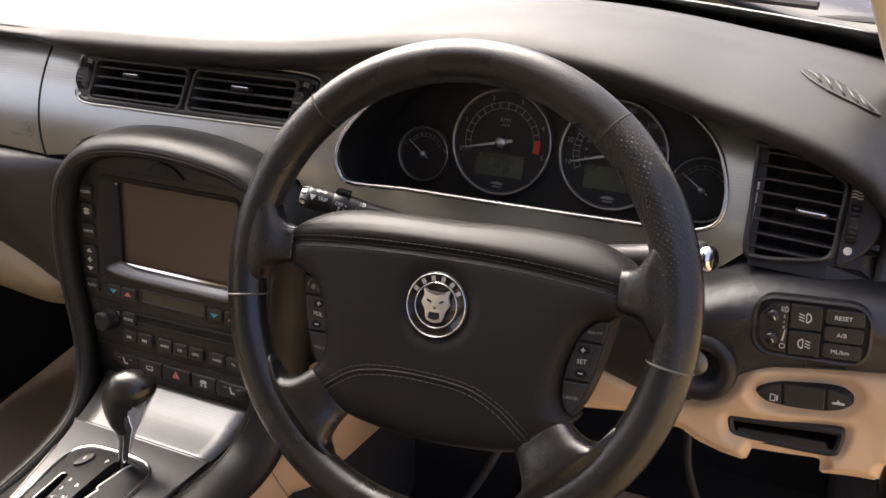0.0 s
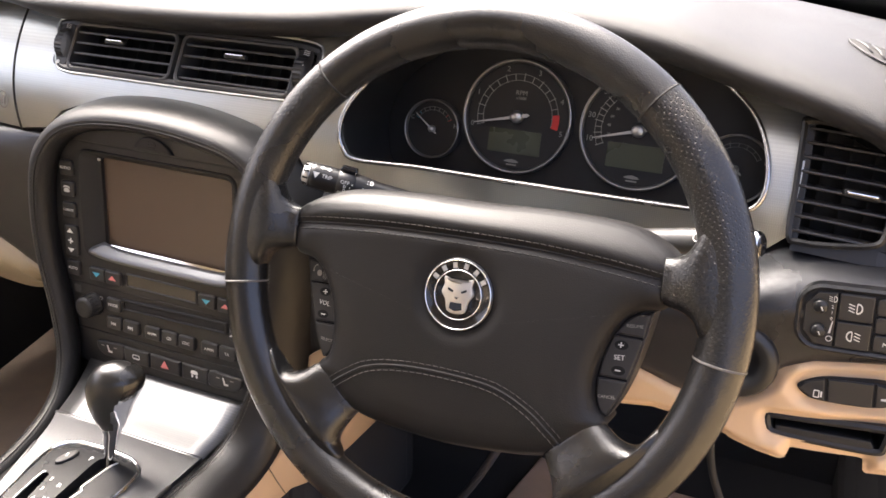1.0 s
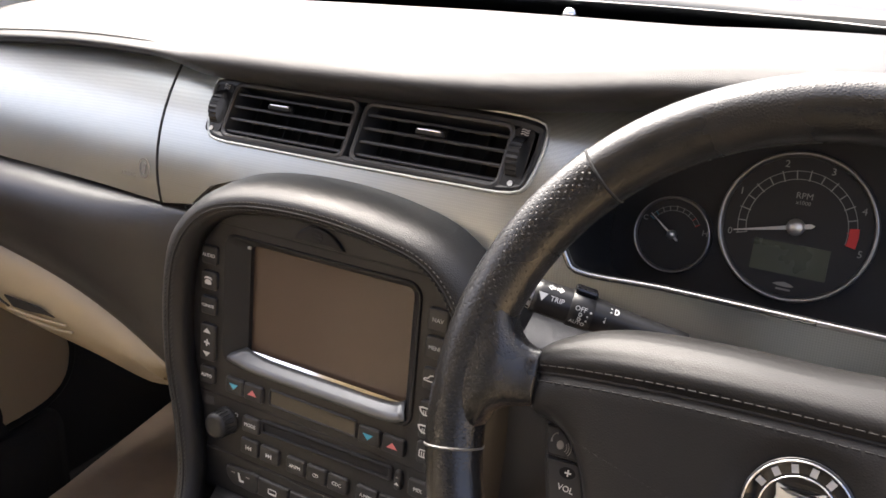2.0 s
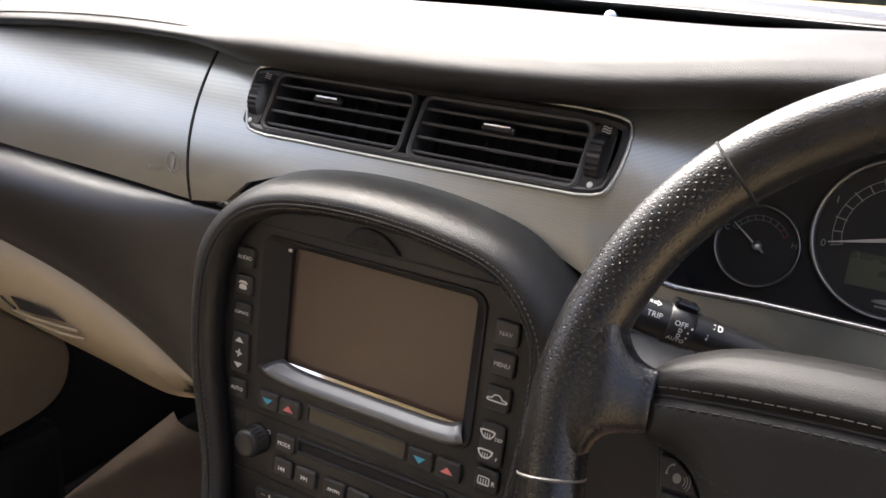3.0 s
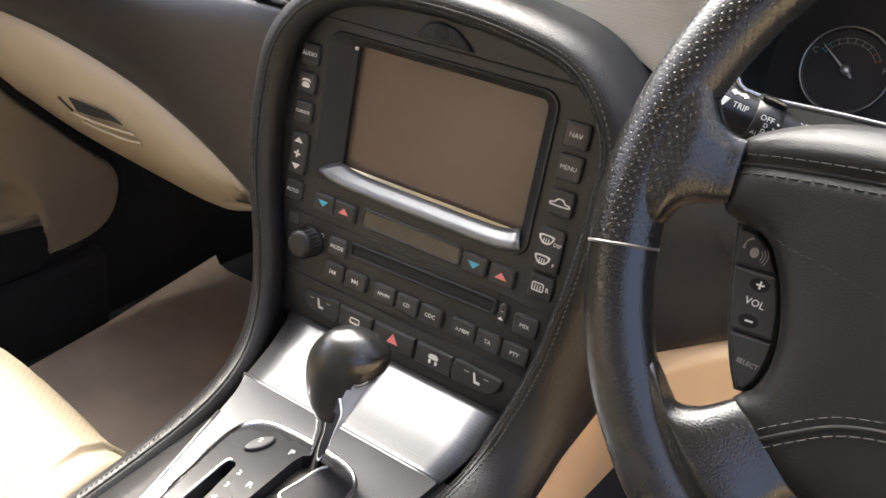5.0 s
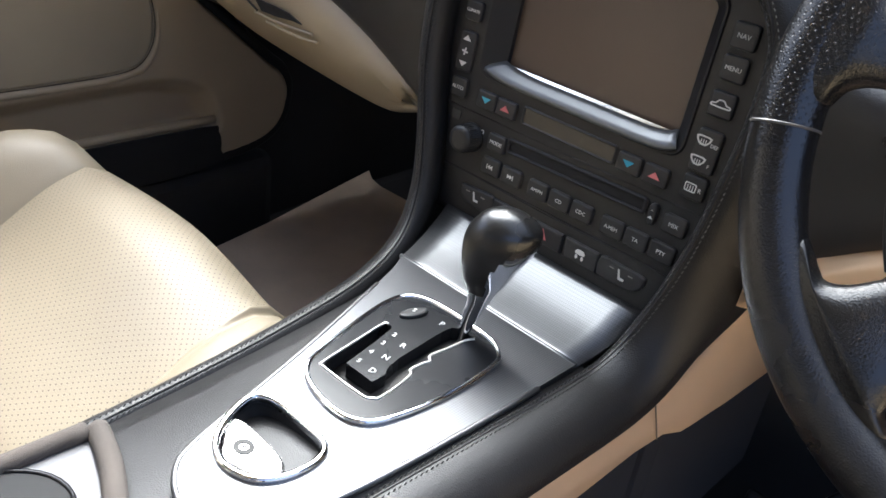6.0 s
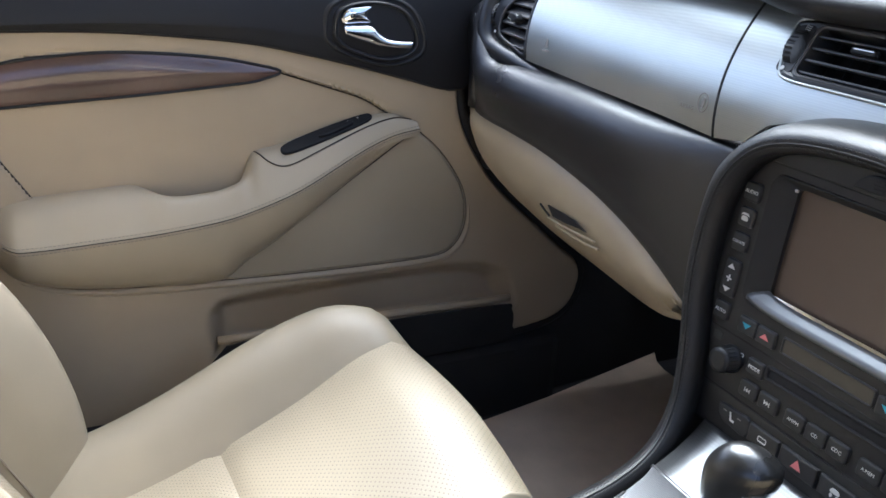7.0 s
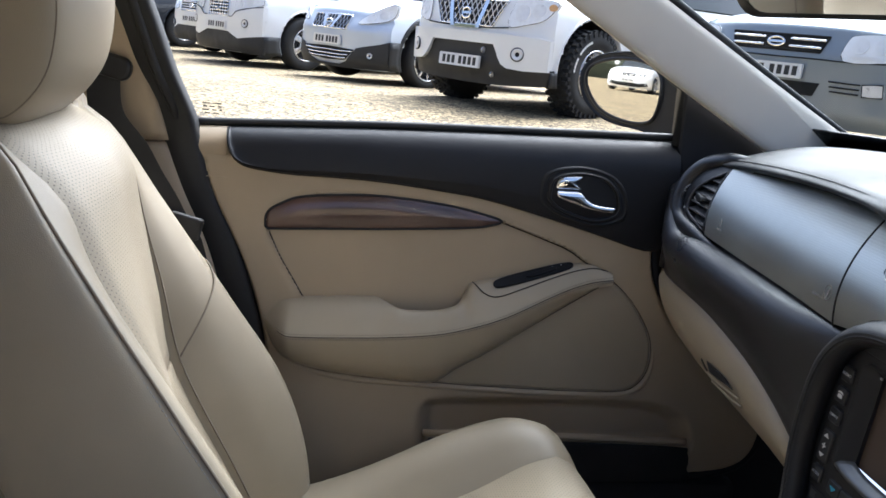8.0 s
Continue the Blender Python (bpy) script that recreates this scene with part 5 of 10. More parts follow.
_, m1 = dial(0.237, 0.857, 0.0285, 143, 8, (150, 30), [("H", 12, 0.22), ("C", 158, 0.20)], "engine temperature gauge", 7, 1)
tach, m2 = dial(0.3225, 0.8785, 0.0530, 193, 15, (196, -10), [("0", 194, 0.135), ("1", 155, 0.135), ("2", 108, 0.135), ("3", 68, 0.135), ("4", 24, 0.135), ("5", -14, 0.135)], "rev counter, needle at zero", 14)
speedo, m3 = dial(0.4380, 0.8800, 0.0530, 195, 28, (205, -25), [("10", 195, 0.14), ("30", 168, 0.14), ("50", 136, 0.14), ("70", 106, 0.14), ("90", 74, 0.14), ("110", 44, 0.13), ("130", 14, 0.13), ("150", -18, 0.13)], "speedometer, needle at rest")
_, m4 = dial(0.5250, 0.8590, 0.0300, 145, 6, (150, 30), [("F", 20, 0.22), ("E", 160, 0.20)], "fuel gauge")
part("red_zone", prism([Vector((0.0530 * q * math.cos(radians(a)), 0.0530 * q * math.sin(radians(a)))) for q, a in ((0.66, -11), (0.78, -11), (0.78, 0), (0.78, 9), (0.66, 9), (0.66, 0))], 0.0008, m2 @ move(0, 0, 0.0004)), red_print, tach)
write("RPM", 0.0062, m2 @ move(0.0015, 0.0225, 0.0006), dial_print, tach)
write("x1000", 0.0040, m2 @ move(0.0015, 0.0175, 0.0006), dial_print, tach)
for m, d in ((m2, tach), (m3, speedo)):
    part("trip_display", prism(rrect(0.052, 0.0225, 0.0008, 2, 0.0, -0.0235), 0.0006, m), lcd_mat, d, "unlit grey-green display")
    part("maker_mark", prism(spline([(-0.008, -0.0425), (0.0, -0.0400), (0.007, -0.0425), (0.001, -0.0435)], 2, True), 0.0005, m), thread_grey, d)
    part("maker_mark", box(0.010, 0.0013, 0.0004, m @ move(0, -0.0455, 0.0004)), thread_grey, d)
for k in range(12):
    a = radians(192 - 17 * k)
    write(str(20 + 20 * k), 0.0034, m3 @ move(0.0530 * 0.52 * math.cos(a), 0.0530 * 0.52 * math.sin(a), 0.0006), dial_print, speedo)

# ---- centre console ----
console = thing("centre_console", (0.01, 0.55, 0.20), "black leather-edged centre console with silver shifter plate", "console")
PM = frame_at((0, 0.685, 0.728), (1, 0, 0), (0, -0.995, 0.097))     # the face of the control panel


def on_panel(x, z, off=0.0):
    return PM @ move(x, (z - 0.728) / 0.995, off)


# ridge of the leather surround: place, outward, backward
RIDGE = [
    ((-0.069, 0.20, 0.540), (-1, 0, 0), (0, 0, -1)),
    ((-0.070, 0.30, 0.543), (-1, 0, 0), (0, 0, -1)),
    ((-0.073, 0.40, 0.548), (-1, 0, 0), (0, 0, -1)),
    ((-0.078, 0.48, 0.553), (-1, 0, 0), (0, 0, -1)),
    ((-0.088, 0.56, 0.560), (-1, -0.05, 0), (0, 0.1, -1)),
    ((-0.101, 0.612, 0.574), (-1, 0, -0.1), (0, 0.45, -0.9)),
    ((-0.115, 0.642, 0.604), (-1, 0, -0.25), (0, 0.85, -0.5)),
    ((-0.127, 0.654, 0.650), (-1, 0, -0.2), (0, 1, -0.15)),
    ((-0.140, 0.660, 0.710), (-1, 0, -0.05), (0, 1, -0.1)),
    ((-0.1425, 0.665, 0.765), (-1, 0, 0.05), (0, 1, -0.1)),
    ((-0.134, 0.669, 0.812), (-1, 0, 0.4), (0, 1, -0.1)),
    ((-0.108, 0.673, 0.846), (-0.6, 0, 1), (0, 1, -0.1)),
    ((-0.066, 0.676, 0.862), (-0.2, 0, 1), (0, 1, -0.1)),
    ((0.0, 0.677, 0.867), (0, 0, 1), (0, 1, -0.1)),
    ((0.066, 0.676, 0.862), (0.2, 0, 1), (0, 1, -0.1)),
    ((0.114, 0.676, 0.848), (0.6, 0, 1), (0, 1, -0.1)),
    ((0.1435, 0.673, 0.812), (1, 0, 0.4), (0, 1, -0.1)),
    ((0.1475, 0.670, 0.768), (1, 0, 0.05), (0, 1, -0.1)),
    ((0.1445, 0.6645, 0.715), (1, 0, -0.05), (0, 1, -0.1)),
    ((0.1375, 0.656, 0.655), (1, 0, -0.2), (0, 1, -0.15)),
    ((0.126, 0.642, 0.604), (1, 0, -0.25), (0, 0.85, -0.5)),
    ((0.120, 0.612, 0.578), (1, 0, -0.1), (0, 0.45, -0.9)),
    ((0.117, 0.56, 0.572), (1, -0.05, 0), (0, 0.1, -1)),
    ((0.114, 0.48, 0.572), (1, 0, 0), (0, 0, -1)),
    ((0.111, 0.40, 0.572), (1, 0, 0), (0, 0, -1)),
    ((0.108, 0.30, 0.572), (1, 0, 0), (0, 0, -1)),
    ((0.106, 0.20, 0.572), (1, 0, 0), (0, 0, -1)),
]
r_pos = spline([r[0] for r in RIDGE], 6)
r_out = [v.normalized() for v in spline([r[1] for r in RIDGE], 6)]
r_bak = [v.normalized() for v in spline([r[2] for r in RIDGE], 6)]
# across: inner foot, stitched shoulder, crown, flank
CROSS = [(-0.0115, 0.022), (-0.0110, 0.010), (-0.0075, 0.0022), (-0.0025, 0.0), (0.0025, 0.0006), (0.008, 0.004), (0.016, 0.012), (0.022, 0.024), (0.027, 0.042), (0.030, 0.062), (0.033, 0.085)]
surround_rows = []
for p, o, b in zip(r_pos, r_out, r_bak):
    arch = ease(0.80, 0.85, p.z)
    row = []
    for a, d in CROSS:
        wide = a * (1 - 0.35 * arch) if a > 0 else a
        low = 1 - 0.66 * ease(0.02, 0.08, p.x) * (1 - ease(0.60, 0.66, p.z)) if a > 0.006 else 1
        row.append(p + o * wide * (1 + 0.05 * (low < 1)) + b * d * (1 - 0.12 * arch) * low)
    surround_rows.append(row)
part("leather_surround", shell(loft(surround_rows), 0.004), black_leather, console, "black stitched leather surround", smooth=True)
for off, lift in ((-0.0062, 0.0010), (0.0000, 0.0002)):
    line = [p + o * off + b * lift for p, o, b in zip(r_pos, r_out, r_bak)]
    st = stitches(line, 0.0030, 0.0012, 0.0010, 0.0003, (0, -0.7, 0.7))
    tagged(part("stitching", st, thread_dim, console, "fine grey stitching"), kind="stuff")
part("piping", tube([p + o * -0.0032 + b * 0.0002 for p, o, b in zip(r_pos, r_out, r_bak)], 0.0010, 5), black_leather, console, smooth=True)

# tan side panel under the leather, driver's side, and dark one on the other
side_rows = []
for y, zt, x in ((0.20, 0.536, 0.140), (0.35, 0.537, 0.141), (0.48, 0.539, 0.143), (0.58, 0.541, 0.1455), (0.64, 0.548, 0.149), (0.68, 0.553, 0.151), (0.715, 0.562, 0.151), (0.735, 0.585, 0.151), (0.755, 0.605, 0.151), (0.80, 0.66, 0.152), (0.90, 0.70, 0.152)):
    zb = table(y, [(0.20, 0.478), (0.56, 0.482), (0.67, 0.492), (0.71, 0.474), (0.80, 0.463), (0.90, 0.455)])
    side_rows.append([Vector((x - 0.020, y, zt + 0.000)), Vector((x - 0.004, y, zt + 0.000)), Vector((x, y, zt - 0.006)), Vector((x + 0.001, y, (zt + zb) / 2)), Vector((x - 0.002, y, zb + 0.005)), Vector((x - 0.014, y, zb - 0.004))])
side_panel = part("side_panel", shell(loft(side_rows), 0.005), tan_plastic, console, "tan moulded console side", smooth=True)
part("panel_joint", tube([Vector((0.1518, 0.638, 0.552)), Vector((0.1528, 0.650, 0.525)), Vector((0.1515, 0.664, 0.500))], 0.0006, 5), thread_beige, side_panel)
part("console_core", box(0.24, 1.0, 0.26, move(0.0, 0.55, 0.36), 0.02), carpet, console, "black carpeted tunnel")
part("console_core", box(0.26, 0.30, 0.50, move(0.0, 0.86, 0.50), 0.02), carpet, console)

# control panel, one rounded tapering face
FACE = spline([(0.0, 0.862), (-0.065, 0.857), (-0.104, 0.840), (-0.127, 0.808), (-0.1330, 0.765), (-0.1305, 0.70), (-0.124, 0.65), (-0.116, 0.605), (-0.110, 0.588), (0.0, 0.586), (0.114, 0.588), (0.120, 0.605), (0.126, 0.65), (0.1310, 0.70), (0.1330, 0.765), (0.127, 0.808), (0.104, 0.840), (0.065, 0.857)], 4, True)


def pierced(outline, holes, m, thick):
    """A plate in the frame's x, y plane with holes through it."""
    bm = bmesh.new()
    edges = []
    for o in [outline] + holes:
        vs = [bm.verts.new((p[0], p[1], 0.0)) for p in o]
        edges += [bm.edges.new((vs[i - 1], vs[i])) for i in range(len(vs))]
    bmesh.ops.triangle_fill(bm, use_beauty=True, use_dissolve=False, edges=edges)
    ext = bmesh.ops.extrude_face_region(bm, geom=bm.faces[:])
    bmesh.ops.translate(bm, vec=(0, 0, -thick), verts=[g for g in ext["geom"] if isinstance(g, bmesh.types.BMVert)])
    bmesh.ops.transform(bm, matrix=m, verts=bm.verts)
    return bm


OPENING = [Vector((p.x, (p.y - 0.728) / 0.995)) for p in rrect(0.1930, 0.1085, 0.010, 4, 0.0015, 0.76975)]
FACE = [Vector((p.x + 0.0095 * ease(0.085, 0.12, p.x) - 0.0040 * ease(0.085, 0.12, -p.x), p.y + 0.004 * ease(0.80, 0.84, p.y))) for p in FACE]
panel = part("control_panel", pierced([Vector((p.x, (p.y - 0.728) / 0.995)) for p in FACE], [OPENING], PM, 0.012), black_plastic, console, "black control panel")
# shallow step lines that divide the face
for z0, x0, x1 in ((0.6790, -0.125, 0.125), (0.6275, -0.118, 0.118), (0.8333, -0.106, 0.110)):
    part("panel_step", box(x1 - x0, 0.0013, 0.0012, on_panel((x0 + x1) / 2, z0), 0.0004), dark_void, panel)
part("lower_plate", prism([(p[0], (p[1] - 0.728) / 0.995) for p in spline([(-0.117, 0.6262), (0.0, 0.6262), (0.120, 0.6262), (0.1175, 0.605), (0.114, 0.592), (0.0, 0.590), (-0.110, 0.592), (-0.1135, 0.605)], 3, True)], 0.0014, PM, 0.0006), black_plastic, panel)
part("brow", prism([(p[0], (p[1] - 0.728) / 0.995) for p in [Vector((-0.105, 0.8342)), Vector((0.110, 0.8342))] + spline([(0.108, 0.8400), (0.096, 0.8490), (0.06, 0.8575), (0.0, 0.8610), (-0.06, 0.8575), (-0.092, 0.8490), (-0.103, 0.8400)], 4)], 0.0030, PM, 0.0012), black_plastic, panel)
mic = part("microphone", prism([(p[0], (p[1] - 0.728) / 0.995) for p in spline([(-0.0190, 0.8372), (-0.0165, 0.8425), (-0.0095, 0.8483), (-0.0020, 0.8502), (0.0060, 0.8500), (0.0140, 0.8478), (0.0210, 0.8435), (0.0262, 0.8393), (0.0285, 0.8366)], 4)], 0.0062, PM, 0.0016), bezel_satin, panel, "black microphone housing")
part("grille", lathe([(0.0054, 0), (0.0054, 0.0003)], on_panel(0.0035, 0.8433, 0.0061), 28), dark_void, mic)
for k in range(3):
    part("slat", box(0.0106 - 0.0022 * abs(k - 1), 0.0011, 0.0006, on_panel(0.0035, 0.8406 + 0.0027 * k, 0.0065), 0.0002), bezel_satin, mic)
# screen frame: sloping bezel round a sunken screen
bz = []
for x0, x1, z0, z1, off, rad in ((-0.0975, 0.0985, 0.7105, 0.8265, 0.0, 0.012), (-0.0965, 0.0978, 0.7112, 0.8258, 0.0016, 0.012), (-0.0945, 0.0962, 0.7128, 0.8245, 0.0014, 0.011), (-0.0800, 0.0880, 0.7226, 0.8190, -0.0070, 0.007), (-0.0760, 0.0862, 0.7232, 0.8182, -0.0082, 0.006), (-0.0765, 0.0862, 0.7190, 0.8182, -0.0135, 0.006)):
    bz.append([on_panel(p.x, p.y, off).translation for p in rrect(x1 - x0, z1 - z0, rad, 5, (x0 + x1) / 2, (z0 + z1) / 2)])
screen = part("display", loft(bz, closed=True), bezel_satin, console, "sunken display in a sloping charcoal frame", angle=25)
part("screen", prism(rrect(0.168, 0.104, 0.004), 0.001, on_panel(0.0050, 0.7690, -0.0138)), screen_mat, screen, "switched-off brown-black screen")
lip_rows = []
for x in (-0.0900 + 0.1835 * k / 28 for k in range(29)):
    e = 0.0060 * (max(x - 0.0015, 0) / 0.0925) ** 10 + 0.0050 * (max(0.0015 - x, 0) / 0.0915) ** 6
    lip_rows.append([on_panel(x, 0.7112 + e, 0.0018).translation, on_panel(x * 0.992, 0.7140 + e, 0.0020).translation, on_panel(x * 0.965, 0.7168 + e, -0.0006).translation, on_panel(x * 0.925 + 0.002, 0.7198 + e, -0.0042).translation, on_panel(x * 0.885 + 0.004, 0.7226 + e, -0.0072).translation])
part("lower_lip", shell(loft(lip_rows), 0.0012), lip_satin, screen, "satin grey lower lip", smooth=True)
part("screen_edge", box(0.153, 0.0036, 0.0010, on_panel(0.0050, 0.7240, -0.0078) @ spin(-35, "X"), 0.0004), chrome, screen, "bright lower screen edge")
part("edge_clip", box(0.0035, 0.0025, 0.0016, on_panel(-0.0770, 0.8155, -0.0072), 0.0005), silver_trim, screen)
def button(x, z, w, h, label="", bev=0.0016, high=0.0034, parent=None, r=0.0028):
    b = part("button", prism(rrect(w, h, r, 3), high, on_panel(x, z), bev), button_black, parent or panel)
    return b


def tri(x, z, s, up, material, parent, high=0.0038):
    k = 1 if up else -1
    part("arrow_symbol", prism([(-s, -k * s * 0.45), (s, -k * s * 0.45), (0, k * s * 0.55)], 0.0003, on_panel(x, z, high)), material, parent)


for z, body in ((0.8036, "AUDIO"), (0.7813, ""), (0.7588, "CLIMATE"), (0.6948, "AUTO")):
    b = button(-0.1128, z, 0.0172, 0.0168)
    if body:
        write(body, 0.0046 if len(body) < 6 else 0.0036, on_panel(-0.1128, z, 0.0036), white_print, b)
    else:
        part("phone_symbol", prism(spline([(-0.0036, -0.003), (0.0036, -0.003), (0.0026, 0.0008), (-0.0026, 0.0008)], 2, True), 0.0003, on_panel(-0.1128, z, 0.0035)), white_print, b)
        part("phone_symbol", prism(spline([(-0.0046, 0.001), (-0.003, 0.0034), (0.003, 0.0034), (0.0046, 0.001), (0.0026, 0.0018), (-0.0026, 0.0018)], 2, True), 0.0003, on_panel(-0.1128, z, 0.0035)), white_print, b)
fan = button(-0.1128, 0.7252, 0.0172, 0.034)
tri(-0.1128, 0.7362, 0.0044, True, white_print, fan)
tri(-0.1128, 0.7150, 0.0044, False, white_print, fan)
for k in range(4):
    part("fan_symbol", prism(spline([(0, 0), (0.0016, 0.0010), (0.0018, 0.0030), (0.0002, 0.0024)], 2, True), 0.0003, on_panel(-0.1128, 0.7252, 0.0036) @ spin(90 * k + 20)), white_print, fan)
for z, body in ((0.8030, "NAV"), (0.7815, "MENU")):
    b = button(0.1148, z, 0.0188, 0.0178)
    write(body, 0.0048 if len(body) < 4 else 0.0044, on_panel(0.1148, z, 0.0036), white_print, b)
rec = button(0.1148, 0.757, 0.0188, 0.0178)
part("car_symbol", ring(spline([(-0.007, -0.0018), (-0.007, 0.0006), (-0.0042, 0.0010), (-0.0022, 0.0034), (0.0022, 0.0034), (0.0042, 0.0010), (0.007, 0.0006), (0.007, -0.0018)], 2, True), spline([(-0.006, -0.001), (-0.006, 0.0), (-0.0036, 0.0003), (-0.0017, 0.0026), (0.0017, 0.0026), (0.0036, 0.0003), (0.006, 0.0), (0.006, -0.001)], 2, True), 0.0003, on_panel(0.1148, 0.757, 0.0035)), white_print, rec)
dfr = button(0.1148, 0.7235, 0.0188, 0.031)
for z, body in ((0.7307, "DEF"), (0.7163, "F")):
    part("screen_symbol", ring(spline([(-0.006, 0.0028), (0.0, 0.0036), (0.006, 0.0028), (0.003, -0.0026), (-0.003, -0.0026)], 2, True), spline([(-0.0046, 0.0020), (0.0, 0.0026), (0.0046, 0.0020), (0.0022, -0.0018), (-0.0022, -0.0018)], 2, True), 0.0003, on_panel(0.1115, z, 0.0035)), white_print, dfr)
    for k in range(3):
        part("screen_symbol", box(0.0006, 0.0042, 0.0003, on_panel(0.1115 + 0.0018 * (k - 1), z - 0.0012, 0.0037)), white_print, dfr)
    write(body, 0.0036, on_panel(0.1202, z - 0.0018, 0.0036), white_print, dfr)
rb = button(0.1148, 0.6968, 0.0188, 0.0178)
part("screen_symbol", ring(rrect(0.009, 0.0064, 0.0012, 3, -0.0018), rrect(0.0076, 0.005, 0.0009, 3, -0.0018), 0.0003, on_panel(0.1148, 0.6968, 0.0035)), white_print, rb)
for k in range(3):
    part("screen_symbol", box(0.0006, 0.0044, 0.0003, on_panel(0.1130 + 0.0020 * (k - 1), 0.6961, 0.0037)), white_print, rb)
write("R", 0.0046, on_panel(0.1203, 0.6963, 0.0036), white_print, rb)
for x, up, m_ in ((-0.0802, False, blue_print), (-0.0590, True, pink_print), (0.0615, False, blue_print), (0.0845, True, pink_print)):
    b = button(x, 0.6935, 0.0208, 0.0150, r=0.0022)
    tri(x, 0.6938, 0.0050, up, m_, b)
lcd = part("climate_display", ring(rrect(0.092, 0.0155, 0.002, 3), rrect(0.087, 0.0115, 0.0015, 3), 0.0014, on_panel(0.0028, 0.6946), bev=0.0006), black_plastic, panel)
part("display_glass", prism(rrect(0.0875, 0.012, 0.0015, 3), 0.0006, on_panel(0.0028, 0.6946)), mat("brown_unlit_lcd", (0.050, 0.042, 0.030), 0.3, vary=0.04), lcd, "unlit narrow display")
knob = part("volume_knob", lathe([(0.0128, 0.0), (0.0128, 0.003), (0.0118, 0.004), (0.0116, 0.014), (0.0105, 0.0165), (0.0070, 0.0172), (0.0002, 0.0168)], on_panel(-0.0895, 0.6580), 36), black_plastic, panel, "round black volume knob", smooth=True)
for k in range(20):
    part("rib", box(0.0008, 0.0010, 0.0095, on_panel(-0.0895, 0.6580, 0.0090) @ spin(18 * k) @ move(0.0117, 0, 0), 0.0002), black_plastic, knob)
part("power_symbol", ring(oval(0.0038, 0.0038, 14), oval(0.0026, 0.0026, 14), 0.0003, on_panel(-0.0792, 0.6665, 0.0003)), white_print, panel)
part("sensor_patch", prism(rrect(0.010, 0.008, 0.001), 0.0006, on_panel(-0.1110, 0.6712)), thread_dim, panel, "small grey sensor patch")
b = button(-0.0606, 0.6632, 0.0190, 0.0150)
write("MODE", 0.0046, on_panel(-0.0606, 0.6632, 0.0036), white_print, b)
SLOT_M = on_panel(0.0175, 0.6676) @ spin(1.3)
part("disc_slot", ring(rrect(0.136, 0.0130, 0.003, 4), rrect(0.129, 0.0082, 0.0018, 4), 0.0026, SLOT_M, bev=0.0006), bezel_satin, panel)
# Plate and flap are near-black: the shade of the slot's depth is painted.
part("slot_gap", prism(rrect(0.130, 0.0084, 0.0018, 4), 0.0004, SLOT_M), dark_void, panel, "flat dark plate painting the disc slot's shade")
part("slot_flap", box(0.128, 0.0050, 0.0006, SLOT_M @ move(0, -0.0004, 0.0003), 0.0002), dark_void, panel)
ej = button(0.0912, 0.6662, 0.0068, 0.0170, r=0.003)
tri(0.0912, 0.6640, 0.0022, True, white_print, ej)
tri(0.0912, 0.6695, 0.0012, True, thread_grey, ej)
b = button(0.1103, 0.6652, 0.0195, 0.0150)
write("MIX", 0.0046, on_panel(0.1103, 0.6652, 0.0036), white_print, b)
for x, body, w in ((-0.0612, "|<<", 0.0205), (-0.0385, ">>|", 0.0215), (-0.0098, "AM/FM", 0.0205), (0.0123, "CD", 0.0210), (0.0342, "CDC", 0.0205), (0.0632, "A.MEM", 0.0212), (0.0850, "TA", 0.0205), (0.1075, "PTY", 0.0215)):
    z = 0.6422
    b = button(x, z, w, 0.0150)
    if "<" in body or ">" in body:
        k = -1 if "<" in body else 1
        for j in (0, 1):
            part("skip_symbol", prism([(k * (0.0026 * j - 0.003), -0.002), (k * (0.0026 * j - 0.003), 0.002), (k * (0.0026 * j - 0.0006), 0)], 0.0003, on_panel(x, z, 0.0035)), white_print, b)
        part("skip_symbol", box(0.0007, 0.004, 0.0003, on_panel(x + k * 0.0028, z, 0.0037)), white_print, b)
    else:
        write(body, 0.0044 if len(body) < 5 else 0.0040, on_panel(x, z, 0.0036), white_print, b)
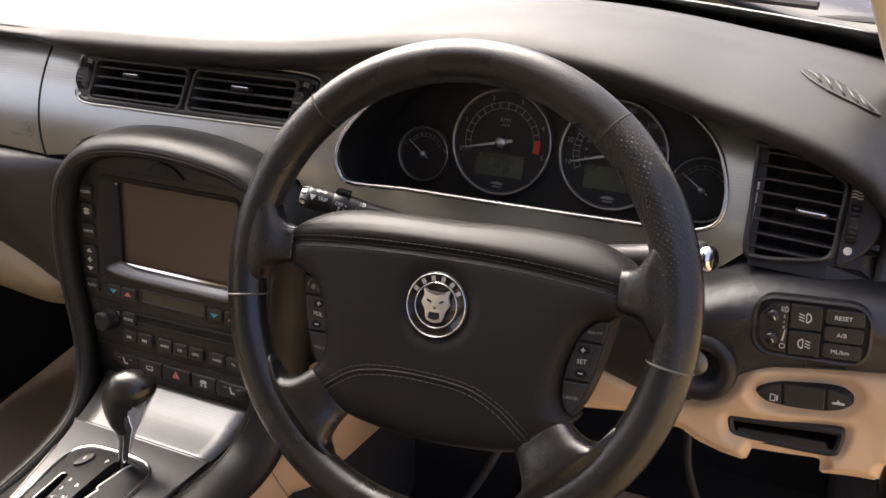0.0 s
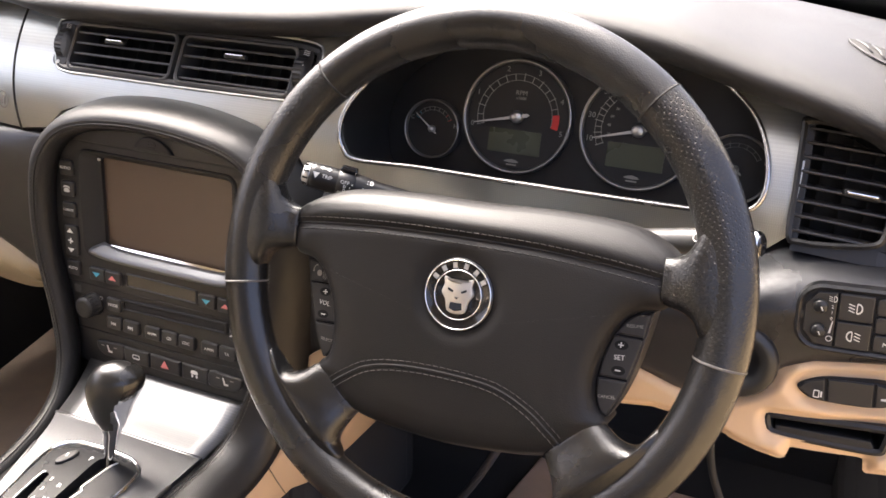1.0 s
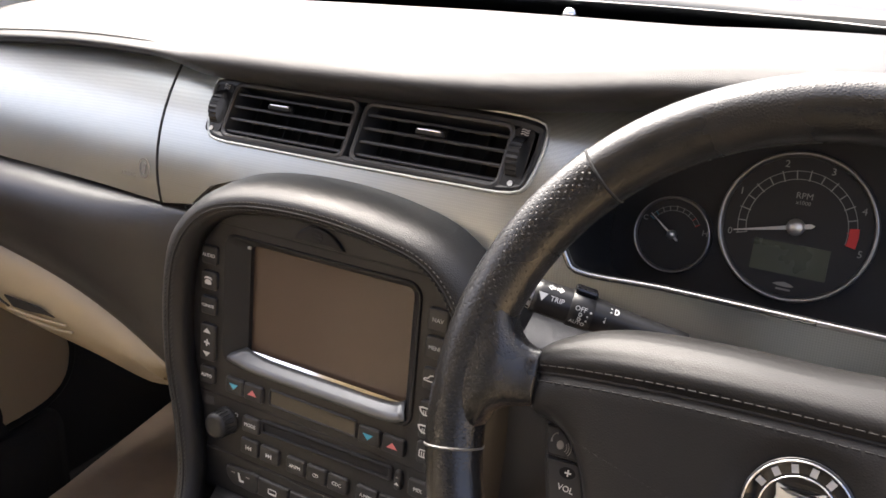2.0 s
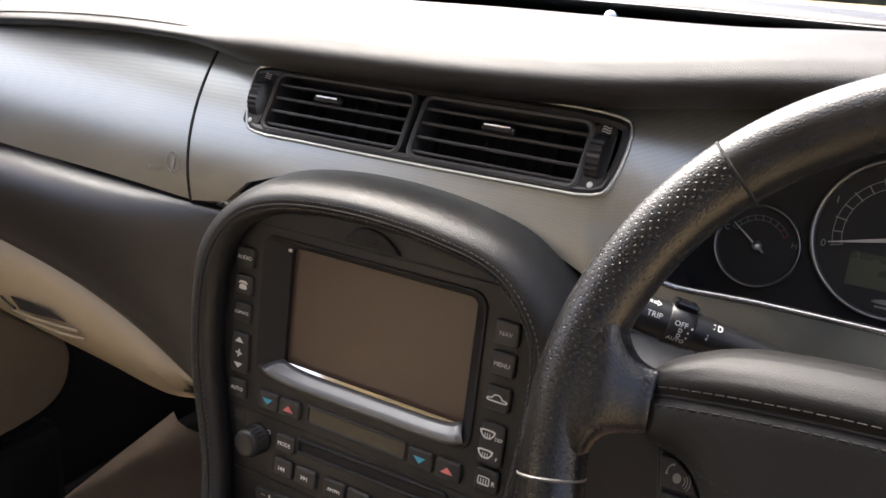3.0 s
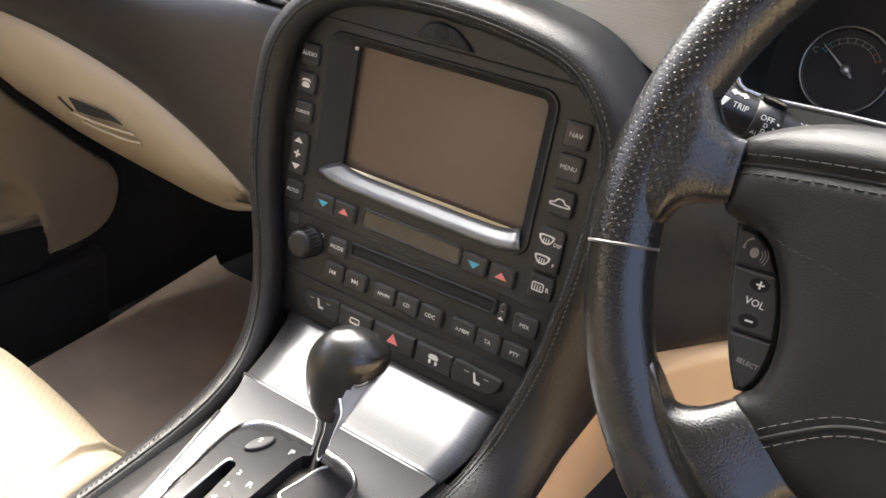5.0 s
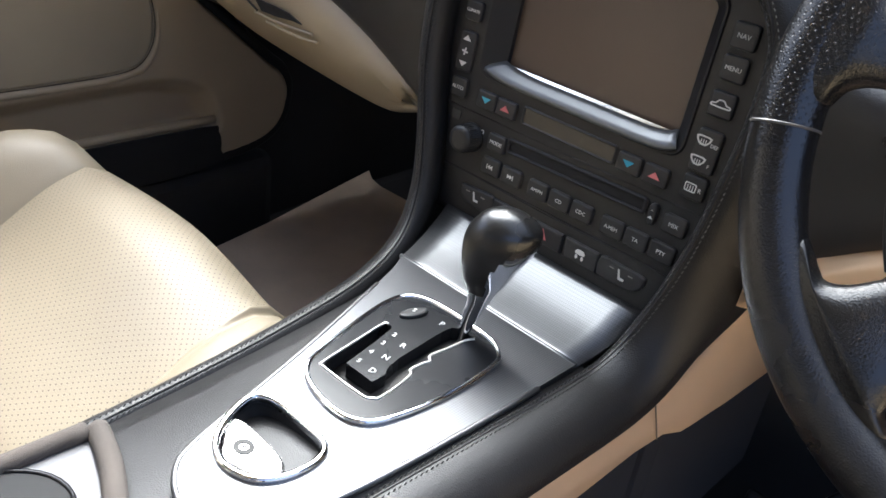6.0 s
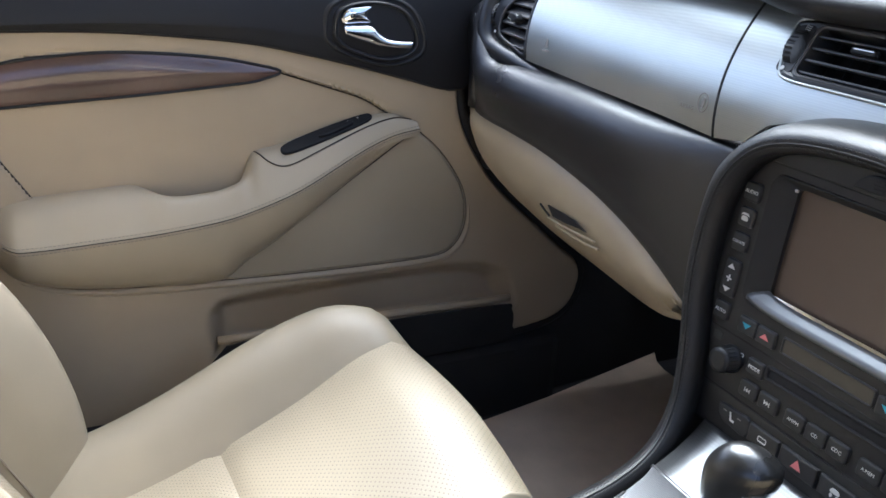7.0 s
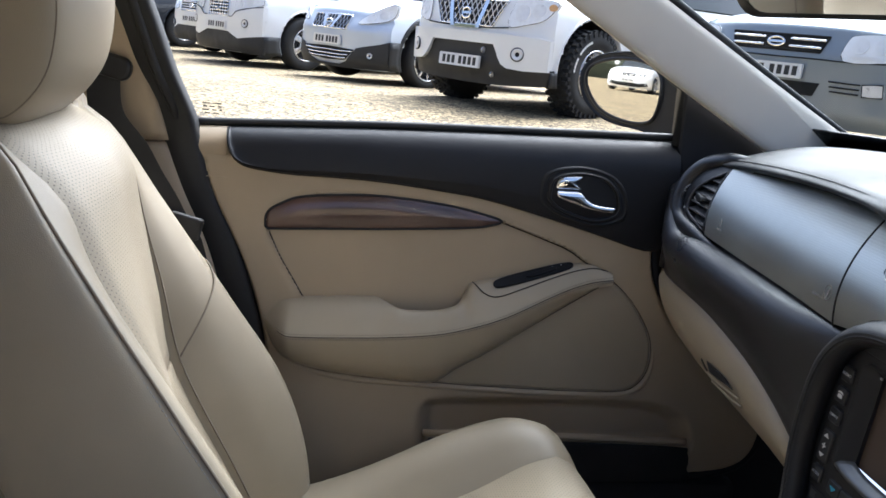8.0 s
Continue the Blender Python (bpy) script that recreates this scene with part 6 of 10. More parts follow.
# lower switch row
for x, w, kind in ((-0.0679, 0.0365, "seat"), (-0.0317, 0.0335, "shield"), (0.0062, 0.0390, "hazard"), (0.0447, 0.0325, "skid"), (0.0834, 0.0405, "seat")):
    z = 0.6108
    b = part("button", prism([(p.x, p.y) for p in ([Vector((w / 2, 0.0082)), Vector((-w / 2, 0.0082)), Vector((-w / 2, -0.0085)), Vector((w / 2, -0.0085))] if kind != "seat" else spline([(w / 2, 0.0082), (0.0, 0.0082), (-w / 2 + 0.003, 0.0078), (-w / 2, 0.0050), (-w / 2 + 0.0025, -0.0030), (-w / 2 + 0.010, -0.0082), (0.0, -0.0085), (w / 2, -0.0085)], 3, True) if x < 0 else spline([(-w / 2, 0.0082), (0.0, 0.0082), (w / 2 - 0.003, 0.0078), (w / 2, 0.0050), (w / 2 - 0.0025, -0.0030), (w / 2 - 0.010, -0.0082), (0.0, -0.0085), (-w / 2, -0.0085)], 3, True))], 0.0046, on_panel(x, z), 0.0016), button_black, panel)
    if kind == "hazard":
        part("hazard_symbol", prism([(-0.0052, -0.0034), (0.0052, -0.0034), (0, 0.0052)], 0.0003, on_panel(x, z + 0.0002, 0.0047)), pink_print, b)
    elif kind == "seat":
        part("seat_symbol", prism(spline([(-0.0035, 0.005), (-0.0020, 0.005), (0.0, -0.001), (0.0035, -0.001), (0.0035, -0.003), (-0.0015, -0.003)], 1, True), 0.0003, on_panel(x, z, 0.0047)), white_print, b)
        for dx in (-0.0090, 0.0080):
            part("seat_symbol", box(0.0042, 0.0009, 0.0003, on_panel(x + dx, z + 0.0035, 0.0048)), thread_grey, b)
    elif kind == "shield":
        part("car_symbol", ring(rrect(0.0095, 0.0052, 0.0014, 3), rrect(0.008, 0.0038, 0.001, 3), 0.0003, on_panel(x, z, 0.0047)), white_print, b)
        part("car_symbol", box(0.0085, 0.0009, 0.0003, on_panel(x, z - 0.0018, 0.0048)), white_print, b)
    else:
        part("skid_symbol", prism(spline([(-0.0042, 0.0), (-0.003, 0.0036), (0.003, 0.0036), (0.0042, 0.0)], 2, True), 0.0003, on_panel(x, z, 0.0047)), white_print, b)
        for dx in (-0.0028, 0.0028):
            part("skid_symbol", prism(spline([(dx - 0.0007, -0.001), (dx + 0.0007, -0.001), (dx + 0.0014, -0.003), (dx, -0.0045), (dx - 0.0010, -0.003)], 2, True), 0.0003, on_panel(x, z, 0.0047)), white_print, b)

# brushed metal slope between panel and shifter
slope_weave = woven("silver_woven_slope", (0.150, 0.152, 0.156), 0.0013, 0.36, 0.92, 0.74, (0, 0, 45))
slope = []
for f in (k / 12 for k in range(13)):
    y = 0.668 - 0.068 * f
    z = 0.594 - 0.0245 * f - 0.0050 * math.sin(math.pi * f) * (1 - 0.3 * f)
    slope.append([Vector((0.008 - 0.105 + 0.016 * f + (0.210 - 0.026 * f) * s, y, z)) for s in (k / 8 for k in range(9))])
part("metal_slope", shell(loft(slope), 0.004), slope_weave, console, "satin silver woven metal tray", smooth=True)
part("tray_lip", tube([Vector((0.008 - 0.089 + 0.184 * s, 0.5995, 0.5705)) for s in (k / 8 for k in range(9))], 0.0022, 8), silver_plain, console, smooth=True)
part("tray_ridge", box(0.060, 0.0040, 0.003, move(-0.005, 0.6125, 0.5695), 0.0014), silver_plain, console)

# shifter plate
deck_weave = woven("dark_silver_woven_plate", (0.155, 0.158, 0.165), 0.0013, 0.34, 0.85, 0.74, (0, 0, 45))
gate_black = mat("graphite_gate_plastic", (0.012, 0.0125, 0.014), 0.26, spec=0.22, vary=0.06, grain=0.03, scale=1500)
DZ = 0.572
PLATE = spline([(-0.078, 0.597), (-0.066, 0.575), (-0.048, 0.525), (-0.026, 0.463), (-0.004, 0.394), (0.012, 0.345), (0.024, 0.328), (0.045, 0.318), (0.070, 0.320), (0.088, 0.335), (0.096, 0.385), (0.100, 0.43), (0.103, 0.505), (0.104, 0.597)], 4)
GATE = spline([(-0.0029, 0.4403), (-0.0115, 0.4534), (-0.0205, 0.4857), (-0.0285, 0.5179), (-0.0318, 0.5420), (-0.0285, 0.5570), (-0.0150, 0.5660), (0.0080, 0.5690), (0.0300, 0.5690), (0.0507, 0.5669), (0.0640, 0.5595), (0.0700, 0.5490), (0.0735, 0.5200), (0.0725, 0.483), (0.066, 0.447), (0.055, 0.4325), (0.036, 0.4285), (0.012, 0.4320)], 4, True)
CUP = spline([(-0.0015, 0.3949), (0.0040, 0.4030), (0.0180, 0.4068), (0.036, 0.4072), (0.0535, 0.4066), (0.0640, 0.4020), (0.0685, 0.3900), (0.0670, 0.3720), (0.0580, 0.3570), (0.0420, 0.3505), (0.0280, 0.3520), (0.0150, 0.3610), (0.0045, 0.3770)], 4, True)


def deck_sheet(outline, holes, z, thick):
    bm = sheet([(p[0], p[1]) for p in outline], [[(p[0], p[1]) for p in h] for h in holes], lambda x, y: 0, 0.0001)
    bm.free()
    bm = bmesh.new()
    edges = []
    for o in [outline] + holes:
        vs = [bm.verts.new((p[0], p[1], z)) for p in o]
        edges += [bm.edges.new((vs[i - 1], vs[i])) for i in range(len(vs))]
    bmesh.ops.triangle_fill(bm, use_beauty=True, use_dissolve=False, edges=edges)
    ext = bmesh.ops.extrude_face_region(bm, geom=bm.faces[:])
    bmesh.ops.translate(bm, vec=(0, 0, -thick), verts=[g for g in ext["geom"] if isinstance(g, bmesh.types.BMVert)])
    return bm


part("shifter_plate", deck_sheet([p.to_2d() for p in PLATE], [[p.to_2d() for p in scaled([q.to_2d() for q in GATE], 0.002)], [p.to_2d() for p in scaled([q.to_2d() for q in CUP], 0.001)]], DZ + 0.001, 0.006), deck_weave, console, "silver woven-pattern shifter plate")
part("plate_edge", tube([Vector((p.x, p.y, DZ - 0.0005)) for p in PLATE[6:-2]], 0.0022, 8), silver_plain, console, smooth=True)
# leather flat round the plate
flat_rows = []
for y, xl, xr in ((0.20, -0.062, 0.10), (0.26, -0.062, 0.10), (0.32, -0.063, 0.100), (0.40, -0.065, 0.103), (0.48, -0.070, 0.106), (0.56, -0.079, 0.108), (0.605, -0.090, 0.112)):
    flat_rows.append([Vector((xl + (xr - xl) * s, y, (0.543 + 0.012 * ease(0.2, 0.6, y)) * (1 - s) ** 2 + DZ * (1 - (1 - s) ** 2) - 0.0035)) for s in (k / 10 for k in range(11))])
part("console_top", shell(loft(flat_rows), 0.01), black_leather, console, "black leather console top", smooth=True)

shifter = thing("gear_selector", (0.03, 0.50, DZ), "automatic gear selector, chrome stem and black knob, in park", "gear lever")
gz = move(0, 0, DZ)
gate2 = [p.to_2d() for p in GATE]
part("gate_rim", ring(scaled(gate2, -0.0015), scaled(gate2, 0.0022), 0.0052, gz, base=-0.002, bev=0.0012), chrome, shifter, "chrome gate rim", smooth=True)
SLOT = [(-0.0107, 0.5150), (-0.0090, 0.5185), (-0.0055, 0.5192), (-0.0030, 0.5165), (0.0038, 0.4881), (0.0086, 0.4651), (0.0338, 0.4657), (0.0333, 0.4779), (0.0290, 0.4838), (0.0257, 0.4973), (0.0212, 0.5443), (0.0216, 0.5541), (0.0260, 0.5580), (0.0385, 0.5575), (0.0376, 0.5325), (0.0362, 0.5170), (0.0405, 0.5125), (0.0395, 0.5060), (0.0395, 0.4950), (0.0443, 0.4892), (0.0488, 0.4611), (0.0459, 0.4547), (0.0395, 0.4516), (0.0030, 0.4505), (-0.0013, 0.4540), (-0.0067, 0.4879)]
gate_plate = part("gate_plate", deck_sheet(scaled(gate2, 0.0018), [[Vector(p) for p in SLOT]], DZ + 0.0035, 0.012), gate_black, shifter, "graphite gate plate")
part("gate_bottom", prism(scaled(gate2, 0.003), 0.001, gz @ move(0, 0, -0.02)), dark_void, shifter)
part("gate_edge", tube([Vector((p[0], p[1], DZ + 0.0036)) for p in spline([(-0.0085, 0.5190), (-0.0110, 0.5150), (-0.0070, 0.4879), (-0.0016, 0.4540), (0.0030, 0.4502), (0.0395, 0.4513), (0.0462, 0.4547), (0.0490, 0.4611), (0.0447, 0.4892), (0.0398, 0.4950), (0.0398, 0.5060), (0.0410, 0.5125), (0.0366, 0.5170), (0.0380, 0.5325), (0.0390, 0.5500), (0.0417, 0.5570)], 4)], 0.0010, 6), pale_metal, shifter, "thin bright edge of the gate", smooth=True)
sb = part("sport_button", prism(oval(0.0235, 0.0100, 24), 0.0065, gz @ move(-0.0068, 0.5425) @ spin(72), 0.0016), button_black, shifter)
for ch, x, y in (("S", -0.0072, 0.5435), ("P", 0.0145, 0.5510), ("R", 0.0172, 0.5095), ("N", 0.0200, 0.4905), ("D", 0.0255, 0.4735), ("2", 0.0040, 0.5135), ("3", 0.0065, 0.5002), ("4", 0.0090, 0.4868), ("5", 0.0118, 0.4735)):
    write(ch, 0.0072 if ch in "PRND" else 0.0062, gz @ move(x, y, 0.0068 if ch == "S" else 0.0038) @ spin(14), white_print, sb if ch == "S" else gate_plate)
# knob and stem: one turned body, its plan drawn out towards the driver; rows of height, left, right, depth
KP, KU, KV = Vector((0.036, 0.558, 0.0)), Vector((0.8, 0.6, 0)), Vector((-0.6, 0.8, 0))
KNOB = [(0.562, -0.0088, -0.0018, 0.0034), (0.576, -0.0086, -0.0008, 0.0036), (0.596, -0.0071, 0.0062, 0.0056), (0.607, -0.0060, 0.0105, 0.0078), (0.6165, -0.0078, 0.0155, 0.0100), (0.625, -0.0118, 0.0205, 0.0130), (0.636, -0.0142, 0.0260, 0.0165), (0.647, -0.0152, 0.0320, 0.0195), (0.657, -0.0148, 0.0366, 0.0210), (0.664, -0.0128, 0.0380, 0.0205), (0.670, -0.0090, 0.0362, 0.0185), (0.676, -0.0036, 0.0285, 0.0130), (0.680, 0.0040, 0.0200, 0.0065), (0.6808, 0.0095, 0.0140, 0.0016)]
EDGE = [(0.612, 0.0046), (0.622, 0.0050), (0.636, 0.0068), (0.647, 0.0112), (0.6540, 0.0200), (0.6580, 0.0370)]


def knob_row(z):
    l, r, d = (table(z, [(q[0], q[k]) for q in KNOB]) for k in (1, 2, 3))
    return [KP + KU * ((l + r) / 2 + (r - l) / 2 * math.cos(a)) + KV * (d * math.sin(a)) + Vector((0, 0, z)) for a in (2 * math.pi * j / 56 for j in range(56))]


def knob_piece(keep):
    heights = [0.562 + 0.1188 * k / 60 for k in range(61)]
    bm = loft([knob_row(z) for z in heights], closed=True, cap=True)
    drop = []
    for f in bm.faces:
        c = f.calc_center_median()
        u = (c - KP).dot(KU)
        metal = c.z < 0.6160 or (c.z < 0.6580 and u > table(c.z, EDGE))
        if metal != keep:
            drop.append(f)
    bmesh.ops.delete(bm, geom=drop, context="FACES")
    return bm


part("stem", knob_piece(True), chrome, shifter, "chrome stem and underside inlay", smooth=True)
part("knob", knob_piece(False), mat("black_gloss_leather_knob", (0.008, 0.008, 0.008), 0.24, vary=0.2, grain=0.12, scale=700, kind="cells", coat=0.2), shifter, "glossy black pear-shaped knob", smooth=True)

# parking-brake pocket
pocket = part("brake_pocket", ring(scaled([p.to_2d() for p in CUP], -0.0022), scaled([p.to_2d() for p in CUP], 0.0022), 0.0048, gz, base=-0.002, bev=0.0012), chrome, console, "chrome-rimmed oval pocket", smooth=True)
cup2 = scaled([p.to_2d() for p in CUP], 0.0015)
part("pocket_wall", loft([[Vector((0.033 + (p.x - 0.033) * s, 0.387 + (p.y - 0.387) * s, z)) for p in cup2] for s, z in ((1.0, DZ + 0.003), (0.97, DZ - 0.012), (0.80, DZ - 0.024), (0.02, DZ - 0.026))], closed=True), dark_void, pocket, smooth=True)
part("brake_switch", prism(spline([(0.0060, 0.3765), (0.0095, 0.3810), (0.018, 0.3822), (0.0455, 0.3818), (0.058, 0.3780), (0.0615, 0.370), (0.054, 0.3600), (0.040, 0.3545), (0.027, 0.3560), (0.0145, 0.3650)], 3, True), 0.006, gz @ move(0, 0, -0.006), 0.002, seg=2), silver_trim, pocket, "chrome parking brake switch")
part("brake_symbol", ring(oval(0.0135, 0.0120, 24), oval(0.0066, 0.0060, 24), 0.0003, gz @ move(0.031, 0.3685, 0.0002)), thread_dim, pocket)
write("P", 0.0052, gz @ move(0.031, 0.3685, 0.0004), thread_dim, pocket)
# cup holder with worn edging behind
holder = thing("cup_holder", (-0.01, 0.20, 0.56), "black cup holder tray with worn brown edging", "cup holder")
tilted = move(0, 0, 0.555) @ spin(-8.3, "Y")
part("tray", prism([(-0.060, 0.10), (0.10, 0.10), (0.10, 0.262), (0.035, 0.287), (-0.050, 0.314)], 0.006, tilted, 0.002), mat("grey_satin_tray", (0.12, 0.12, 0.125), 0.40, vary=0.08), holder, "grey satin tray")
# Flat disc on the tray; near-black paints the shade of a deep well.
part("cup_well", lathe([(0.044, 0.0), (0.0440, 0.0012)], tilted @ move(-0.010, 0.238, 0.0062), 32), dark_void, holder)
part("well_rim", tube([tilted @ Vector((-0.010 + 0.044 * math.cos(a), 0.238 + 0.044 * math.sin(a), 0.0075)) for a in (2 * math.pi * j / 36 for j in range(36))], 0.0016, 6, closed=True), black_gloss, holder, smooth=True)
part("edging", tube(spline([(-0.060, 0.12, 0.553), (-0.055, 0.22, 0.555), (-0.050, 0.312, 0.557)], 6), 0.0065, 8), suede, holder, "worn brown edging", smooth=True)
part("edging", tube(spline([(-0.048, 0.318, 0.557), (-0.01, 0.307, 0.563), (0.035, 0.288, 0.570), (0.10, 0.262, 0.578)], 6), 0.0070, 8), suede, holder, "worn brown edging", smooth=True)

# ---- steering wheel ----
wheel = thing("steering_wheel", (0.381, 0.569, 0.829), "black leather steering wheel with perforated grips and round badge", "steering wheel")
WM = frame_at((0.379, 0.569, 0.8315), (1, 0.02, 0), (0, -math.cos(radians(20)), math.sin(radians(20)))) @ spin(2.2)      # turned a little to the left
RIM_R, RIM_T = 0.1765, 0.0155


def rim_piece(a0, a1, n, r=RIM_T, bm=None):
    rows = []
    for i in range(n + 1):
        a = radians(a0 + (a1 - a0) * i / n)
        row = []
        for j in range(20):
            t = 2 * math.pi * j / 20
            rr = RIM_R + r * 1.06 * math.cos(t)
            row.append(WM @ Vector((rr * math.cos(a), rr * math.sin(a), r * 0.95 * math.sin(t))))
        rows.append(row)
    return loft(rows, bm, closed=True)


SEAM_U, SEAM_L = 48.5, -8.0        # degrees above and below the wheel's horizontal
part("rim_top", rim_piece(SEAM_U, 180 - SEAM_U, 40), wheel_leather, wheel, "smooth black leather rim", smooth=True)
part("rim_bottom", rim_piece(180 - SEAM_L, 360 + SEAM_L, 60), wheel_leather, wheel, "smooth black leather rim", smooth=True)
for a0, a1 in ((SEAM_L, SEAM_U), (180 - SEAM_U, 180 - SEAM_L)):
    part("grip", rim_piece(a0, a1, 22, RIM_T * 1.02), wheel_perforated, wheel, "perforated black leather grip", smooth=True)
for a in (SEAM_U, 180 - SEAM_U, SEAM_L, 180 - SEAM_L):
    ca, sa = math.cos(radians(a)), math.sin(radians(a))
    part("seam", tube([WM @ Vector(((RIM_R + RIM_T * 1.05 * math.cos(t)) * ca, (RIM_R + RIM_T * 1.05 * math.cos(t)) * sa, RIM_T * 0.97 * math.sin(t))) for t in (2 * math.pi * j / 20 for j in range(20))], 0.0009, 5, closed=True), dark_void if a in (SEAM_U, 180 - SEAM_U) else seam_worn, wheel)
inner = [WM @ Vector(((RIM_R - RIM_T * 0.98) * math.cos(a), (RIM_R - RIM_T * 0.98) * math.sin(a), -0.004)) for a in (2 * math.pi * j / 240 for j in range(241))]
tagged(part("stitching", stitches(inner, 0.0032, 0.0013, 0.0010, 0.0002, lambda c: (WM.translation - c).normalized()), thread_black, wheel, "charcoal baseball stitching"), kind="stuff")


def web(s, pairs, depths, heights, material, label):
    """A leather-covered spoke: a web between an upper and a lower edge, from the pad out into the rim."""
    k = len(pairs) - 1
    tops = [p.to_2d() for p in spline([Vector((s * a[0], a[1])) for a, b in pairs], 6)]
    lows = [p.to_2d() for p in spline([Vector((s * b[0], b[1])) for a, b in pairs], 6)]
    rows = []
    for i, (p, q) in enumerate(zip(tops, lows)):
        f = i / (len(tops) - 1) * k
        d = table(f, list(enumerate(depths)))
        z = table(f, list(enumerate(heights)))
        c, e = (p + q) / 2, (p - q) / 2
        arc = ease(k * 0.35, k * 0.85, f)
        turn = math.atan2(p.x * q.y - p.y * q.x, p.dot(q))
        row = []
        for j in range(24):
            t = 2 * math.pi * j / 24
            u = math.copysign(abs(math.cos(t)) ** 0.6, math.cos(t))
            v = math.copysign(abs(math.sin(t)) ** 0.75, math.sin(t))
            g = (1 - u) / 2
            a = math.atan2(p.y, p.x) + turn * g
            rr = p.length + (q.length - p.length) * g
            w = (c + e * u).lerp(Vector((rr * math.cos(a), rr * math.sin(a))), arc)
            row.append(WM @ Vector((w.x, w.y, z + d / 2 * v)))
        rows.append(row)
    return part("spoke", loft(rows, closed=True, cap=True), material, wheel, label, smooth=True)


for s in (-1, 1):
    web(s, [((0.134, 0.0365), (0.134, 0.0070)), ((0.1405, 0.0375), (0.1405, 0.0050)), ((0.1470, 0.0420), (0.1490, 0.0030)), ((0.1520, 0.0510), (0.1560, -0.0020)), ((0.1570, 0.0650), (0.1620, -0.0130)), ((0.1690, 0.0690), (0.1740, -0.0180))],
        [0.020, 0.022, 0.0255, 0.0280, 0.0285, 0.0250], [-0.006, -0.0045, -0.002, 0.0, 0.0, 0.0], wheel_perforated, "perforated upper spoke")
    web(s, [((0.1040, -0.0740), (0.0700, -0.1060)), ((0.1090, -0.0775), (0.0745, -0.1115)), ((0.1210, -0.0850), (0.0800, -0.1215)), ((0.1330, -0.0850), (0.0820, -0.1320)), ((0.1450, -0.0700), (0.0760, -0.1425)), ((0.1560, -0.0730), (0.0840, -0.1510))],
        [0.022, 0.024, 0.027, 0.0275, 0.0215, 0.0120], [-0.008, -0.006, -0.002, 0.0, 0.0, 0.0], wheel_leather, "smooth lower spoke")

# airbag pad: an outline drawn in towards a domed crown, notched for the thumb switches
PADH = [(0.0, 0.0565), (0.045, 0.0575), (0.085, 0.0562), (0.108, 0.0530), (0.126, 0.0460), (0.137, 0.0385), (0.1415, 0.0300), (0.1410, 0.0180), (0.1390, 0.0070), (0.1340, 0.0020), (0.1245, 0.0005), (0.1150, -0.0045), (0.1075, -0.0150), (0.1020, -0.0280), (0.0985, -0.0430), (0.0980, -0.0570), (0.1015, -0.0690), (0.1075, -0.0745), (0.1085, -0.0785), (0.1020, -0.0865), (0.0900, -0.0970), (0.0740, -0.1065), (0.0500, -0.1115)]
PAD = spline([(x + 0.001, y) for x, y in PADH] + [(0.001, -0.1150)] + [(0.001 - x, y) for x, y in PADH[:0:-1]], 4, True)
PAD = [p.to_2d() for p in PAD]
BROW = [(-0.150, 0.0270), (-0.139, 0.0275), (-0.120, 0.0300), (-0.09, 0.0325), (-0.05, 0.0342), (0.0, 0.0345), (0.05, 0.0335), (0.09, 0.0305), (0.120, 0.0270), (0.139, 0.0240), (0.150, 0.0235)]
cen = Vector((0, -0.030))


def pad_relief(x, y):
    """The crown falls back above the brow seam, which lies in a soft groove; a shallow dish round the badge."""
    yb = table(x, BROW)
    over = y - yb + 0.003
    groove = -0.0030 * math.exp(-(over / 0.0035) ** 2)
    puff = 0.0022 * math.exp(-((over - 0.011) / 0.008) ** 2)
    r = math.hypot(x - 0.0015, y + 0.0075)
    dish = -0.0030 * (1 - ease(0.024, 0.036, r))
    return groove + puff + dish - 0.017 * ease(0.002, 0.034, over) ** 1.5


CROWN = [(0.0, -0.0130), (0.0015, -0.0080), (0.004, -0.0045), (0.008, -0.0022), (0.014, -0.0008), (0.022, 0.0)]


def crown(xs, ys):
    """Heights of the pad: a broad dome whose borders roll off."""
    xs, ys = np.array([xs]), np.array([ys])
    e = np.clip(inside_dist(PAD, xs, ys), 0.0, 0.022)
    low = np.interp(e, [q[0] for q in CROWN], [q[1] for q in CROWN])
    return (low + 0.0107 - 0.0050 * (xs / 0.125) ** 2 - 0.0035 * ((ys + 0.02) / 0.085) ** 2)[0]


pad_rows = [[WM @ Vector((p.x, p.y, -0.040)) for p in PAD]]
for s in [1 - 0.0075 * k for k in range(0, 9)] + [0.93 - 0.024 * k for k in range(1, 38)]:
    at = [cen + (p - cen) * s for p in PAD]
    high = crown([p.x for p in at], [p.y for p in at])
    pad_rows.append([WM @ Vector((p.x, p.y, h + pad_relief(p.x, p.y))) for p, h in zip(at, high)])
pad_bm = loft(pad_rows, closed=True)
pad_bm.verts.ensure_lookup_table()
pad_bm.faces.new([v for v in pad_bm.verts[-len(PAD):]])
pad = part("airbag_pad", pad_bm, pad_leather, wheel, "black leather airbag pad with a stitched brow", smooth=True)


def pad_line(pts, lift):
    at = spline([Vector((a, b)) for a, b in pts], 10)
    high = crown([p.x for p in at], [p.y for p in at])
    return [WM @ Vector((p.x, p.y, h + pad_relief(p.x, p.y) + lift)) for p, h in zip(at, high)]


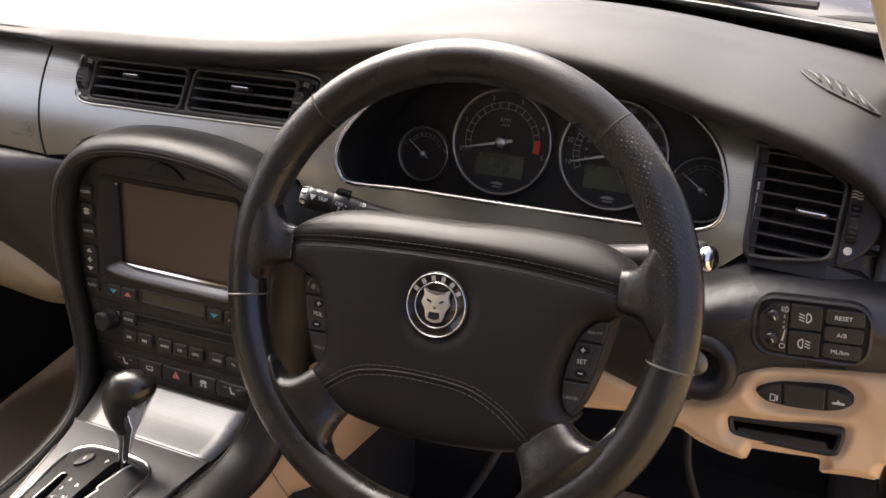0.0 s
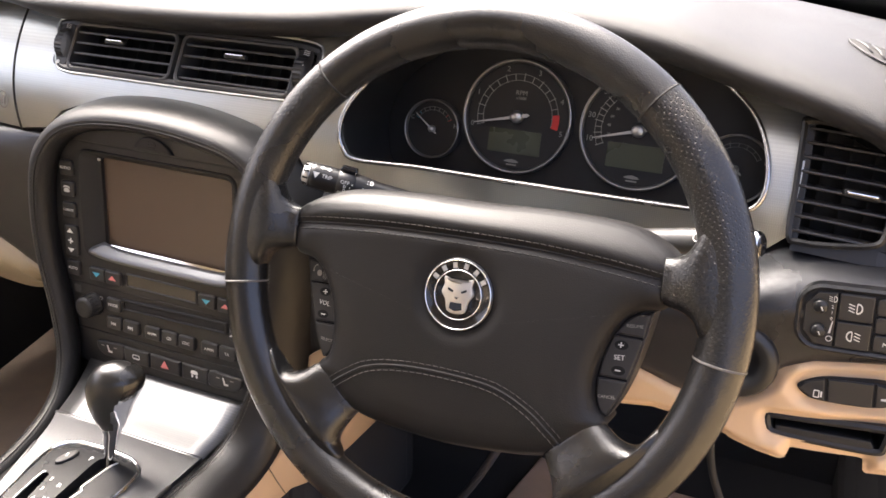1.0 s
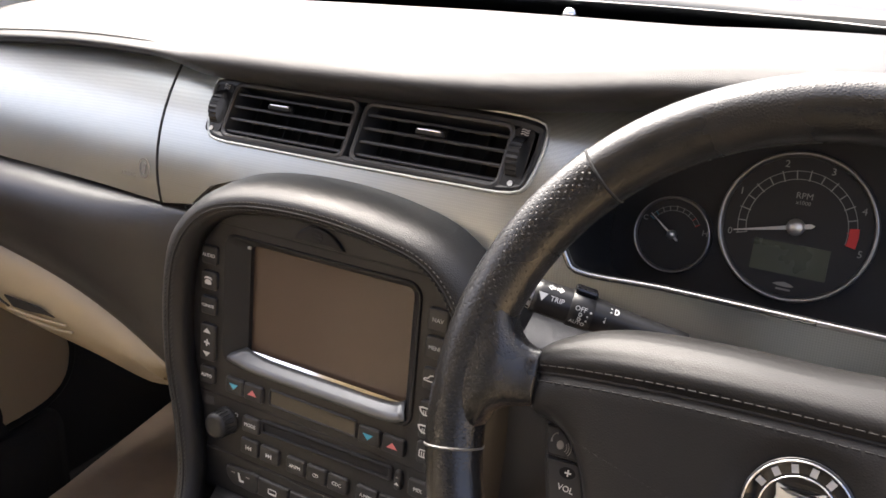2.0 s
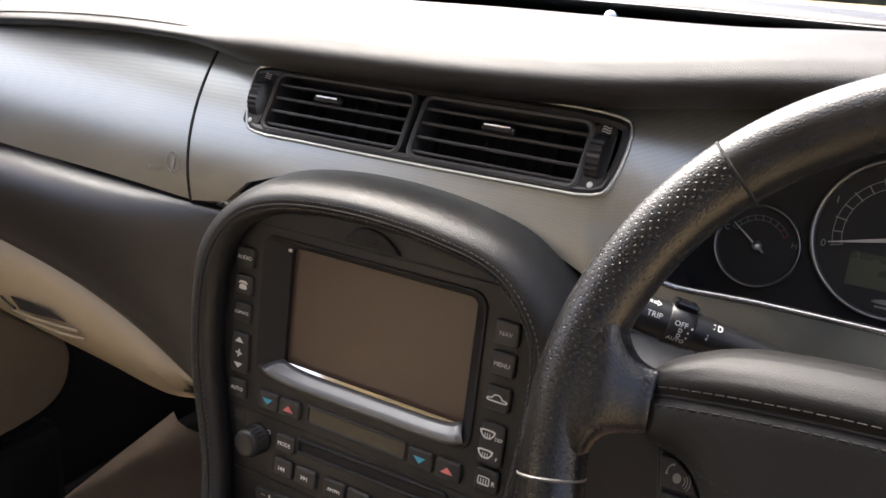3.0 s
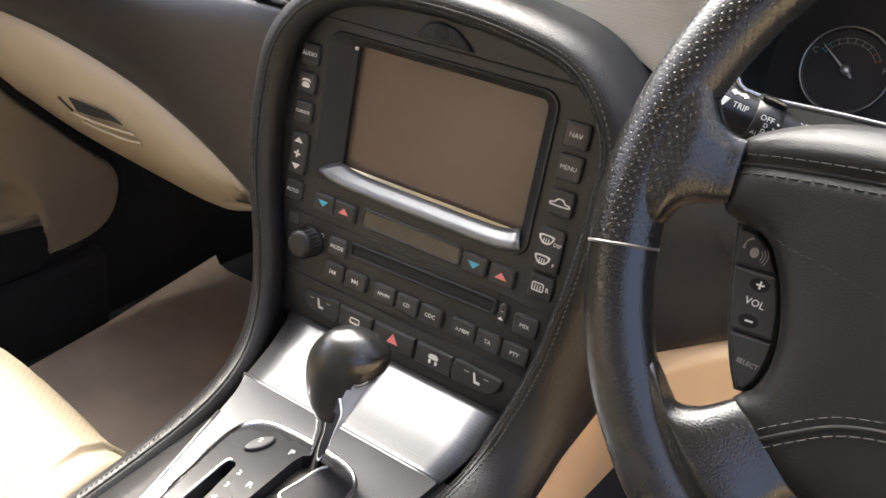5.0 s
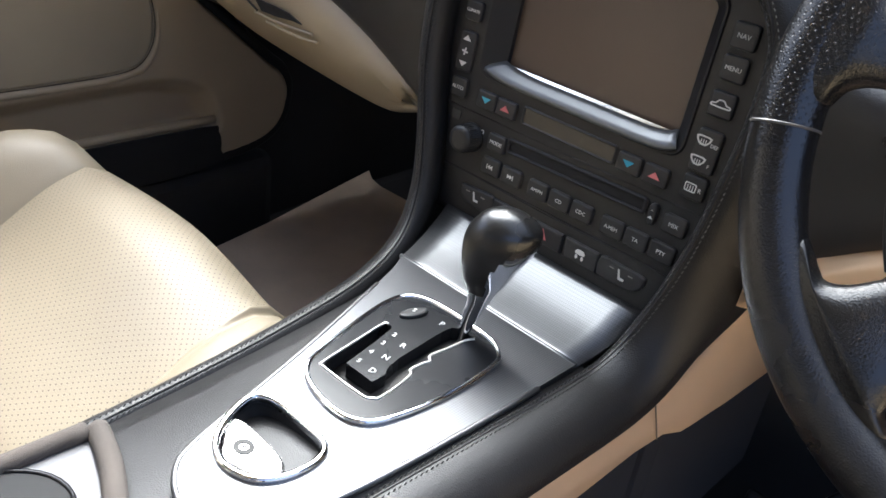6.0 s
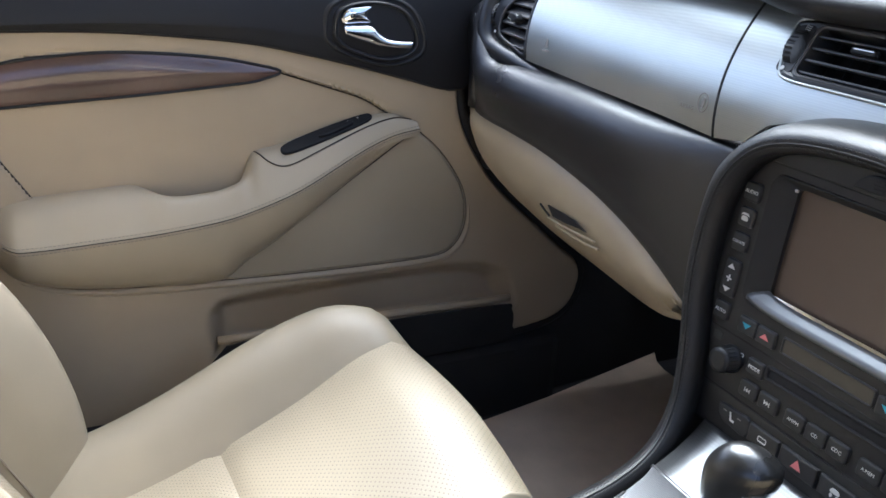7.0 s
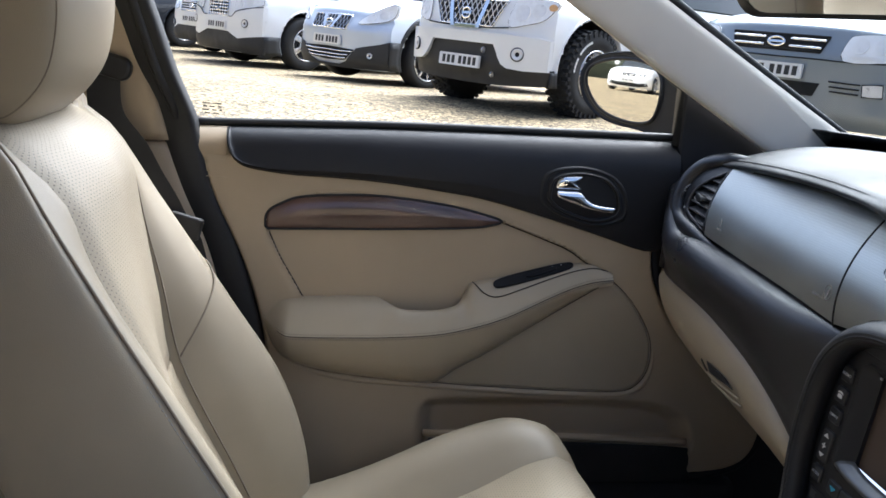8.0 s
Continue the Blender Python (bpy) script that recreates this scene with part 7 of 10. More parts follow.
brow = [(x, y) for x, y in BROW[1:-1]]
arc_low = [(-0.0985, -0.0885), (-0.084, -0.0775), (-0.063, -0.0655), (-0.035, -0.0600), (0.0, -0.0590), (0.035, -0.0620), (0.060, -0.0725), (0.078, -0.0860), (0.0890, -0.0980)]
part("brow_seam", tube(pad_line([(x, y - 0.003) for x, y in brow], 0.0001), 0.0009, 6), dark_void, pad, smooth=True)
for dy in (0.0012, -0.0072):
    tagged(part("stitching", stitches(pad_line([(x * 0.995, y + dy) for x, y in brow], 0.0003), 0.0040, 0.0012, 0.0008, 0.0001, WM.to_3x3() @ Vector((0, 0, 1))), thread_black, pad, "charcoal double stitching"), kind="stuff")
part("arc_seam", tube(pad_line([(x * 0.975, y - 0.0035) for x, y in arc_low], 0.0001), 0.0009, 6), dark_void, pad, smooth=True)
for dy, k in ((0.0, 1.0), (-0.0070, 0.955)):
    tagged(part("stitching", stitches(pad_line([(x * k, y + dy) for x, y in arc_low], 0.0003), 0.0040, 0.0012, 0.0007, 0.0001, WM.to_3x3() @ Vector((0, 0, 1))), thread_dim if dy else thread_black, pad), kind="stuff")
# badge: raised collar, chrome ring, black enamel, plain silver shape
bm_ = WM @ move(0.0015, -0.0075, 0.0085)
badge = part("badge", lathe([(0.0262, -0.006), (0.0255, 0.0000), (0.0246, 0.0016), (0.0240, 0.0010), (0.0001, 0.0012)], bm_, 56), black_gloss, wheel, "round black and silver badge", smooth=True)
part("badge_ring", ring(oval(0.0486, 0.0486, 56), oval(0.0466, 0.0466, 56), 0.0022, bm_, base=0.0006, bev=0.0005), chrome, badge, smooth=True)
part("badge_ring", ring(oval(0.0348, 0.0348, 48), oval(0.0332, 0.0332, 48), 0.0020, bm_, base=0.0006, bev=0.0004), chrome, badge, smooth=True)
part("badge_shape", prism(spline([(0.0, 0.0088), (-0.0050, 0.0100), (-0.0105, 0.0118), (-0.0100, 0.0065), (-0.0116, 0.0010), (-0.0085, -0.0040), (-0.0066, -0.0112), (0.0, -0.0132), (0.0066, -0.0112), (0.0085, -0.0040), (0.0116, 0.0010), (0.0100, 0.0065), (0.0105, 0.0118), (0.0050, 0.0100)], 3, True), 0.0030, bm_, 0.0012), pale_metal, badge, "plain silver shield shape", angle=40)
for pts in ([(-0.0042, -0.0052), (0.0042, -0.0052), (0.0048, -0.0098), (0.0, -0.0112), (-0.0048, -0.0098)], [(-0.0066, 0.0046), (-0.0026, 0.0026), (-0.0034, 0.0014), (-0.0070, 0.0030)], [(0.0066, 0.0046), (0.0026, 0.0026), (0.0034, 0.0014), (0.0070, 0.0030)], [(-0.0016, -0.0014), (0.0016, -0.0014), (0.0, -0.0034)]):
    part("badge_inlay", prism(pts, 0.0032, bm_), black_gloss, badge)
for k in range(6):
    a = radians(148 - 23.2 * k)
    part("badge_mark", box(0.0030, 0.0038, 0.0006, bm_ @ move(0.0203 * math.cos(a), 0.0203 * math.sin(a), 0.0014) @ spin(math.degrees(a) - 90)), pale_metal, badge)
# thumb controls: a D-shaped pod in each notch of the pad
POD_IN = [(0.0005, 0.1225), (0.0075, 0.1130), (0.0150, 0.1075), (0.0280, 0.1020), (0.0430, 0.0990), (0.0570, 0.0985), (0.0690, 0.1015), (0.0740, 0.1060)]
POD_OUT = [(-0.0010, 0.1300), (0.0190, 0.1265), (0.0330, 0.1235), (0.0480, 0.1195), (0.0630, 0.1140), (0.0740, 0.1085)]


def pod_row(y, inset=0.0):
    return table(-y, POD_IN) + inset, table(-y, POD_OUT) - inset


for s in (-1, 1):
    CM = WM @ move(0, 0, -0.012 if s < 0 else -0.008)
    ys = [0.0 - 0.0735 * j / 20 for j in range(21)]
    pod = part("control_pod", prism([Vector((s * pod_row(y)[0], y)) for y in ys] + [Vector((s * pod_row(y)[1], y)) for y in reversed(ys)], -0.0022, CM, 0.001, base=-0.024), dark_void, wheel, "black thumb-switch pod")
    part("pod_side", prism([Vector((s * (pod_row(y)[1] - 0.002), y)) for y in ys] + [Vector((s * (pod_row(y)[1] + 0.0008), y)) for y in reversed(ys)], -0.0012, CM, 0.0008, base=-0.030), black_plastic, pod)
    for k, (y1, y0) in enumerate(((-0.0022, -0.0178), (-0.0192, -0.0470), (-0.0484, -0.0722))):
        yy = [y1 + (y0 - y1) * j / 6 for j in range(7)]
        ol = [Vector((s * pod_row(y, 0.0013)[0], y)) for y in yy] + [Vector((s * pod_row(y, 0.0009)[1], y)) for y in reversed(yy)]
        b = part("button", prism(ol, 0.0, CM, 0.0012, base=-0.012), button_black, pod)
        ym = (y0 + y1) / 2
        xm = s * sum(pod_row(ym)) / 2
        body = {(-1, 1): "VOL", (-1, 2): "SELECT", (1, 0): "RESUME", (1, 1): "SET", (1, 2): "CANCEL"}.get((s, k), "")
        if body:
            write(body, 0.0047 if len(body) == 3 else 0.0031, CM @ move(xm, ym - 0.001 * (k == 0), 0.0001) @ spin(-6 if s < 0 else 4), white_print if len(body) == 3 else thread_grey, b)
        if k == 1:
            for dy, w in ((0.0085, 1), (-0.0085, 0)):
                part("finger_dip", prism(oval(0.0092, 0.0062, 18), 0.0002, CM @ move(xm * 1.003, ym + dy, -0.0001)), switch_black, b)
                part("plus_symbol" if w else "minus_symbol", box(0.0036, 0.0008, 0.0002, CM @ move(xm, ym + dy, 0.0003)), white_print, b)
                if w:
                    part("plus_symbol", box(0.0008, 0.0036, 0.0002, CM @ move(xm, ym + dy, 0.0003)), white_print, b)
        if (s, k) == (-1, 0):
            part("voice_symbol", prism(oval(0.0040, 0.0048, 16, xm + 0.0005, ym - 0.0012), 0.0003, CM), thread_grey, b)
            part("voice_symbol", tube([CM @ Vector((xm - 0.0012 + 0.0034 * math.cos(t), ym + 0.0006 + 0.0042 * math.sin(t), 0.0002)) for t in (radians(95 + 20 * j) for j in range(6))], [0.0007, 0.0004, 0.0003, 0.0003, 0.0004, 0.0007], 5), thread_grey, b)
            for q in (1, 2, 3):
                part("voice_symbol", tube([CM @ Vector((xm + 0.0010 + (0.0020 + 0.0013 * q) * math.cos(t), ym - 0.0020 + (0.0020 + 0.0013 * q) * math.sin(t), 0.0002)) for t in (radians(-40 + 16 * j) for j in range(6))], 0.00025, 4), thread_grey, b)
# column shroud behind the boss
part("column_shroud", loft([[WM @ Vector((r * 1.25 * math.cos(t), -0.025 + r * math.sin(t), z)) for t in (2 * math.pi * j / 24 for j in range(24))] for r, z in ((0.075, -0.030), (0.070, -0.060), (0.068, -0.10), (0.064, -0.20))], closed=True), black_plastic, wheel, "black column shroud", smooth=True)


def stalk(name, pts, radii, label, material):
    ob = thing(name, pts[0], label, "stalk switch")
    p = spline(pts, 6)
    part("body", tube(p, [table(i / (len(p) - 1), radii) for i in range(len(p))], 20), material, ob, smooth=True)
    return ob, p


S_TIP, S_WAY = Vector((0.1980, 0.6650, 0.8530)), Vector((0.90, 0.36, -0.25)).normalized()     # the indicator stalk's end, and its way to the column
S_FACE = Vector((0.10, -0.80, 0.60))
S_FACE = (S_FACE - S_FACE.dot(S_WAY) * S_WAY).normalized()
ls, lp = stalk("indicator_stalk", [S_TIP + S_WAY * q for q in (0.100, 0.060, 0.040, 0.0)], [(0, 0.0080), (0.4, 0.0095), (0.7, 0.0112), (1, 0.0108)], "black indicator stalk with white markings and metal tip", black_plastic)
part("tip", tube([S_TIP - S_WAY * q for q in (-0.0005, 0.0015, 0.005, 0.0065)], [0.0100, 0.0098, 0.0088, 0.0062], 20), pale_metal, ls, "ribbed silver end cap", smooth=True)
for k in range(10):
    a = 2 * math.pi * k / 10
    part("rib", box(0.0046, 0.0014, 0.0012, frame_at(S_TIP - S_WAY * 0.0030, S_WAY, (S_FACE.cross(S_WAY) * math.sin(a) + S_FACE * math.cos(a))) @ move(0, 0, 0.0095)), dark_void, ls)
part("turn_ring", tube([S_TIP + S_WAY * q for q in (0.0235, 0.0245, 0.0385, 0.0395)], [0.0106, 0.0121, 0.0118, 0.0100], 22), black_plastic, ls, "black lamp selector ring", smooth=True)
up_s = (S_FACE * 0.45 + S_WAY.cross(S_FACE) * -0.9).normalized()
up_s = up_s if up_s.z > 0 else (S_FACE * 0.45 + S_WAY.cross(S_FACE) * 0.9).normalized()
part("selector_lug", box(0.0145, 0.0120, 0.0055, frame_at(S_TIP + S_WAY * 0.0315 + up_s * 0.0122, S_WAY, up_s), 0.0018), black_gloss, ls, "raised black selector lug")


def on_stalk(q, roll, r):
    """A frame on the stalk's skin, q along it from the tip, turned about it by roll degrees towards the top."""
    n = (Matrix.Rotation(radians(roll), 4, S_WAY) @ S_FACE.to_4d()).to_3d()
    return frame_at(S_TIP + S_WAY * q + n * r, S_WAY, n)


ROLL_UP = 1 if (Matrix.Rotation(radians(20), 4, S_WAY) @ S_FACE.to_4d()).z > S_FACE.z else -1
write("TRIP", 0.0046, on_stalk(0.0150, -8 * ROLL_UP, 0.0112), white_print, ls)
part("arrow_symbol", prism([(-0.0032, 0.0), (0.0022, 0.0030), (0.0022, -0.0030)], 0.0002, on_stalk(0.0055, -8 * ROLL_UP, 0.0111) @ spin(90)), white_print, ls)
for k in (-1, 1):
    part("arrow_symbol", ring([Vector((k * x, y)) for x, y in ((0.0004, 0.0010), (0.0026, 0.0010), (0.0026, 0.0024), (0.0052, 0), (0.0026, -0.0024), (0.0026, -0.0010), (0.0004, -0.0010))], [Vector((k * x, y)) for x, y in ((0.0010, 0.0004), (0.0031, 0.0004), (0.0031, 0.0012), (0.0042, 0), (0.0031, -0.0012), (0.0031, -0.0004), (0.0010, -0.0004))], 0.0002, on_stalk(0.0125, 30 * ROLL_UP, 0.0113)), white_print, ls)
write("OFF", 0.0044, on_stalk(0.0305, -10 * ROLL_UP, 0.0120), white_print, ls)
part("dot_mark", lathe([(0.0007, 0), (0.0007, 0.0002)], on_stalk(0.0370, -12 * ROLL_UP, 0.0120), 10), white_print, ls)
write("AUTO", 0.0036, on_stalk(0.0305, -56 * ROLL_UP, 0.0120), white_print, ls)
for k in range(2):
    fm_ = on_stalk(0.0310, (-26 - 15 * k) * ROLL_UP, 0.0120)
    part("lamp_symbol", ring([Vector((x, y)) for x, y in ((-0.0010, -0.0012), (0.0006, -0.0012), (0.0014, 0.0), (0.0006, 0.0012), (-0.0010, 0.0012))], [Vector((x * 0.55, y * 0.55)) for x, y in ((-0.0010, -0.0012), (0.0006, -0.0012), (0.0014, 0.0), (0.0006, 0.0012), (-0.0010, 0.0012))], 0.0002, fm_), white_print, ls)
    part("dot_mark", lathe([(0.0006, 0), (0.0006, 0.0002)], fm_ @ move(0.0045, 0), 10), white_print, ls)
fl = on_stalk(0.0500, 22 * ROLL_UP, 0.0100)
part("lamp_symbol", ring([Vector((0.0022 + 0.0020 * math.cos(radians(a)), 0.0022 * math.sin(radians(a)))) for a in range(-90, 91, 30)] + [Vector((0.0012, 0.0020)), Vector((0.0012, -0.0020))], [Vector((0.0022 + 0.0011 * math.cos(radians(a)), 0.0014 * math.sin(radians(a)))) for a in range(-90, 91, 30)] + [Vector((0.0018, 0.0012)), Vector((0.0018, -0.0012))], 0.0002, fl), white_print, ls)
for k in range(3):
    part("lamp_symbol", box(0.0030, 0.0006, 0.0002, fl @ move(-0.0018, 0.0014 * (k - 1))), white_print, ls)
part("arrow_symbol", prism([(-0.0022, 0.0), (0.0014, 0.0018), (0.0014, -0.0018)], 0.0002, on_stalk(0.0455, -20 * ROLL_UP, 0.0103)), white_print, ls)

rs, rp = stalk("wiper_stalk", [(0.470, 0.684, 0.838), (0.500, 0.672, 0.847), (0.530, 0.664, 0.855), (0.552, 0.658, 0.860)], [(0, 0.0080), (0.4, 0.0095), (0.8, 0.0098), (1, 0.0096)], "black wiper stalk with chrome end button", vent_satin)
td = (rp[-1] - rp[-4]).normalized()
part("position_mark", ring(oval(0.0052, 0.0066, 14), oval(0.0036, 0.0048, 14), 0.0003, frame_at(rp[10] + Vector((-0.08, -0.80, 0.58)).normalized() * 0.0100, (1, 0, 0.2), (-0.08, -0.80, 0.58))), white_print, rs)
part("turn_ring", tube([rp[-1] - td * 0.012, rp[-1] - td * 0.010, rp[-1] + td * 0.002, rp[-1] + td * 0.004], [0.0100, 0.0128, 0.0132, 0.0110], 22), vent_satin, rs, "grey plastic turning collar", smooth=True)
part("tip", tube([rp[-1] + td * 0.003, rp[-1] + td * 0.006, rp[-1] + td * 0.010, rp[-1] + td * 0.012], [0.0098, 0.0104, 0.0102, 0.0084], 22), chrome, rs, "chrome end button", smooth=True)
part("tip_face", tube([rp[-1] + td * 0.0119, rp[-1] + td * 0.0130], [0.0080, 0.0070], 22), black_gloss, rs, smooth=True)

# ---- passenger door ----
DX = -0.712
car_door = thing("passenger_door", (-0.73, 0.35, 0.28), "closed beige passenger door, black upper trim, walnut strip", "car door")
DM = frame_at((DX, 0, 0), (0, 1, 0), (1, 0, 0))      # local x along the car's y, local y up


SKIN = spline([(-0.044, 0.925), (-0.0398, 0.897), (-0.0214, 0.8195), (0.0289, 0.7133), (0.060, 0.62), (0.078, 0.53), (0.092, 0.42), (0.13, 0.335), (0.20, 0.296), (0.40, 0.31), (0.72, 0.343), (0.84, 0.350), (0.915, 0.363), (0.953, 0.393), (0.966, 0.44), (0.955, 0.475), (0.922, 0.503), (0.862, 0.556), (0.79, 0.622), (0.735, 0.70), (0.715, 0.765), (0.722, 0.86), (0.735, 0.925)], 8)
INSET = [(0.0705, 0.7800), (0.0708, 0.7686), (0.0901, 0.7263), (0.1120, 0.6890), (0.1318, 0.6560), (0.145, 0.640), (0.30, 0.590), (0.45, 0.620), (0.57, 0.675), (0.618, 0.712), (0.6240, 0.7280), (0.6199, 0.7313), (0.5937, 0.7460), (0.5634, 0.7642), (0.52, 0.7800), (0.4460, 0.8040), (0.36, 0.8235), (0.25, 0.830), (0.15, 0.829), (0.095, 0.8110)]
RECESS = spline(INSET, 4, True)
POCKET = spline([(0.338, 0.455), (0.345, 0.476), (0.372, 0.489), (0.50, 0.494), (0.665, 0.496), (0.75, 0.492), (0.81, 0.470), (0.832, 0.425), (0.828, 0.400), (0.78, 0.392), (0.55, 0.390), (0.36, 0.390), (0.340, 0.41)], 3, True)
INSET_DEPTH = 0.007


def skin_swell(z):
    return 0.004 * math.sin(min(max((z - 0.27) / 0.67, 0), 1) * math.pi)


def build_skin():
    ys, zs = np.arange(-0.05, 0.975, 0.0032), np.arange(0.27, 0.945, 0.0032)
    yy, zz = np.meshgrid(ys, zs)
    inside = inside_dist(SKIN, yy, zz)
    inset = inside_dist(RECESS, yy, zz)
    h = 0.004 * np.sin(np.clip((zz - 0.27) / 0.67, 0, 1) * np.pi)
    edge = np.abs(inset) < 0.0017
    h = h - INSET_DEPTH * np.where((inset > 0) & ~edge, 1.0, 0.0)
    h = h - 0.0022 * np.where(inset > 0, 0.0, 1 - sstep(0.0, 0.0075, -inset)) * np.where(edge, 0.6, 1.0)
    h = h - 0.034 * sstep(-0.006, 0.030, inside_dist(POCKET, yy, zz))
    h = h - 0.03 * (1 - sstep(0.0, 0.012, inside))
    h = h - 0.03 * sstep(0.878, 0.892, zz)
    snap(np.array([[q.x, q.y] for q in RECESS]), inset, yy, zz, 0.003, -0.0017, 0.0017)
    snap(np.array([[q.x, q.y] for q in SKIN]), inside, yy, zz, 0.02, -0.0052, 0.0)
    bm = bmesh.new()
    keep = inside > -0.0052
    idx = {}
    for i in range(yy.shape[0]):
        for j in range(yy.shape[1]):
            if keep[i, j]:
                idx[i, j] = bm.verts.new((DX + h[i, j], yy[i, j], zz[i, j]))
    for i in range(yy.shape[0] - 1):
        for j in range(yy.shape[1] - 1):
            q = [(i, j), (i, j + 1), (i + 1, j + 1), (i + 1, j)]
            if all(k in idx for k in q):
                bm.faces.new([idx[k] for k in q])
    return bm


part("door_skin", build_skin(), beige_plastic, car_door, "beige moulded door lining", angle=50)
part("edge_seal", tube([Vector((DX - 0.012, p.x, p.y)) for p in SKIN if p.x > 0.70 or p.y < 0.30], 0.009, 8), rubber, car_door, "black door edge seal", smooth=True)
part("door_core", prism([(p.x, p.y) for p in SKIN], -0.035, DM, base=-0.075), carpet, car_door)
part("outer_skin", box(0.02, 1.18, 0.62, move(-0.86, 0.36, 0.58), 0.008), paint_dark, car_door, "dark painted outer skin")
part("panel_gap", tube([DM @ Vector((p.x, p.y, skin_swell(p.y) - INSET_DEPTH + 0.0014)) for p in spline([(0.0735, 0.7686), (0.0927, 0.7268), (0.1145, 0.6900), (0.1345, 0.6565)], 6)], 0.0014, 5), gap_brown, car_door, smooth=True)
part("panel_gap", tube([DM @ Vector((p.x, p.y, skin_swell(p.y) - INSET_DEPTH + 0.0016)) for p in spline([(0.445, 0.8010), (0.518, 0.7770), (0.5615, 0.7615), (0.5920, 0.7435), (0.6180, 0.7288)], 6)], 0.0013, 5), gap_brown, car_door, smooth=True)

# soft black upper trim, rolled over to the glass; its beige end piece behind
UP_LOW = [(0.0081, 0.9170), (0.0092, 0.9050), (0.0113, 0.8930), (0.0180, 0.8790), (0.0280, 0.8700), (0.0418, 0.8647), (0.0700, 0.8608), (0.1108, 0.8581), (0.18, 0.8578), (0.2512, 0.8555), (0.33, 0.8490), (0.4062, 0.8405), (0.48, 0.8250), (0.5501, 0.8078), (0.62, 0.7890), (0.6905, 0.7704), (0.722, 0.775), (0.748, 0.80)]
SILL_Z = [(-0.05, 0.917), (0.0, 0.920), (0.25, 0.934), (0.5, 0.943), (0.76, 0.951)]


def sill_profile(y, low, swell, sink=0.0):
    top = table(y, SILL_Z) - sink
    mid = (low + top - 0.055) / 2
    pts = [(-0.010, low - 0.001), (0.004, low), (0.0070 + swell, low + 0.003), (0.0095 + swell, low + 0.25 * (top - 0.05 - low) + 0.002), (0.0105 + swell, max(mid, low + 0.004)), (0.0085 + swell, max(top - 0.050, low + 0.006)), (0.0030, max(top - 0.026, low + 0.007)), (-0.0085, max(top - 0.0085, low + 0.008)), (-0.0240, top + 0.0005), (-0.0420, top - 0.002)]
    return spline([Vector((DX + x - sink, y, z)) for x, z in pts], 3)


trim_ys = [0.0083, 0.0092, 0.0105, 0.012, 0.014, 0.017, 0.021, 0.026, 0.033, 0.042, 0.055] + [0.07 + 0.02 * k for k in range(34)]
upper = part("upper_trim", loft([sill_profile(y, table(y, UP_LOW), 0.0) for y in trim_ys]), door_vinyl, car_door, "soft black upper door trim", smooth=True)
part("trim_end", loft([sill_profile(y, 0.845, -0.0095, 0.0 if y < 0.008 else 0.004) for y in (-0.046, -0.04, -0.03, -0.02, -0.01, 0.0, 0.0060, 0.0078, 0.0086, 0.030, 0.045)]), beige_plastic, car_door, "beige end of the window sill trim", smooth=True)
part("trim_gap", tube([Vector((DX + 0.0062, y, table(y, UP_LOW) - 0.0006)) for y in trim_ys[3:]], 0.0012, 5), gap_brown, car_door, smooth=True)
roll_pts = [Vector((DX - 0.008, y, table(y, SILL_Z))) for y in (k / 40 for k in range(-2, 31))]
part("window_seal", tube([p + Vector((-0.022, 0, 0.006)) for p in roll_pts], 0.0065, 8), rubber, car_door, "black window seal", smooth=True)

WOOD = spline([(0.0705, 0.7755), (0.0735, 0.795), (0.0955, 0.8103), (0.130, 0.8225), (0.2174, 0.8305), (0.29, 0.8290), (0.3622, 0.8220), (0.41, 0.8130), (0.4454, 0.8030), (0.425, 0.7950), (0.394, 0.7895), (0.275, 0.7800), (0.16, 0.7735), (0.085, 0.7690), (0.0735, 0.7700)], 4, True)


def wood_top(p):
    """A rounded section: highest along the middle of the strip."""
    return 0.0085 * min(1.0, max(inside_dist(WOOD, np.array([[p.x]]), np.array([[p.y]]))[0, 0], 0.0) / 0.020) ** 0.5


wood_mid = Vector((0.235, 0.803))
wood_rows = [[DM @ Vector((p.x, p.y, -0.016)) for p in WOOD]]
for q in (1.0, 0.985, 0.96, 0.92, 0.86, 0.78, 0.68, 0.55, 0.40, 0.22, 0.03):
    row = []
    for p in WOOD:
        w = Vector((wood_mid.x + (p.x - wood_mid.x) * (0.35 + 0.65 * q), table(wood_mid.x + (p.x - wood_mid.x) * (0.35 + 0.65 * q), [(0.07, 0.775), (0.10, 0.7925), (0.16, 0.8000), (0.235, 0.8035), (0.33, 0.8050), (0.40, 0.8035), (0.4454, 0.803)])))
        w.y = w.y + (p.y - w.y) * q
        row.append(DM @ Vector((w.x, w.y, wood_top(w))))
    wood_rows.append(row)
part("wood_strip", loft(wood_rows, closed=True, cap=True), wood, car_door, "dark walnut veneer strip", smooth=True)
part("wood_groove", tube([DM @ Vector((p.x, p.y, 0.0012)) for p in scaled([q.to_2d() for q in WOOD], -0.0008)], 0.0020, 6, closed=True), rubber, car_door, smooth=True)

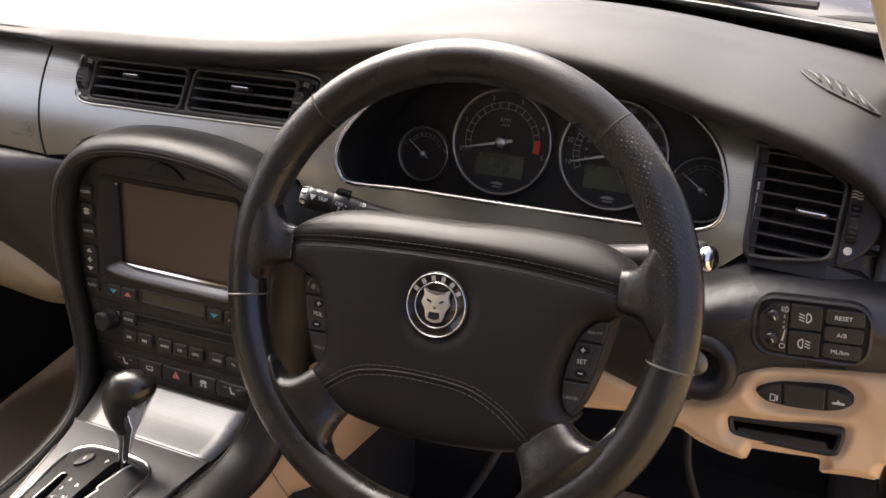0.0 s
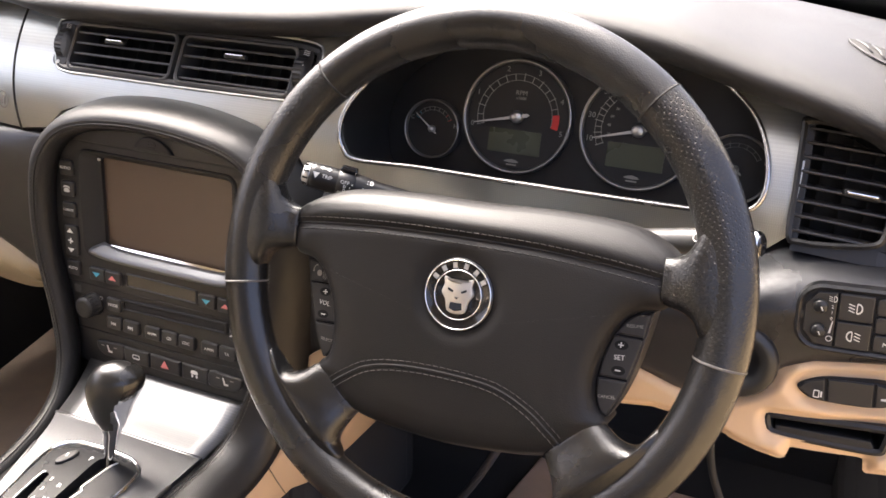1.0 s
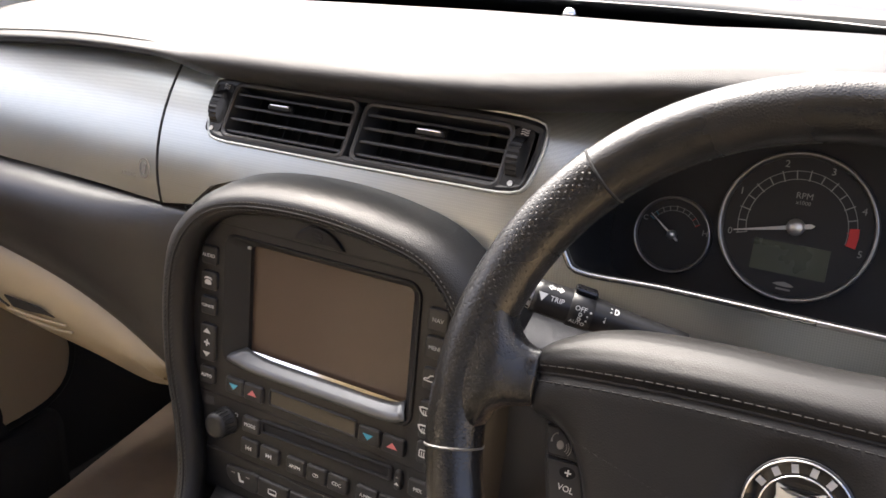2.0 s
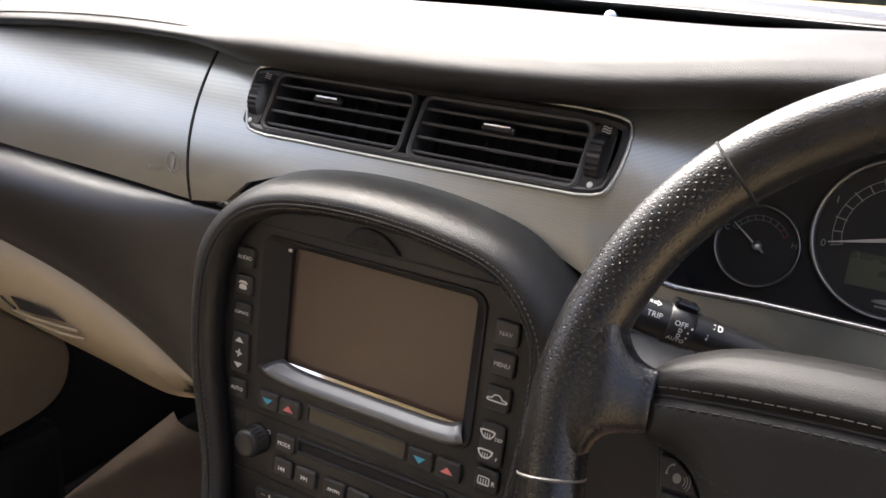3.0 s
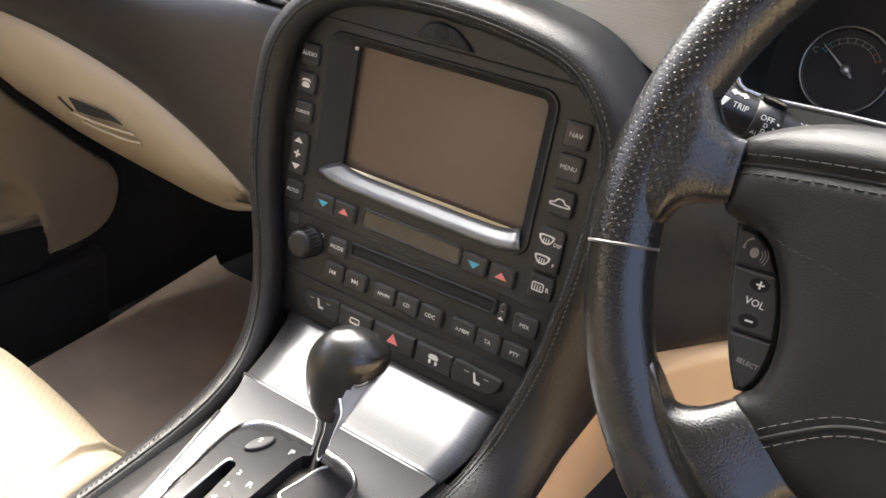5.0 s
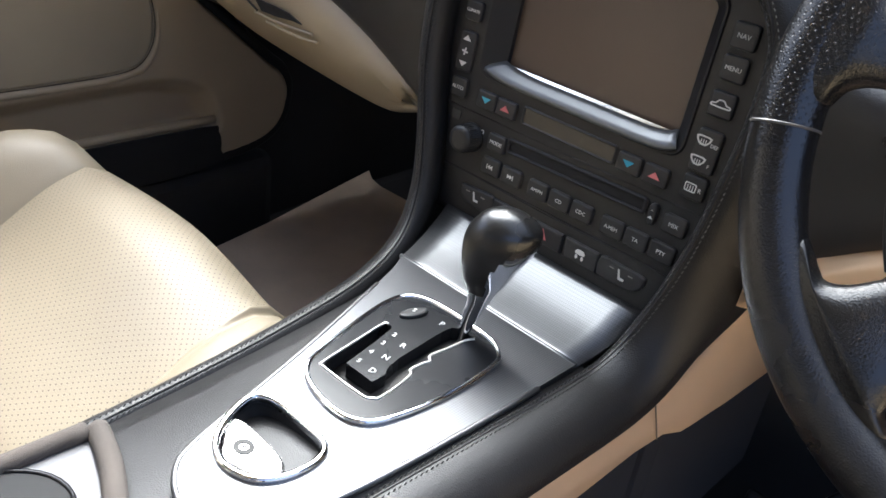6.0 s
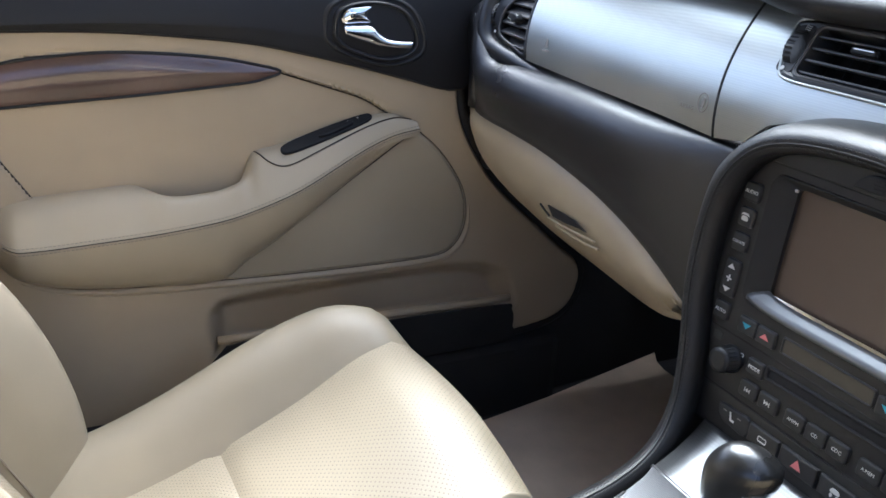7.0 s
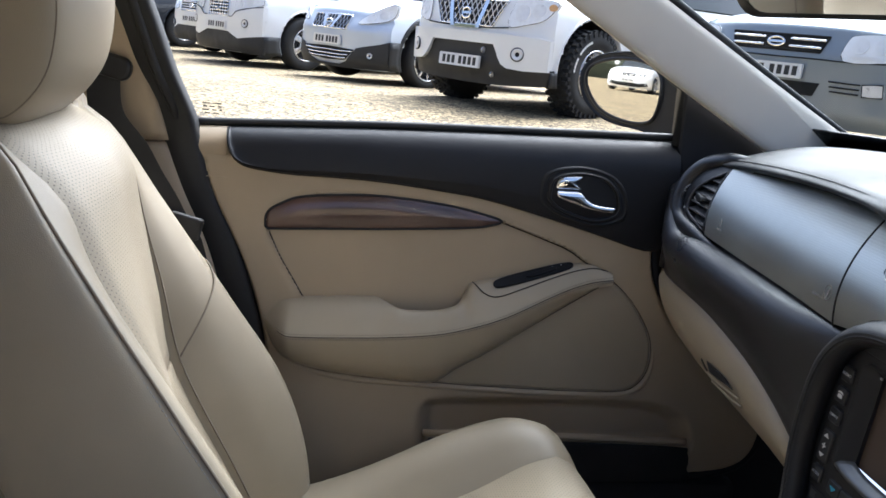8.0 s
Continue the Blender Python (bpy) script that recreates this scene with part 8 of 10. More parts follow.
# armrest: inner edge with a pull cup open to the panel, stitched outer edge, foot
A_TOP = [(0.075, 0.630), (0.10, 0.652), (0.135, 0.6575), (0.245, 0.6640), (0.262, 0.6610), (0.285, 0.6540), (0.303, 0.6510), (0.349, 0.6533), (0.372, 0.6590), (0.3862, 0.6661), (0.396, 0.6780), (0.404, 0.6930), (0.415, 0.6985), (0.44, 0.7040), (0.52, 0.7260), (0.60, 0.7390), (0.640, 0.7230)]
A_ST = [(0.075, 0.622), (0.092, 0.612), (0.120, 0.6075), (0.195, 0.6095), (0.28, 0.6140), (0.357, 0.6230), (0.41, 0.6370), (0.465, 0.6560), (0.554, 0.6970), (0.600, 0.7130), (0.640, 0.7200)]
A_FT = [(0.075, 0.606), (0.090, 0.575), (0.107, 0.558), (0.163, 0.5370), (0.25, 0.5260), (0.357, 0.5210), (0.39, 0.545), (0.43, 0.5700), (0.4755, 0.6020), (0.57, 0.6680), (0.640, 0.7160)]


def arm_out(y):
    return 0.050 * ease(0.068, 0.115, y) * (1 - 0.62 * ease(0.40, 0.64, y)) + 0.002


def arm_inner(y):
    """How far the inner edge stands off the panel: the mouth of the pull cup."""
    return arm_out(y) * 0.48 * ease(0.250, 0.292, y) * (1 - ease(0.380, 0.4045, y)) - 0.004


def arm_point(y, u):
    """On the top of the armrest, u from its inner edge to the stitched one."""
    o, xi, zt, zs = arm_out(y), arm_inner(y), table(y, A_TOP), table(y, A_ST)
    bulge = 0.006 * math.sin(math.pi * min(u, 1.0)) * ease(0.08, 0.14, y)
    return Vector((DX + xi + (o - xi) * u ** 0.92, y, zt + (zs - zt) * u ** 1.35 + bulge))


arm_rows, arm_edge = [], []
for k in range(131):
    y = 0.075 + 0.565 * k / 130
    o, xi, zs_, zf = arm_out(y), arm_inner(y), table(y, A_ST), table(y, A_FT)
    g = ease(0.252, 0.275, y) * (1 - ease(0.395, 0.4045, y))
    tp = arm_point(y, 0.0)
    row = [Vector((DX + xi - 0.018 * (1 - g), y, tp.z - 0.006 - 0.050 * g)), Vector((DX + xi - 0.010 * (1 - g), y, tp.z - 0.003 - 0.018 * g)), Vector((DX + xi - 0.001, y, tp.z - 0.0028))]
    row += [arm_point(y, u) for u in (0.01, 0.05, 0.12, 0.22, 0.34, 0.46, 0.58, 0.70, 0.81, 0.90, 0.965, 1.0)]
    for x, z in ((o + 0.0006, zs_ - 0.003), (o * 0.992, zs_ - 0.010), (o * 0.955, zs_ + (zf - zs_) * 0.30), (o * 0.86, zs_ + (zf - zs_) * 0.55), (o * 0.68, zs_ + (zf - zs_) * 0.78), (o * 0.42, zs_ + (zf - zs_) * 0.93), (o * 0.18, zf), (0.000, zf - 0.001), (-0.010, zf - 0.002)):
        row.append(Vector((DX + x, y, z)))
    arm_rows.append(row)
    arm_edge.append(Vector((DX + o + 0.0004, y, zs_)))
armrest = part("armrest", loft(arm_rows), beige_leather, car_door, "beige leather armrest with twin stitching", angle=48)
for dz in (0.0042, -0.0038):
    tagged(part("stitching", stitches([p + Vector((0.0002 - 0.0010 * (dz > 0), 0, dz)) for p in arm_edge[5:]], 0.0034, 0.0015, 0.0009, 0.0004, (1, 0, 0.35)), thread_beige, armrest), kind="stuff")
part("edge_seam", tube([p + Vector((0.0004, 0, 0)) for p in arm_edge[5:]], 0.0006, 5), gap_brown, armrest, smooth=True)
part("cup_floor", box(0.060, 0.160, 0.006, move(DX + 0.006, 0.330, 0.604), 0.002), beige_plastic, armrest)
PADF = spline([(0.358, 0.5215), (0.385, 0.5520), (0.43, 0.5840), (0.50, 0.6300), (0.57, 0.6800), (0.625, 0.7130), (0.6426, 0.7125), (0.6802, 0.6795), (0.7145, 0.6320), (0.7275, 0.5945), (0.7262, 0.5560), (0.7100, 0.5285), (0.6799, 0.5165), (0.5963, 0.5145), (0.47, 0.5165)], 4, True)
part("speaker_pad", prism([p.to_2d() for p in PADF], 0.0085, DM, 0.006, base=-0.02, seg=4), beige_leather, car_door, "beige leather lower pad", angle=50)
part("pad_gap", tube([DM @ Vector((p.x, p.y, skin_swell(p.y) + 0.0002)) for p in spline([(0.6240, 0.7270), (0.6440, 0.7140), (0.6818, 0.6808), (0.7165, 0.6325), (0.7298, 0.5945), (0.7285, 0.5555), (0.7115, 0.5262), (0.6799, 0.5143), (0.5963, 0.5123), (0.47, 0.5143), (0.392, 0.5165), (0.357, 0.5185), (0.25, 0.5235), (0.163, 0.5345), (0.107, 0.556)], 6)], 0.0007, 6), gap_brown, car_door, smooth=True)
part("pad_gap", tube([Vector((DX + 0.0100, y, table(y, A_FT) + 0.0008)) for y in (0.362 + 0.27 * k / 20 for k in range(21))], 0.0008, 5), gap_brown, car_door, smooth=True)
lip_line = spline([(0.11, 0.548), (0.163, 0.5290), (0.25, 0.5180), (0.357, 0.5128), (0.47, 0.5085), (0.5963, 0.5065), (0.6799, 0.5085), (0.7150, 0.5205), (0.7345, 0.5520), (0.7360, 0.5945)], 6)
part("moulding_lip", tube([DM @ Vector((p.x, p.y, skin_swell(p.y) - 0.0020)) for p in lip_line], [0.0062 * min(1.0, 0.35 + i / 12, 0.30 + (len(lip_line) - 1 - i) / 14) for i in range(len(lip_line))], 10), beige_plastic, car_door, "rounded beige lip under the pads", smooth=True)
# pocket lip, and a flat dark sheet that paints the shade of its mouth
part("pocket_mouth", prism(spline([(0.36, 0.416), (0.55, 0.417), (0.80, 0.413), (0.828, 0.402), (0.832, 0.370), (0.815, 0.345), (0.55, 0.340), (0.36, 0.340)], 3, True), 0.002, DM @ move(0, 0, 0.0045), 0.001), dark_void, car_door, "flat dark sheet painting the door pocket's shade")
part("pocket_lip", tube([DM @ Vector((y, 0.4215 - 0.003 * ease(0.6, 0.82, y), -0.004)) for y in (0.350 + 0.476 * k / 12 for k in range(13))], 0.0065, 8), beige_plastic, car_door, smooth=True)
# handle
hm = DM @ move(0.5745, 0.8565, 0.0105)
HB = [Vector((p.x, p.y)) for p in spline([(-0.068, 0.001), (-0.060, 0.032), (-0.012, 0.044), (0.040, 0.034), (0.066, 0.004), (0.067, -0.030), (0.022, -0.0445), (-0.036, -0.030), (-0.062, -0.014)], 5, True)]
hb = part("handle_bezel", loft([[hm @ Vector((p.x * s, p.y * s - 0.002, z)) for p in HB] for s, z in ((1.10, -0.014), (1.09, -0.0004), (1.015, 0.0010), (0.98, -0.0005), (0.945, -0.0070), (0.92, -0.0075), (0.895, 0.0020), (0.865, 0.0052), (0.83, 0.0050), (0.80, 0.0020), (0.785, -0.004), (0.76, -0.012))], closed=True), black_plastic, car_door, "black handle bezel", smooth=True)
part("handle_cup", loft([[hm @ Vector((p.x * s, p.y * s, z)) for p in HB] for s, z in ((0.78, -0.008), (0.74, -0.017), (0.55, -0.026), (0.02, -0.028))], closed=True), black_plastic, hb, smooth=True)


def domed(outline, base, top, name, label):
    """A plate whose face swells from its rim to its middle."""
    pts = [Vector(p) for p in outline]
    c = sum(pts, Vector((0, 0))) / len(pts)
    rows = [[hm @ Vector((c.x + (p.x - c.x) * q, c.y + (p.y - c.y) * q, z)) for p in pts] for q, z in ((1.0, base), (1.0, top - 0.004), (0.985, top - 0.002), (0.94, top - 0.0004), (0.80, top + 0.0012), (0.50, top + 0.0026), (0.05, top + 0.0030))]
    return part(name, loft(rows, closed=True, cap=True), chrome, hb, label, smooth=True)


domed([p - Vector((0.5745, 0.8565)) for p in spline([(0.5265, 0.8652), (0.5275, 0.8784), (0.5345, 0.8848), (0.5430, 0.8866), (0.5675, 0.8880), (0.5618, 0.8790), (0.5622, 0.8715), (0.5680, 0.8655), (0.5480, 0.8650)], 4, True)], -0.012, 0.004, "lock_lever", "chrome lock lever")
pull_top = [Vector((x - 0.5745, y - 0.8565)) for x, y in ((0.5270, 0.8628), (0.5470, 0.8632), (0.5665, 0.8625), (0.5768, 0.8530), (0.5900, 0.8450), (0.6080, 0.8418), (0.6265, 0.8412))]
pull_low = [Vector((x - 0.5745, y - 0.8565)) for x, y in ((0.5300, 0.8500), (0.5450, 0.8442), (0.5617, 0.8400), (0.5719, 0.8368), (0.5850, 0.8345), (0.6040, 0.8325), (0.6235, 0.8316))]
pull_rows = []
for p, q in zip(spline(pull_top, 5), spline(pull_low, 5)):
    f = ease(-0.03, 0.045, p.x)
    row = []
    for j in range(16):
        t = 2 * math.pi * j / 16
        c, e = (p + q) / 2, (p - q) / 2
        row.append(hm @ Vector((c.x + e.x * math.cos(t), c.y + e.y * math.cos(t), 0.002 + 0.005 * f + (0.0085 - 0.0045 * f) * math.sin(t))))
    pull_rows.append(row)
part("pull_lever", loft(pull_rows, closed=True, cap=True), chrome, hb, "chrome pull lever", smooth=True)
# switch pod on the armrest's nose
pod_line = [arm_point(y, u) + Vector((0.0004, 0, 0.0004)) for y, u in ((0.409, 0.02), (0.414, 0.20), (0.423, 0.42), (0.437, 0.56), (0.455, 0.61), (0.49, 0.60), (0.53, 0.58), (0.57, 0.55), (0.605, 0.50), (0.628, 0.40), (0.636, 0.15))]
part("pod_seam", tube(spline(pod_line, 5), 0.0010, 5), gap_brown, armrest, smooth=True)
sw_a, sw_b = arm_point(0.442, 0.30), arm_point(0.575, 0.26)
sw_n = (sw_b - sw_a).cross(arm_point(0.507, 0.05) - arm_point(0.507, 0.55)).normalized()
sw_n = sw_n if sw_n.x > 0 else -sw_n
sw_m = frame_at(arm_point(0.507, 0.28) + sw_n * 0.0004, sw_b - sw_a, sw_n)
SWP = spline([(-0.0685, -0.004), (-0.062, 0.0060), (-0.02, 0.0095), (0.045, 0.0085), (0.0675, 0.0040), (0.060, -0.0065), (0.0, -0.0105), (-0.056, -0.0100)], 4, True)
plate = part("switch_plate", prism([p.to_2d() for p in SWP], 0.0018, sw_m, 0.0008, base=-0.010), switch_black, armrest, "black window switch plate")
part("window_switch", prism(spline([(-0.014, -0.003), (0.0, 0.001), (0.036, 0.0035), (0.040, -0.0005), (0.034, -0.0045), (0.0, -0.0070)], 3, True), 0.0050, sw_m, 0.0018), switch_black, plate)
for x in (0.034, 0.049):
    part("switch_mark", lathe([(0.0013, 0), (0.0013, 0.0003)], sw_m @ move(x, 0.0042, 0.0019), 12), thread_grey, plate)
# glass, frame and mirror sail
pane = loft([[Vector((-0.742 + 0.17 * f * f * 0.9 + 0.015 * f, y, 0.930 + 0.40 * f)) for y in (-0.16, 0.0, 0.2, 0.4, 0.6, 0.74)] for f in (0, 0.25, 0.5, 0.75, 1.0)])
pane_ob = part("window_pane", pane, cabin_glass, car_door, "clear side window", smooth=True)
pane_ob.visible_shadow = False
marks = bmesh.new()
for k, bars in enumerate((((-0.034, 0.012), (-0.018, 0.013)), ((-0.033, 0.006), (-0.023, 0.008), (-0.011, 0.006)), ((-0.034, 0.010), (-0.019, 0.007), (-0.008, 0.004)), ((-0.030, 0.008), (-0.017, 0.008)))):
    z = 0.9535 - 0.0050 * k
    for y, w in bars:
        box(w, 0.0017, 0.0002, DM @ move(y + w / 2, z, -0.0265), 0, marks)
part("glass_mark", marks, gap_brown, pane_ob, "small etched glass mark as plain bars")
part("mirror_sail", prism([(0.724, 0.944), (0.720, 1.046), (0.730, 1.052), (0.80, 1.010), (0.850, 0.972), (0.885, 0.935), (0.885, 0.90), (0.735, 0.90)], 0.018, DM @ move(0, 0, -0.018), 0.004, base=-0.02), door_vinyl, car_door, "black mirror sail panel")
part("frame_front", tube([Vector((DX - 0.012, 0.725, 0.945)), Vector((DX - 0.010, 0.722, 1.040)), Vector((DX + 0.06, 0.46, 1.185)), Vector((-0.58, 0.20, 1.335))], 0.009, 8), rubber, car_door, "black window frame", smooth=True)
# outer mirror on the door
dm = thing("door_mirror", (-0.90, 0.72, 0.96), "dark door mirror with oval glass reflecting the yard", "wing mirror")
MN = Vector((0.520, -0.852, 0.02)).normalized()
mm = frame_at((-0.955, 0.700, 1.010), (0.852, 0.520, 0.0), MN)
MG = spline([(-0.093, 0.005), (-0.095, 0.027), (-0.079, 0.044), (-0.037, 0.057), (0.015, 0.061), (0.056, 0.0545), (0.083, 0.033), (0.087, -0.010), (0.075, -0.043), (0.040, -0.053), (-0.009, -0.050), (-0.050, -0.038), (-0.076, -0.018)], 4, True)
MO = spline([(-0.112, 0.008), (-0.106, 0.040), (-0.064, 0.0645), (0.005, 0.075), (0.056, 0.070), (0.108, 0.050), (0.128, 0.0), (0.134, -0.060), (0.0805, -0.0675), (0.042, -0.0640), (-0.0115, -0.0617), (-0.06, -0.0494), (-0.097, -0.0232)], 4, True)
part("mirror_shell", loft([[mm @ Vector((0.01 + (p.x - 0.01) * s, p.y * s, z)) for p in MO] for s, z in ((0.93, 0.0), (0.985, 0.004), (1.0, 0.0), (1.01, -0.02), (0.98, -0.055), (0.75, -0.085), (0.1, -0.098))], closed=True), paint_dark, dm, "dark painted mirror shell", smooth=True)
part("mirror_rim", prism([p.to_2d() for p in MO], 0.0, mm @ move(0, 0, 0.0005), base=-0.004), black_plastic, dm)
part("glass_edge", tube([mm @ Vector((p.x, p.y, 0.002)) for p in MG], 0.0035, 8, closed=True), black_plastic, dm, smooth=True)
part("mirror_glass", prism([p.to_2d() for p in MG], 0.0025, mm), door_mirror_mat, dm, "oval mirror glass")
part("mirror_arm", tube([Vector((-0.90, 0.765, 0.950)), Vector((-0.84, 0.790, 0.945)), Vector((-0.74, 0.790, 0.945))], [0.022, 0.022, 0.026], 12), black_plastic, dm, smooth=True)
# belt and its guide
belt = thing("seat_belt", (-0.70, -0.13, 0.35), "black seat belt hanging on the door pillar", "seat belt")
bp = spline([(-0.655, -0.158, 1.000), (-0.655, -0.155, 0.94), (-0.655, -0.122, 0.895), (-0.655, -0.100, 0.855), (-0.652, -0.068, 0.80), (-0.655, -0.030, 0.70), (-0.66, -0.02, 0.35)], 6)
part("strap", loft([[p + Vector((0.0, s * 0.023, s * 0.004)) for s in (-1, -0.3, 0.3, 1)] for p in bp]), rubber, belt, "black webbing", smooth=True)
part("guide", prism(rrect(0.066, 0.034, 0.014), 0.014, frame_at((-0.660, -0.152, 1.005), (0, 1, -0.25), (1, 0, 0.1)), 0.005), black_plastic, belt, "black belt guide")
part("tongue", box(0.012, 0.048, 0.034, frame_at((-0.640, -0.040, 0.782), (1, 0, 0), (0, 0.25, 1)), 0.004), rubber, belt, "black belt tongue")

# ---- passenger seat ----
seat = thing("passenger_seat", (-0.385, 0.15, 0.20), "beige leather car seat with perforated middle panels", "car seat")
SX = -0.385
CZ = [(-0.06, 0.345), (0.05, 0.345), (0.12, 0.352), (0.20, 0.368), (0.30, 0.404), (0.40, 0.452), (0.47, 0.494), (0.515, 0.513)]


def middle_rows(x0, x1, y_from, y_to, n):
    rows = []
    for i in range(n + 1):
        y = y_from + (y_to - y_from) * i / n
        row = []
        for k in range(13):
            s = k / 12
            x = x0 + (x1 - x0) * s
            z = table(min(y, 0.515), CZ) + 0.012 * math.sin(math.pi * s) - 0.006 - 0.014 * ease(0.5, 1.0, s) * ease(0.40, 0.52, y)
            z -= 0.006 * (1 - ease(0.0, 0.016, abs(y - 0.303)))
            row.append(Vector((x, y, z)))
        rows.append(row)
    return rows


part("cushion_rear", loft(middle_rows(SX - 0.100, SX + 0.214, -0.06, 0.303, 18)), beige_perforated, seat, "perforated beige leather cushion panel", smooth=True)
front_rows = middle_rows(SX - 0.100, SX + 0.214, 0.303, 0.515, 16)[:-2]
x0, x1 = SX - 0.100, SX + 0.214
for y, z in ((0.520, 0.512), (0.545, 0.500), (0.562, 0.474), (0.566, 0.43), (0.560, 0.33)):
    front_rows.append([Vector((x0 + (x1 - x0) * k / 12, y + 0.006 * math.sin(math.pi * k / 12), z + 0.006 * math.sin(math.pi * k / 12) * (z > 0.47) - 0.014 * ease(0.5, 1.0, k / 12) - 0.006)) for k in range(13)])
part("cushion_front", loft(front_rows), beige_perforated, seat, "perforated beige leather cushion panel", smooth=True)
for side, xs, xe, hi in ((-1, SX - 0.098, SX - 0.232, 0.062), (1, SX + 0.210, SX + 0.276, 0.016)):
    rows = []
    for y in [-0.08 + 0.638 * k / 30 for k in range(31)]:
        base = table(y, CZ[:-1] + [(0.512, 0.512), (0.530, 0.509), (0.548, 0.496), (0.560, 0.478)]) - 0.005 * ease(0.45, 0.52, y)
        lift = hi * table(y, [(-0.08, 0.35), (0.10, 0.55), (0.25, 0.8), (0.36, 0.95), (0.45, 0.72), (0.50, 0.40), (0.53, 0.16), (0.558, 0.04)])
        sink = 0.014 * ease(0.42, 0.53, y) if side > 0 else 0.0
        w = 1 - 0.30 * ease(0.40, 0.53, y)
        ex = xs + (xe - xs) * w
        across = ((-0.10, -0.030, 0.0), (0.0, -0.008, 0.0), (0.12, -0.002, 0.28), (0.30, 0.0, 0.74), (0.50, 0.0, 1.0), (0.70, 0.0, 0.96), (0.87, -0.010, 0.66), (1.0, -0.040, 0.15))
        rows.append(spline([Vector((xs + (ex - xs) * u, y, base + dz + lift * f - sink * (u > 0.05))) for u, dz, f in across] + [Vector((ex + side * 0.004, y, base - 0.11)), Vector((ex - side * 0.01, y, 0.27))], 4))
    nose = [Vector((p.x, p.y, p.z)) for p in rows[-1]]
    for dy, dz in ((0.005, -0.014), (0.008, -0.035), (0.006, -0.09)):
        rows.append([Vector((p.x, p.y + dy, max(p.z + dz, 0.27))) for p in nose])
    part("cushion_bolster", loft(rows), seat_leather, seat, "smooth beige leather side bolster", smooth=True)
part("seat_base", box(0.44, 0.58, 0.12, move(SX, 0.24, 0.255), 0.02), black_plastic, seat, "black seat base")

# backrest: face leans back; y of the face by height
BY = [(0.34, 0.10), (0.45, 0.075), (0.56, 0.035), (0.68, -0.020), (0.80, -0.070), (0.88, -0.105), (0.94, -0.135), (0.965, -0.165), (0.97, -0.21)]
PY = [(0.34, 0.11), (0.42, 0.070), (0.491, 0.034), (0.559, -0.002), (0.632, -0.034), (0.738, -0.054), (0.814, -0.072), (0.888, -0.086), (0.923, -0.100), (0.95, -0.130), (0.965, -0.165)]
NY = [(0.34, 0.14), (0.42, 0.10), (0.491, 0.070), (0.559, 0.052), (0.632, 0.024), (0.704, -0.004), (0.792, -0.050), (0.845, -0.074), (0.874, -0.084), (0.905, -0.100), (0.93, -0.128), (0.965, -0.165)]
BW = [(0.34, 0.115), (0.55, 0.110), (0.68, 0.115), (0.80, 0.125), (0.92, 0.130), (0.97, 0.120)]
face_rows, zs = [], [0.36, 0.42, 0.48, 0.53, 0.57, 0.61, 0.627, 0.632, 0.637, 0.66, 0.72, 0.78, 0.84, 0.88, 0.915, 0.94, 0.958]
for z in zs:
    w = table(z, BW)
    groove = 0.010 if abs(z - 0.632) < 0.004 else 0.0
    face_rows.append([Vector((SX - w + (w + 0.138) * k / 12 + 0.008 * (k == 12), table(z, PY) - 0.022 * (k == 12) + (table(z, NY) - table(z, PY)) * ease(0.3, 1.0, k / 12) + 0.012 * math.sin(math.pi * k / 12) - groove * 0.6, z)) for k in range(13)])
top = face_rows[-1]
for dy, dz in ((-0.020, 0.012), (-0.05, 0.016), (-0.10, 0.006), (-0.13, -0.03)):
    face_rows.append([p + Vector((0, dy, dz)) for p in top])
part("backrest_panel", loft(face_rows), beige_perforated, seat, "perforated beige leather backrest panel", smooth=True)
piping_line, far_rows = [], []
for side in (-1, 1):
    rows = []
    for z in [0.30 + 0.66 * k / 30 for k in range(31)]:
        y = table(z, BY)
        w = table(z, BW)
        out = table(z, [(0.30, 0.195), (0.45, 0.215), (0.58, 0.222), (0.70, 0.215), (0.82, 0.205), (0.92, 0.190), (0.96, 0.165)])
        fwd = table(z, [(0.30, 0.06), (0.45, 0.080), (0.58, 0.082), (0.70, 0.060), (0.80, 0.034), (0.90, 0.012), (0.96, 0.0)])
        back = y - 0.16
        yp = table(z, PY if side < 0 else NY)
        w = w if side < 0 else 0.138
        prof = [(w - 0.004, yp - 0.004 if side < 0 else yp - 0.001), (w + (out - w) * 0.10, yp + (y + fwd - yp) * 0.28), (w + (out - w) * 0.30, yp + (y + fwd - yp) * 0.66), (w + (out - w) * 0.62, y + fwd), (out - 0.012, y + fwd * 0.92), (out, y + fwd * 0.45), (out + 0.006, y - 0.04), (out, y - 0.10), (out - 0.03, back), (0.05, back - 0.015)]
        row = spline([Vector((SX + side * a, b, z)) for a, b in prof], 4)
        rows.append(row)
        if side > 0:
            piping_line.append(row[16])
        else:
            far_rows.append(row)
    top = rows[-1]
    for s_, dz in ((0.985, 0.010), (0.93, 0.018), (0.80, 0.022)):
        c = Vector((SX + side * 0.10, table(0.96, BY) - 0.07, 0))
        rows.append([Vector((c.x + (p.x - c.x) * s_, c.y + (p.y - c.y) * s_, p.z + dz)) for p in top])
    part("backrest_bolster", loft(rows), seat_leather, seat, "smooth beige leather backrest bolster", smooth=True)
part("piping", tube([p + Vector((0.001, 0.001, 0)) for p in piping_line], 0.0020, 6), thread_beige, seat, "grey-beige welted seam", smooth=True)
# seams of the far bolster: along its foot and across it
foot = [r[2] + Vector((0.0012, 0.0012, 0.0)) for r in far_rows if r[0].z < 0.93]
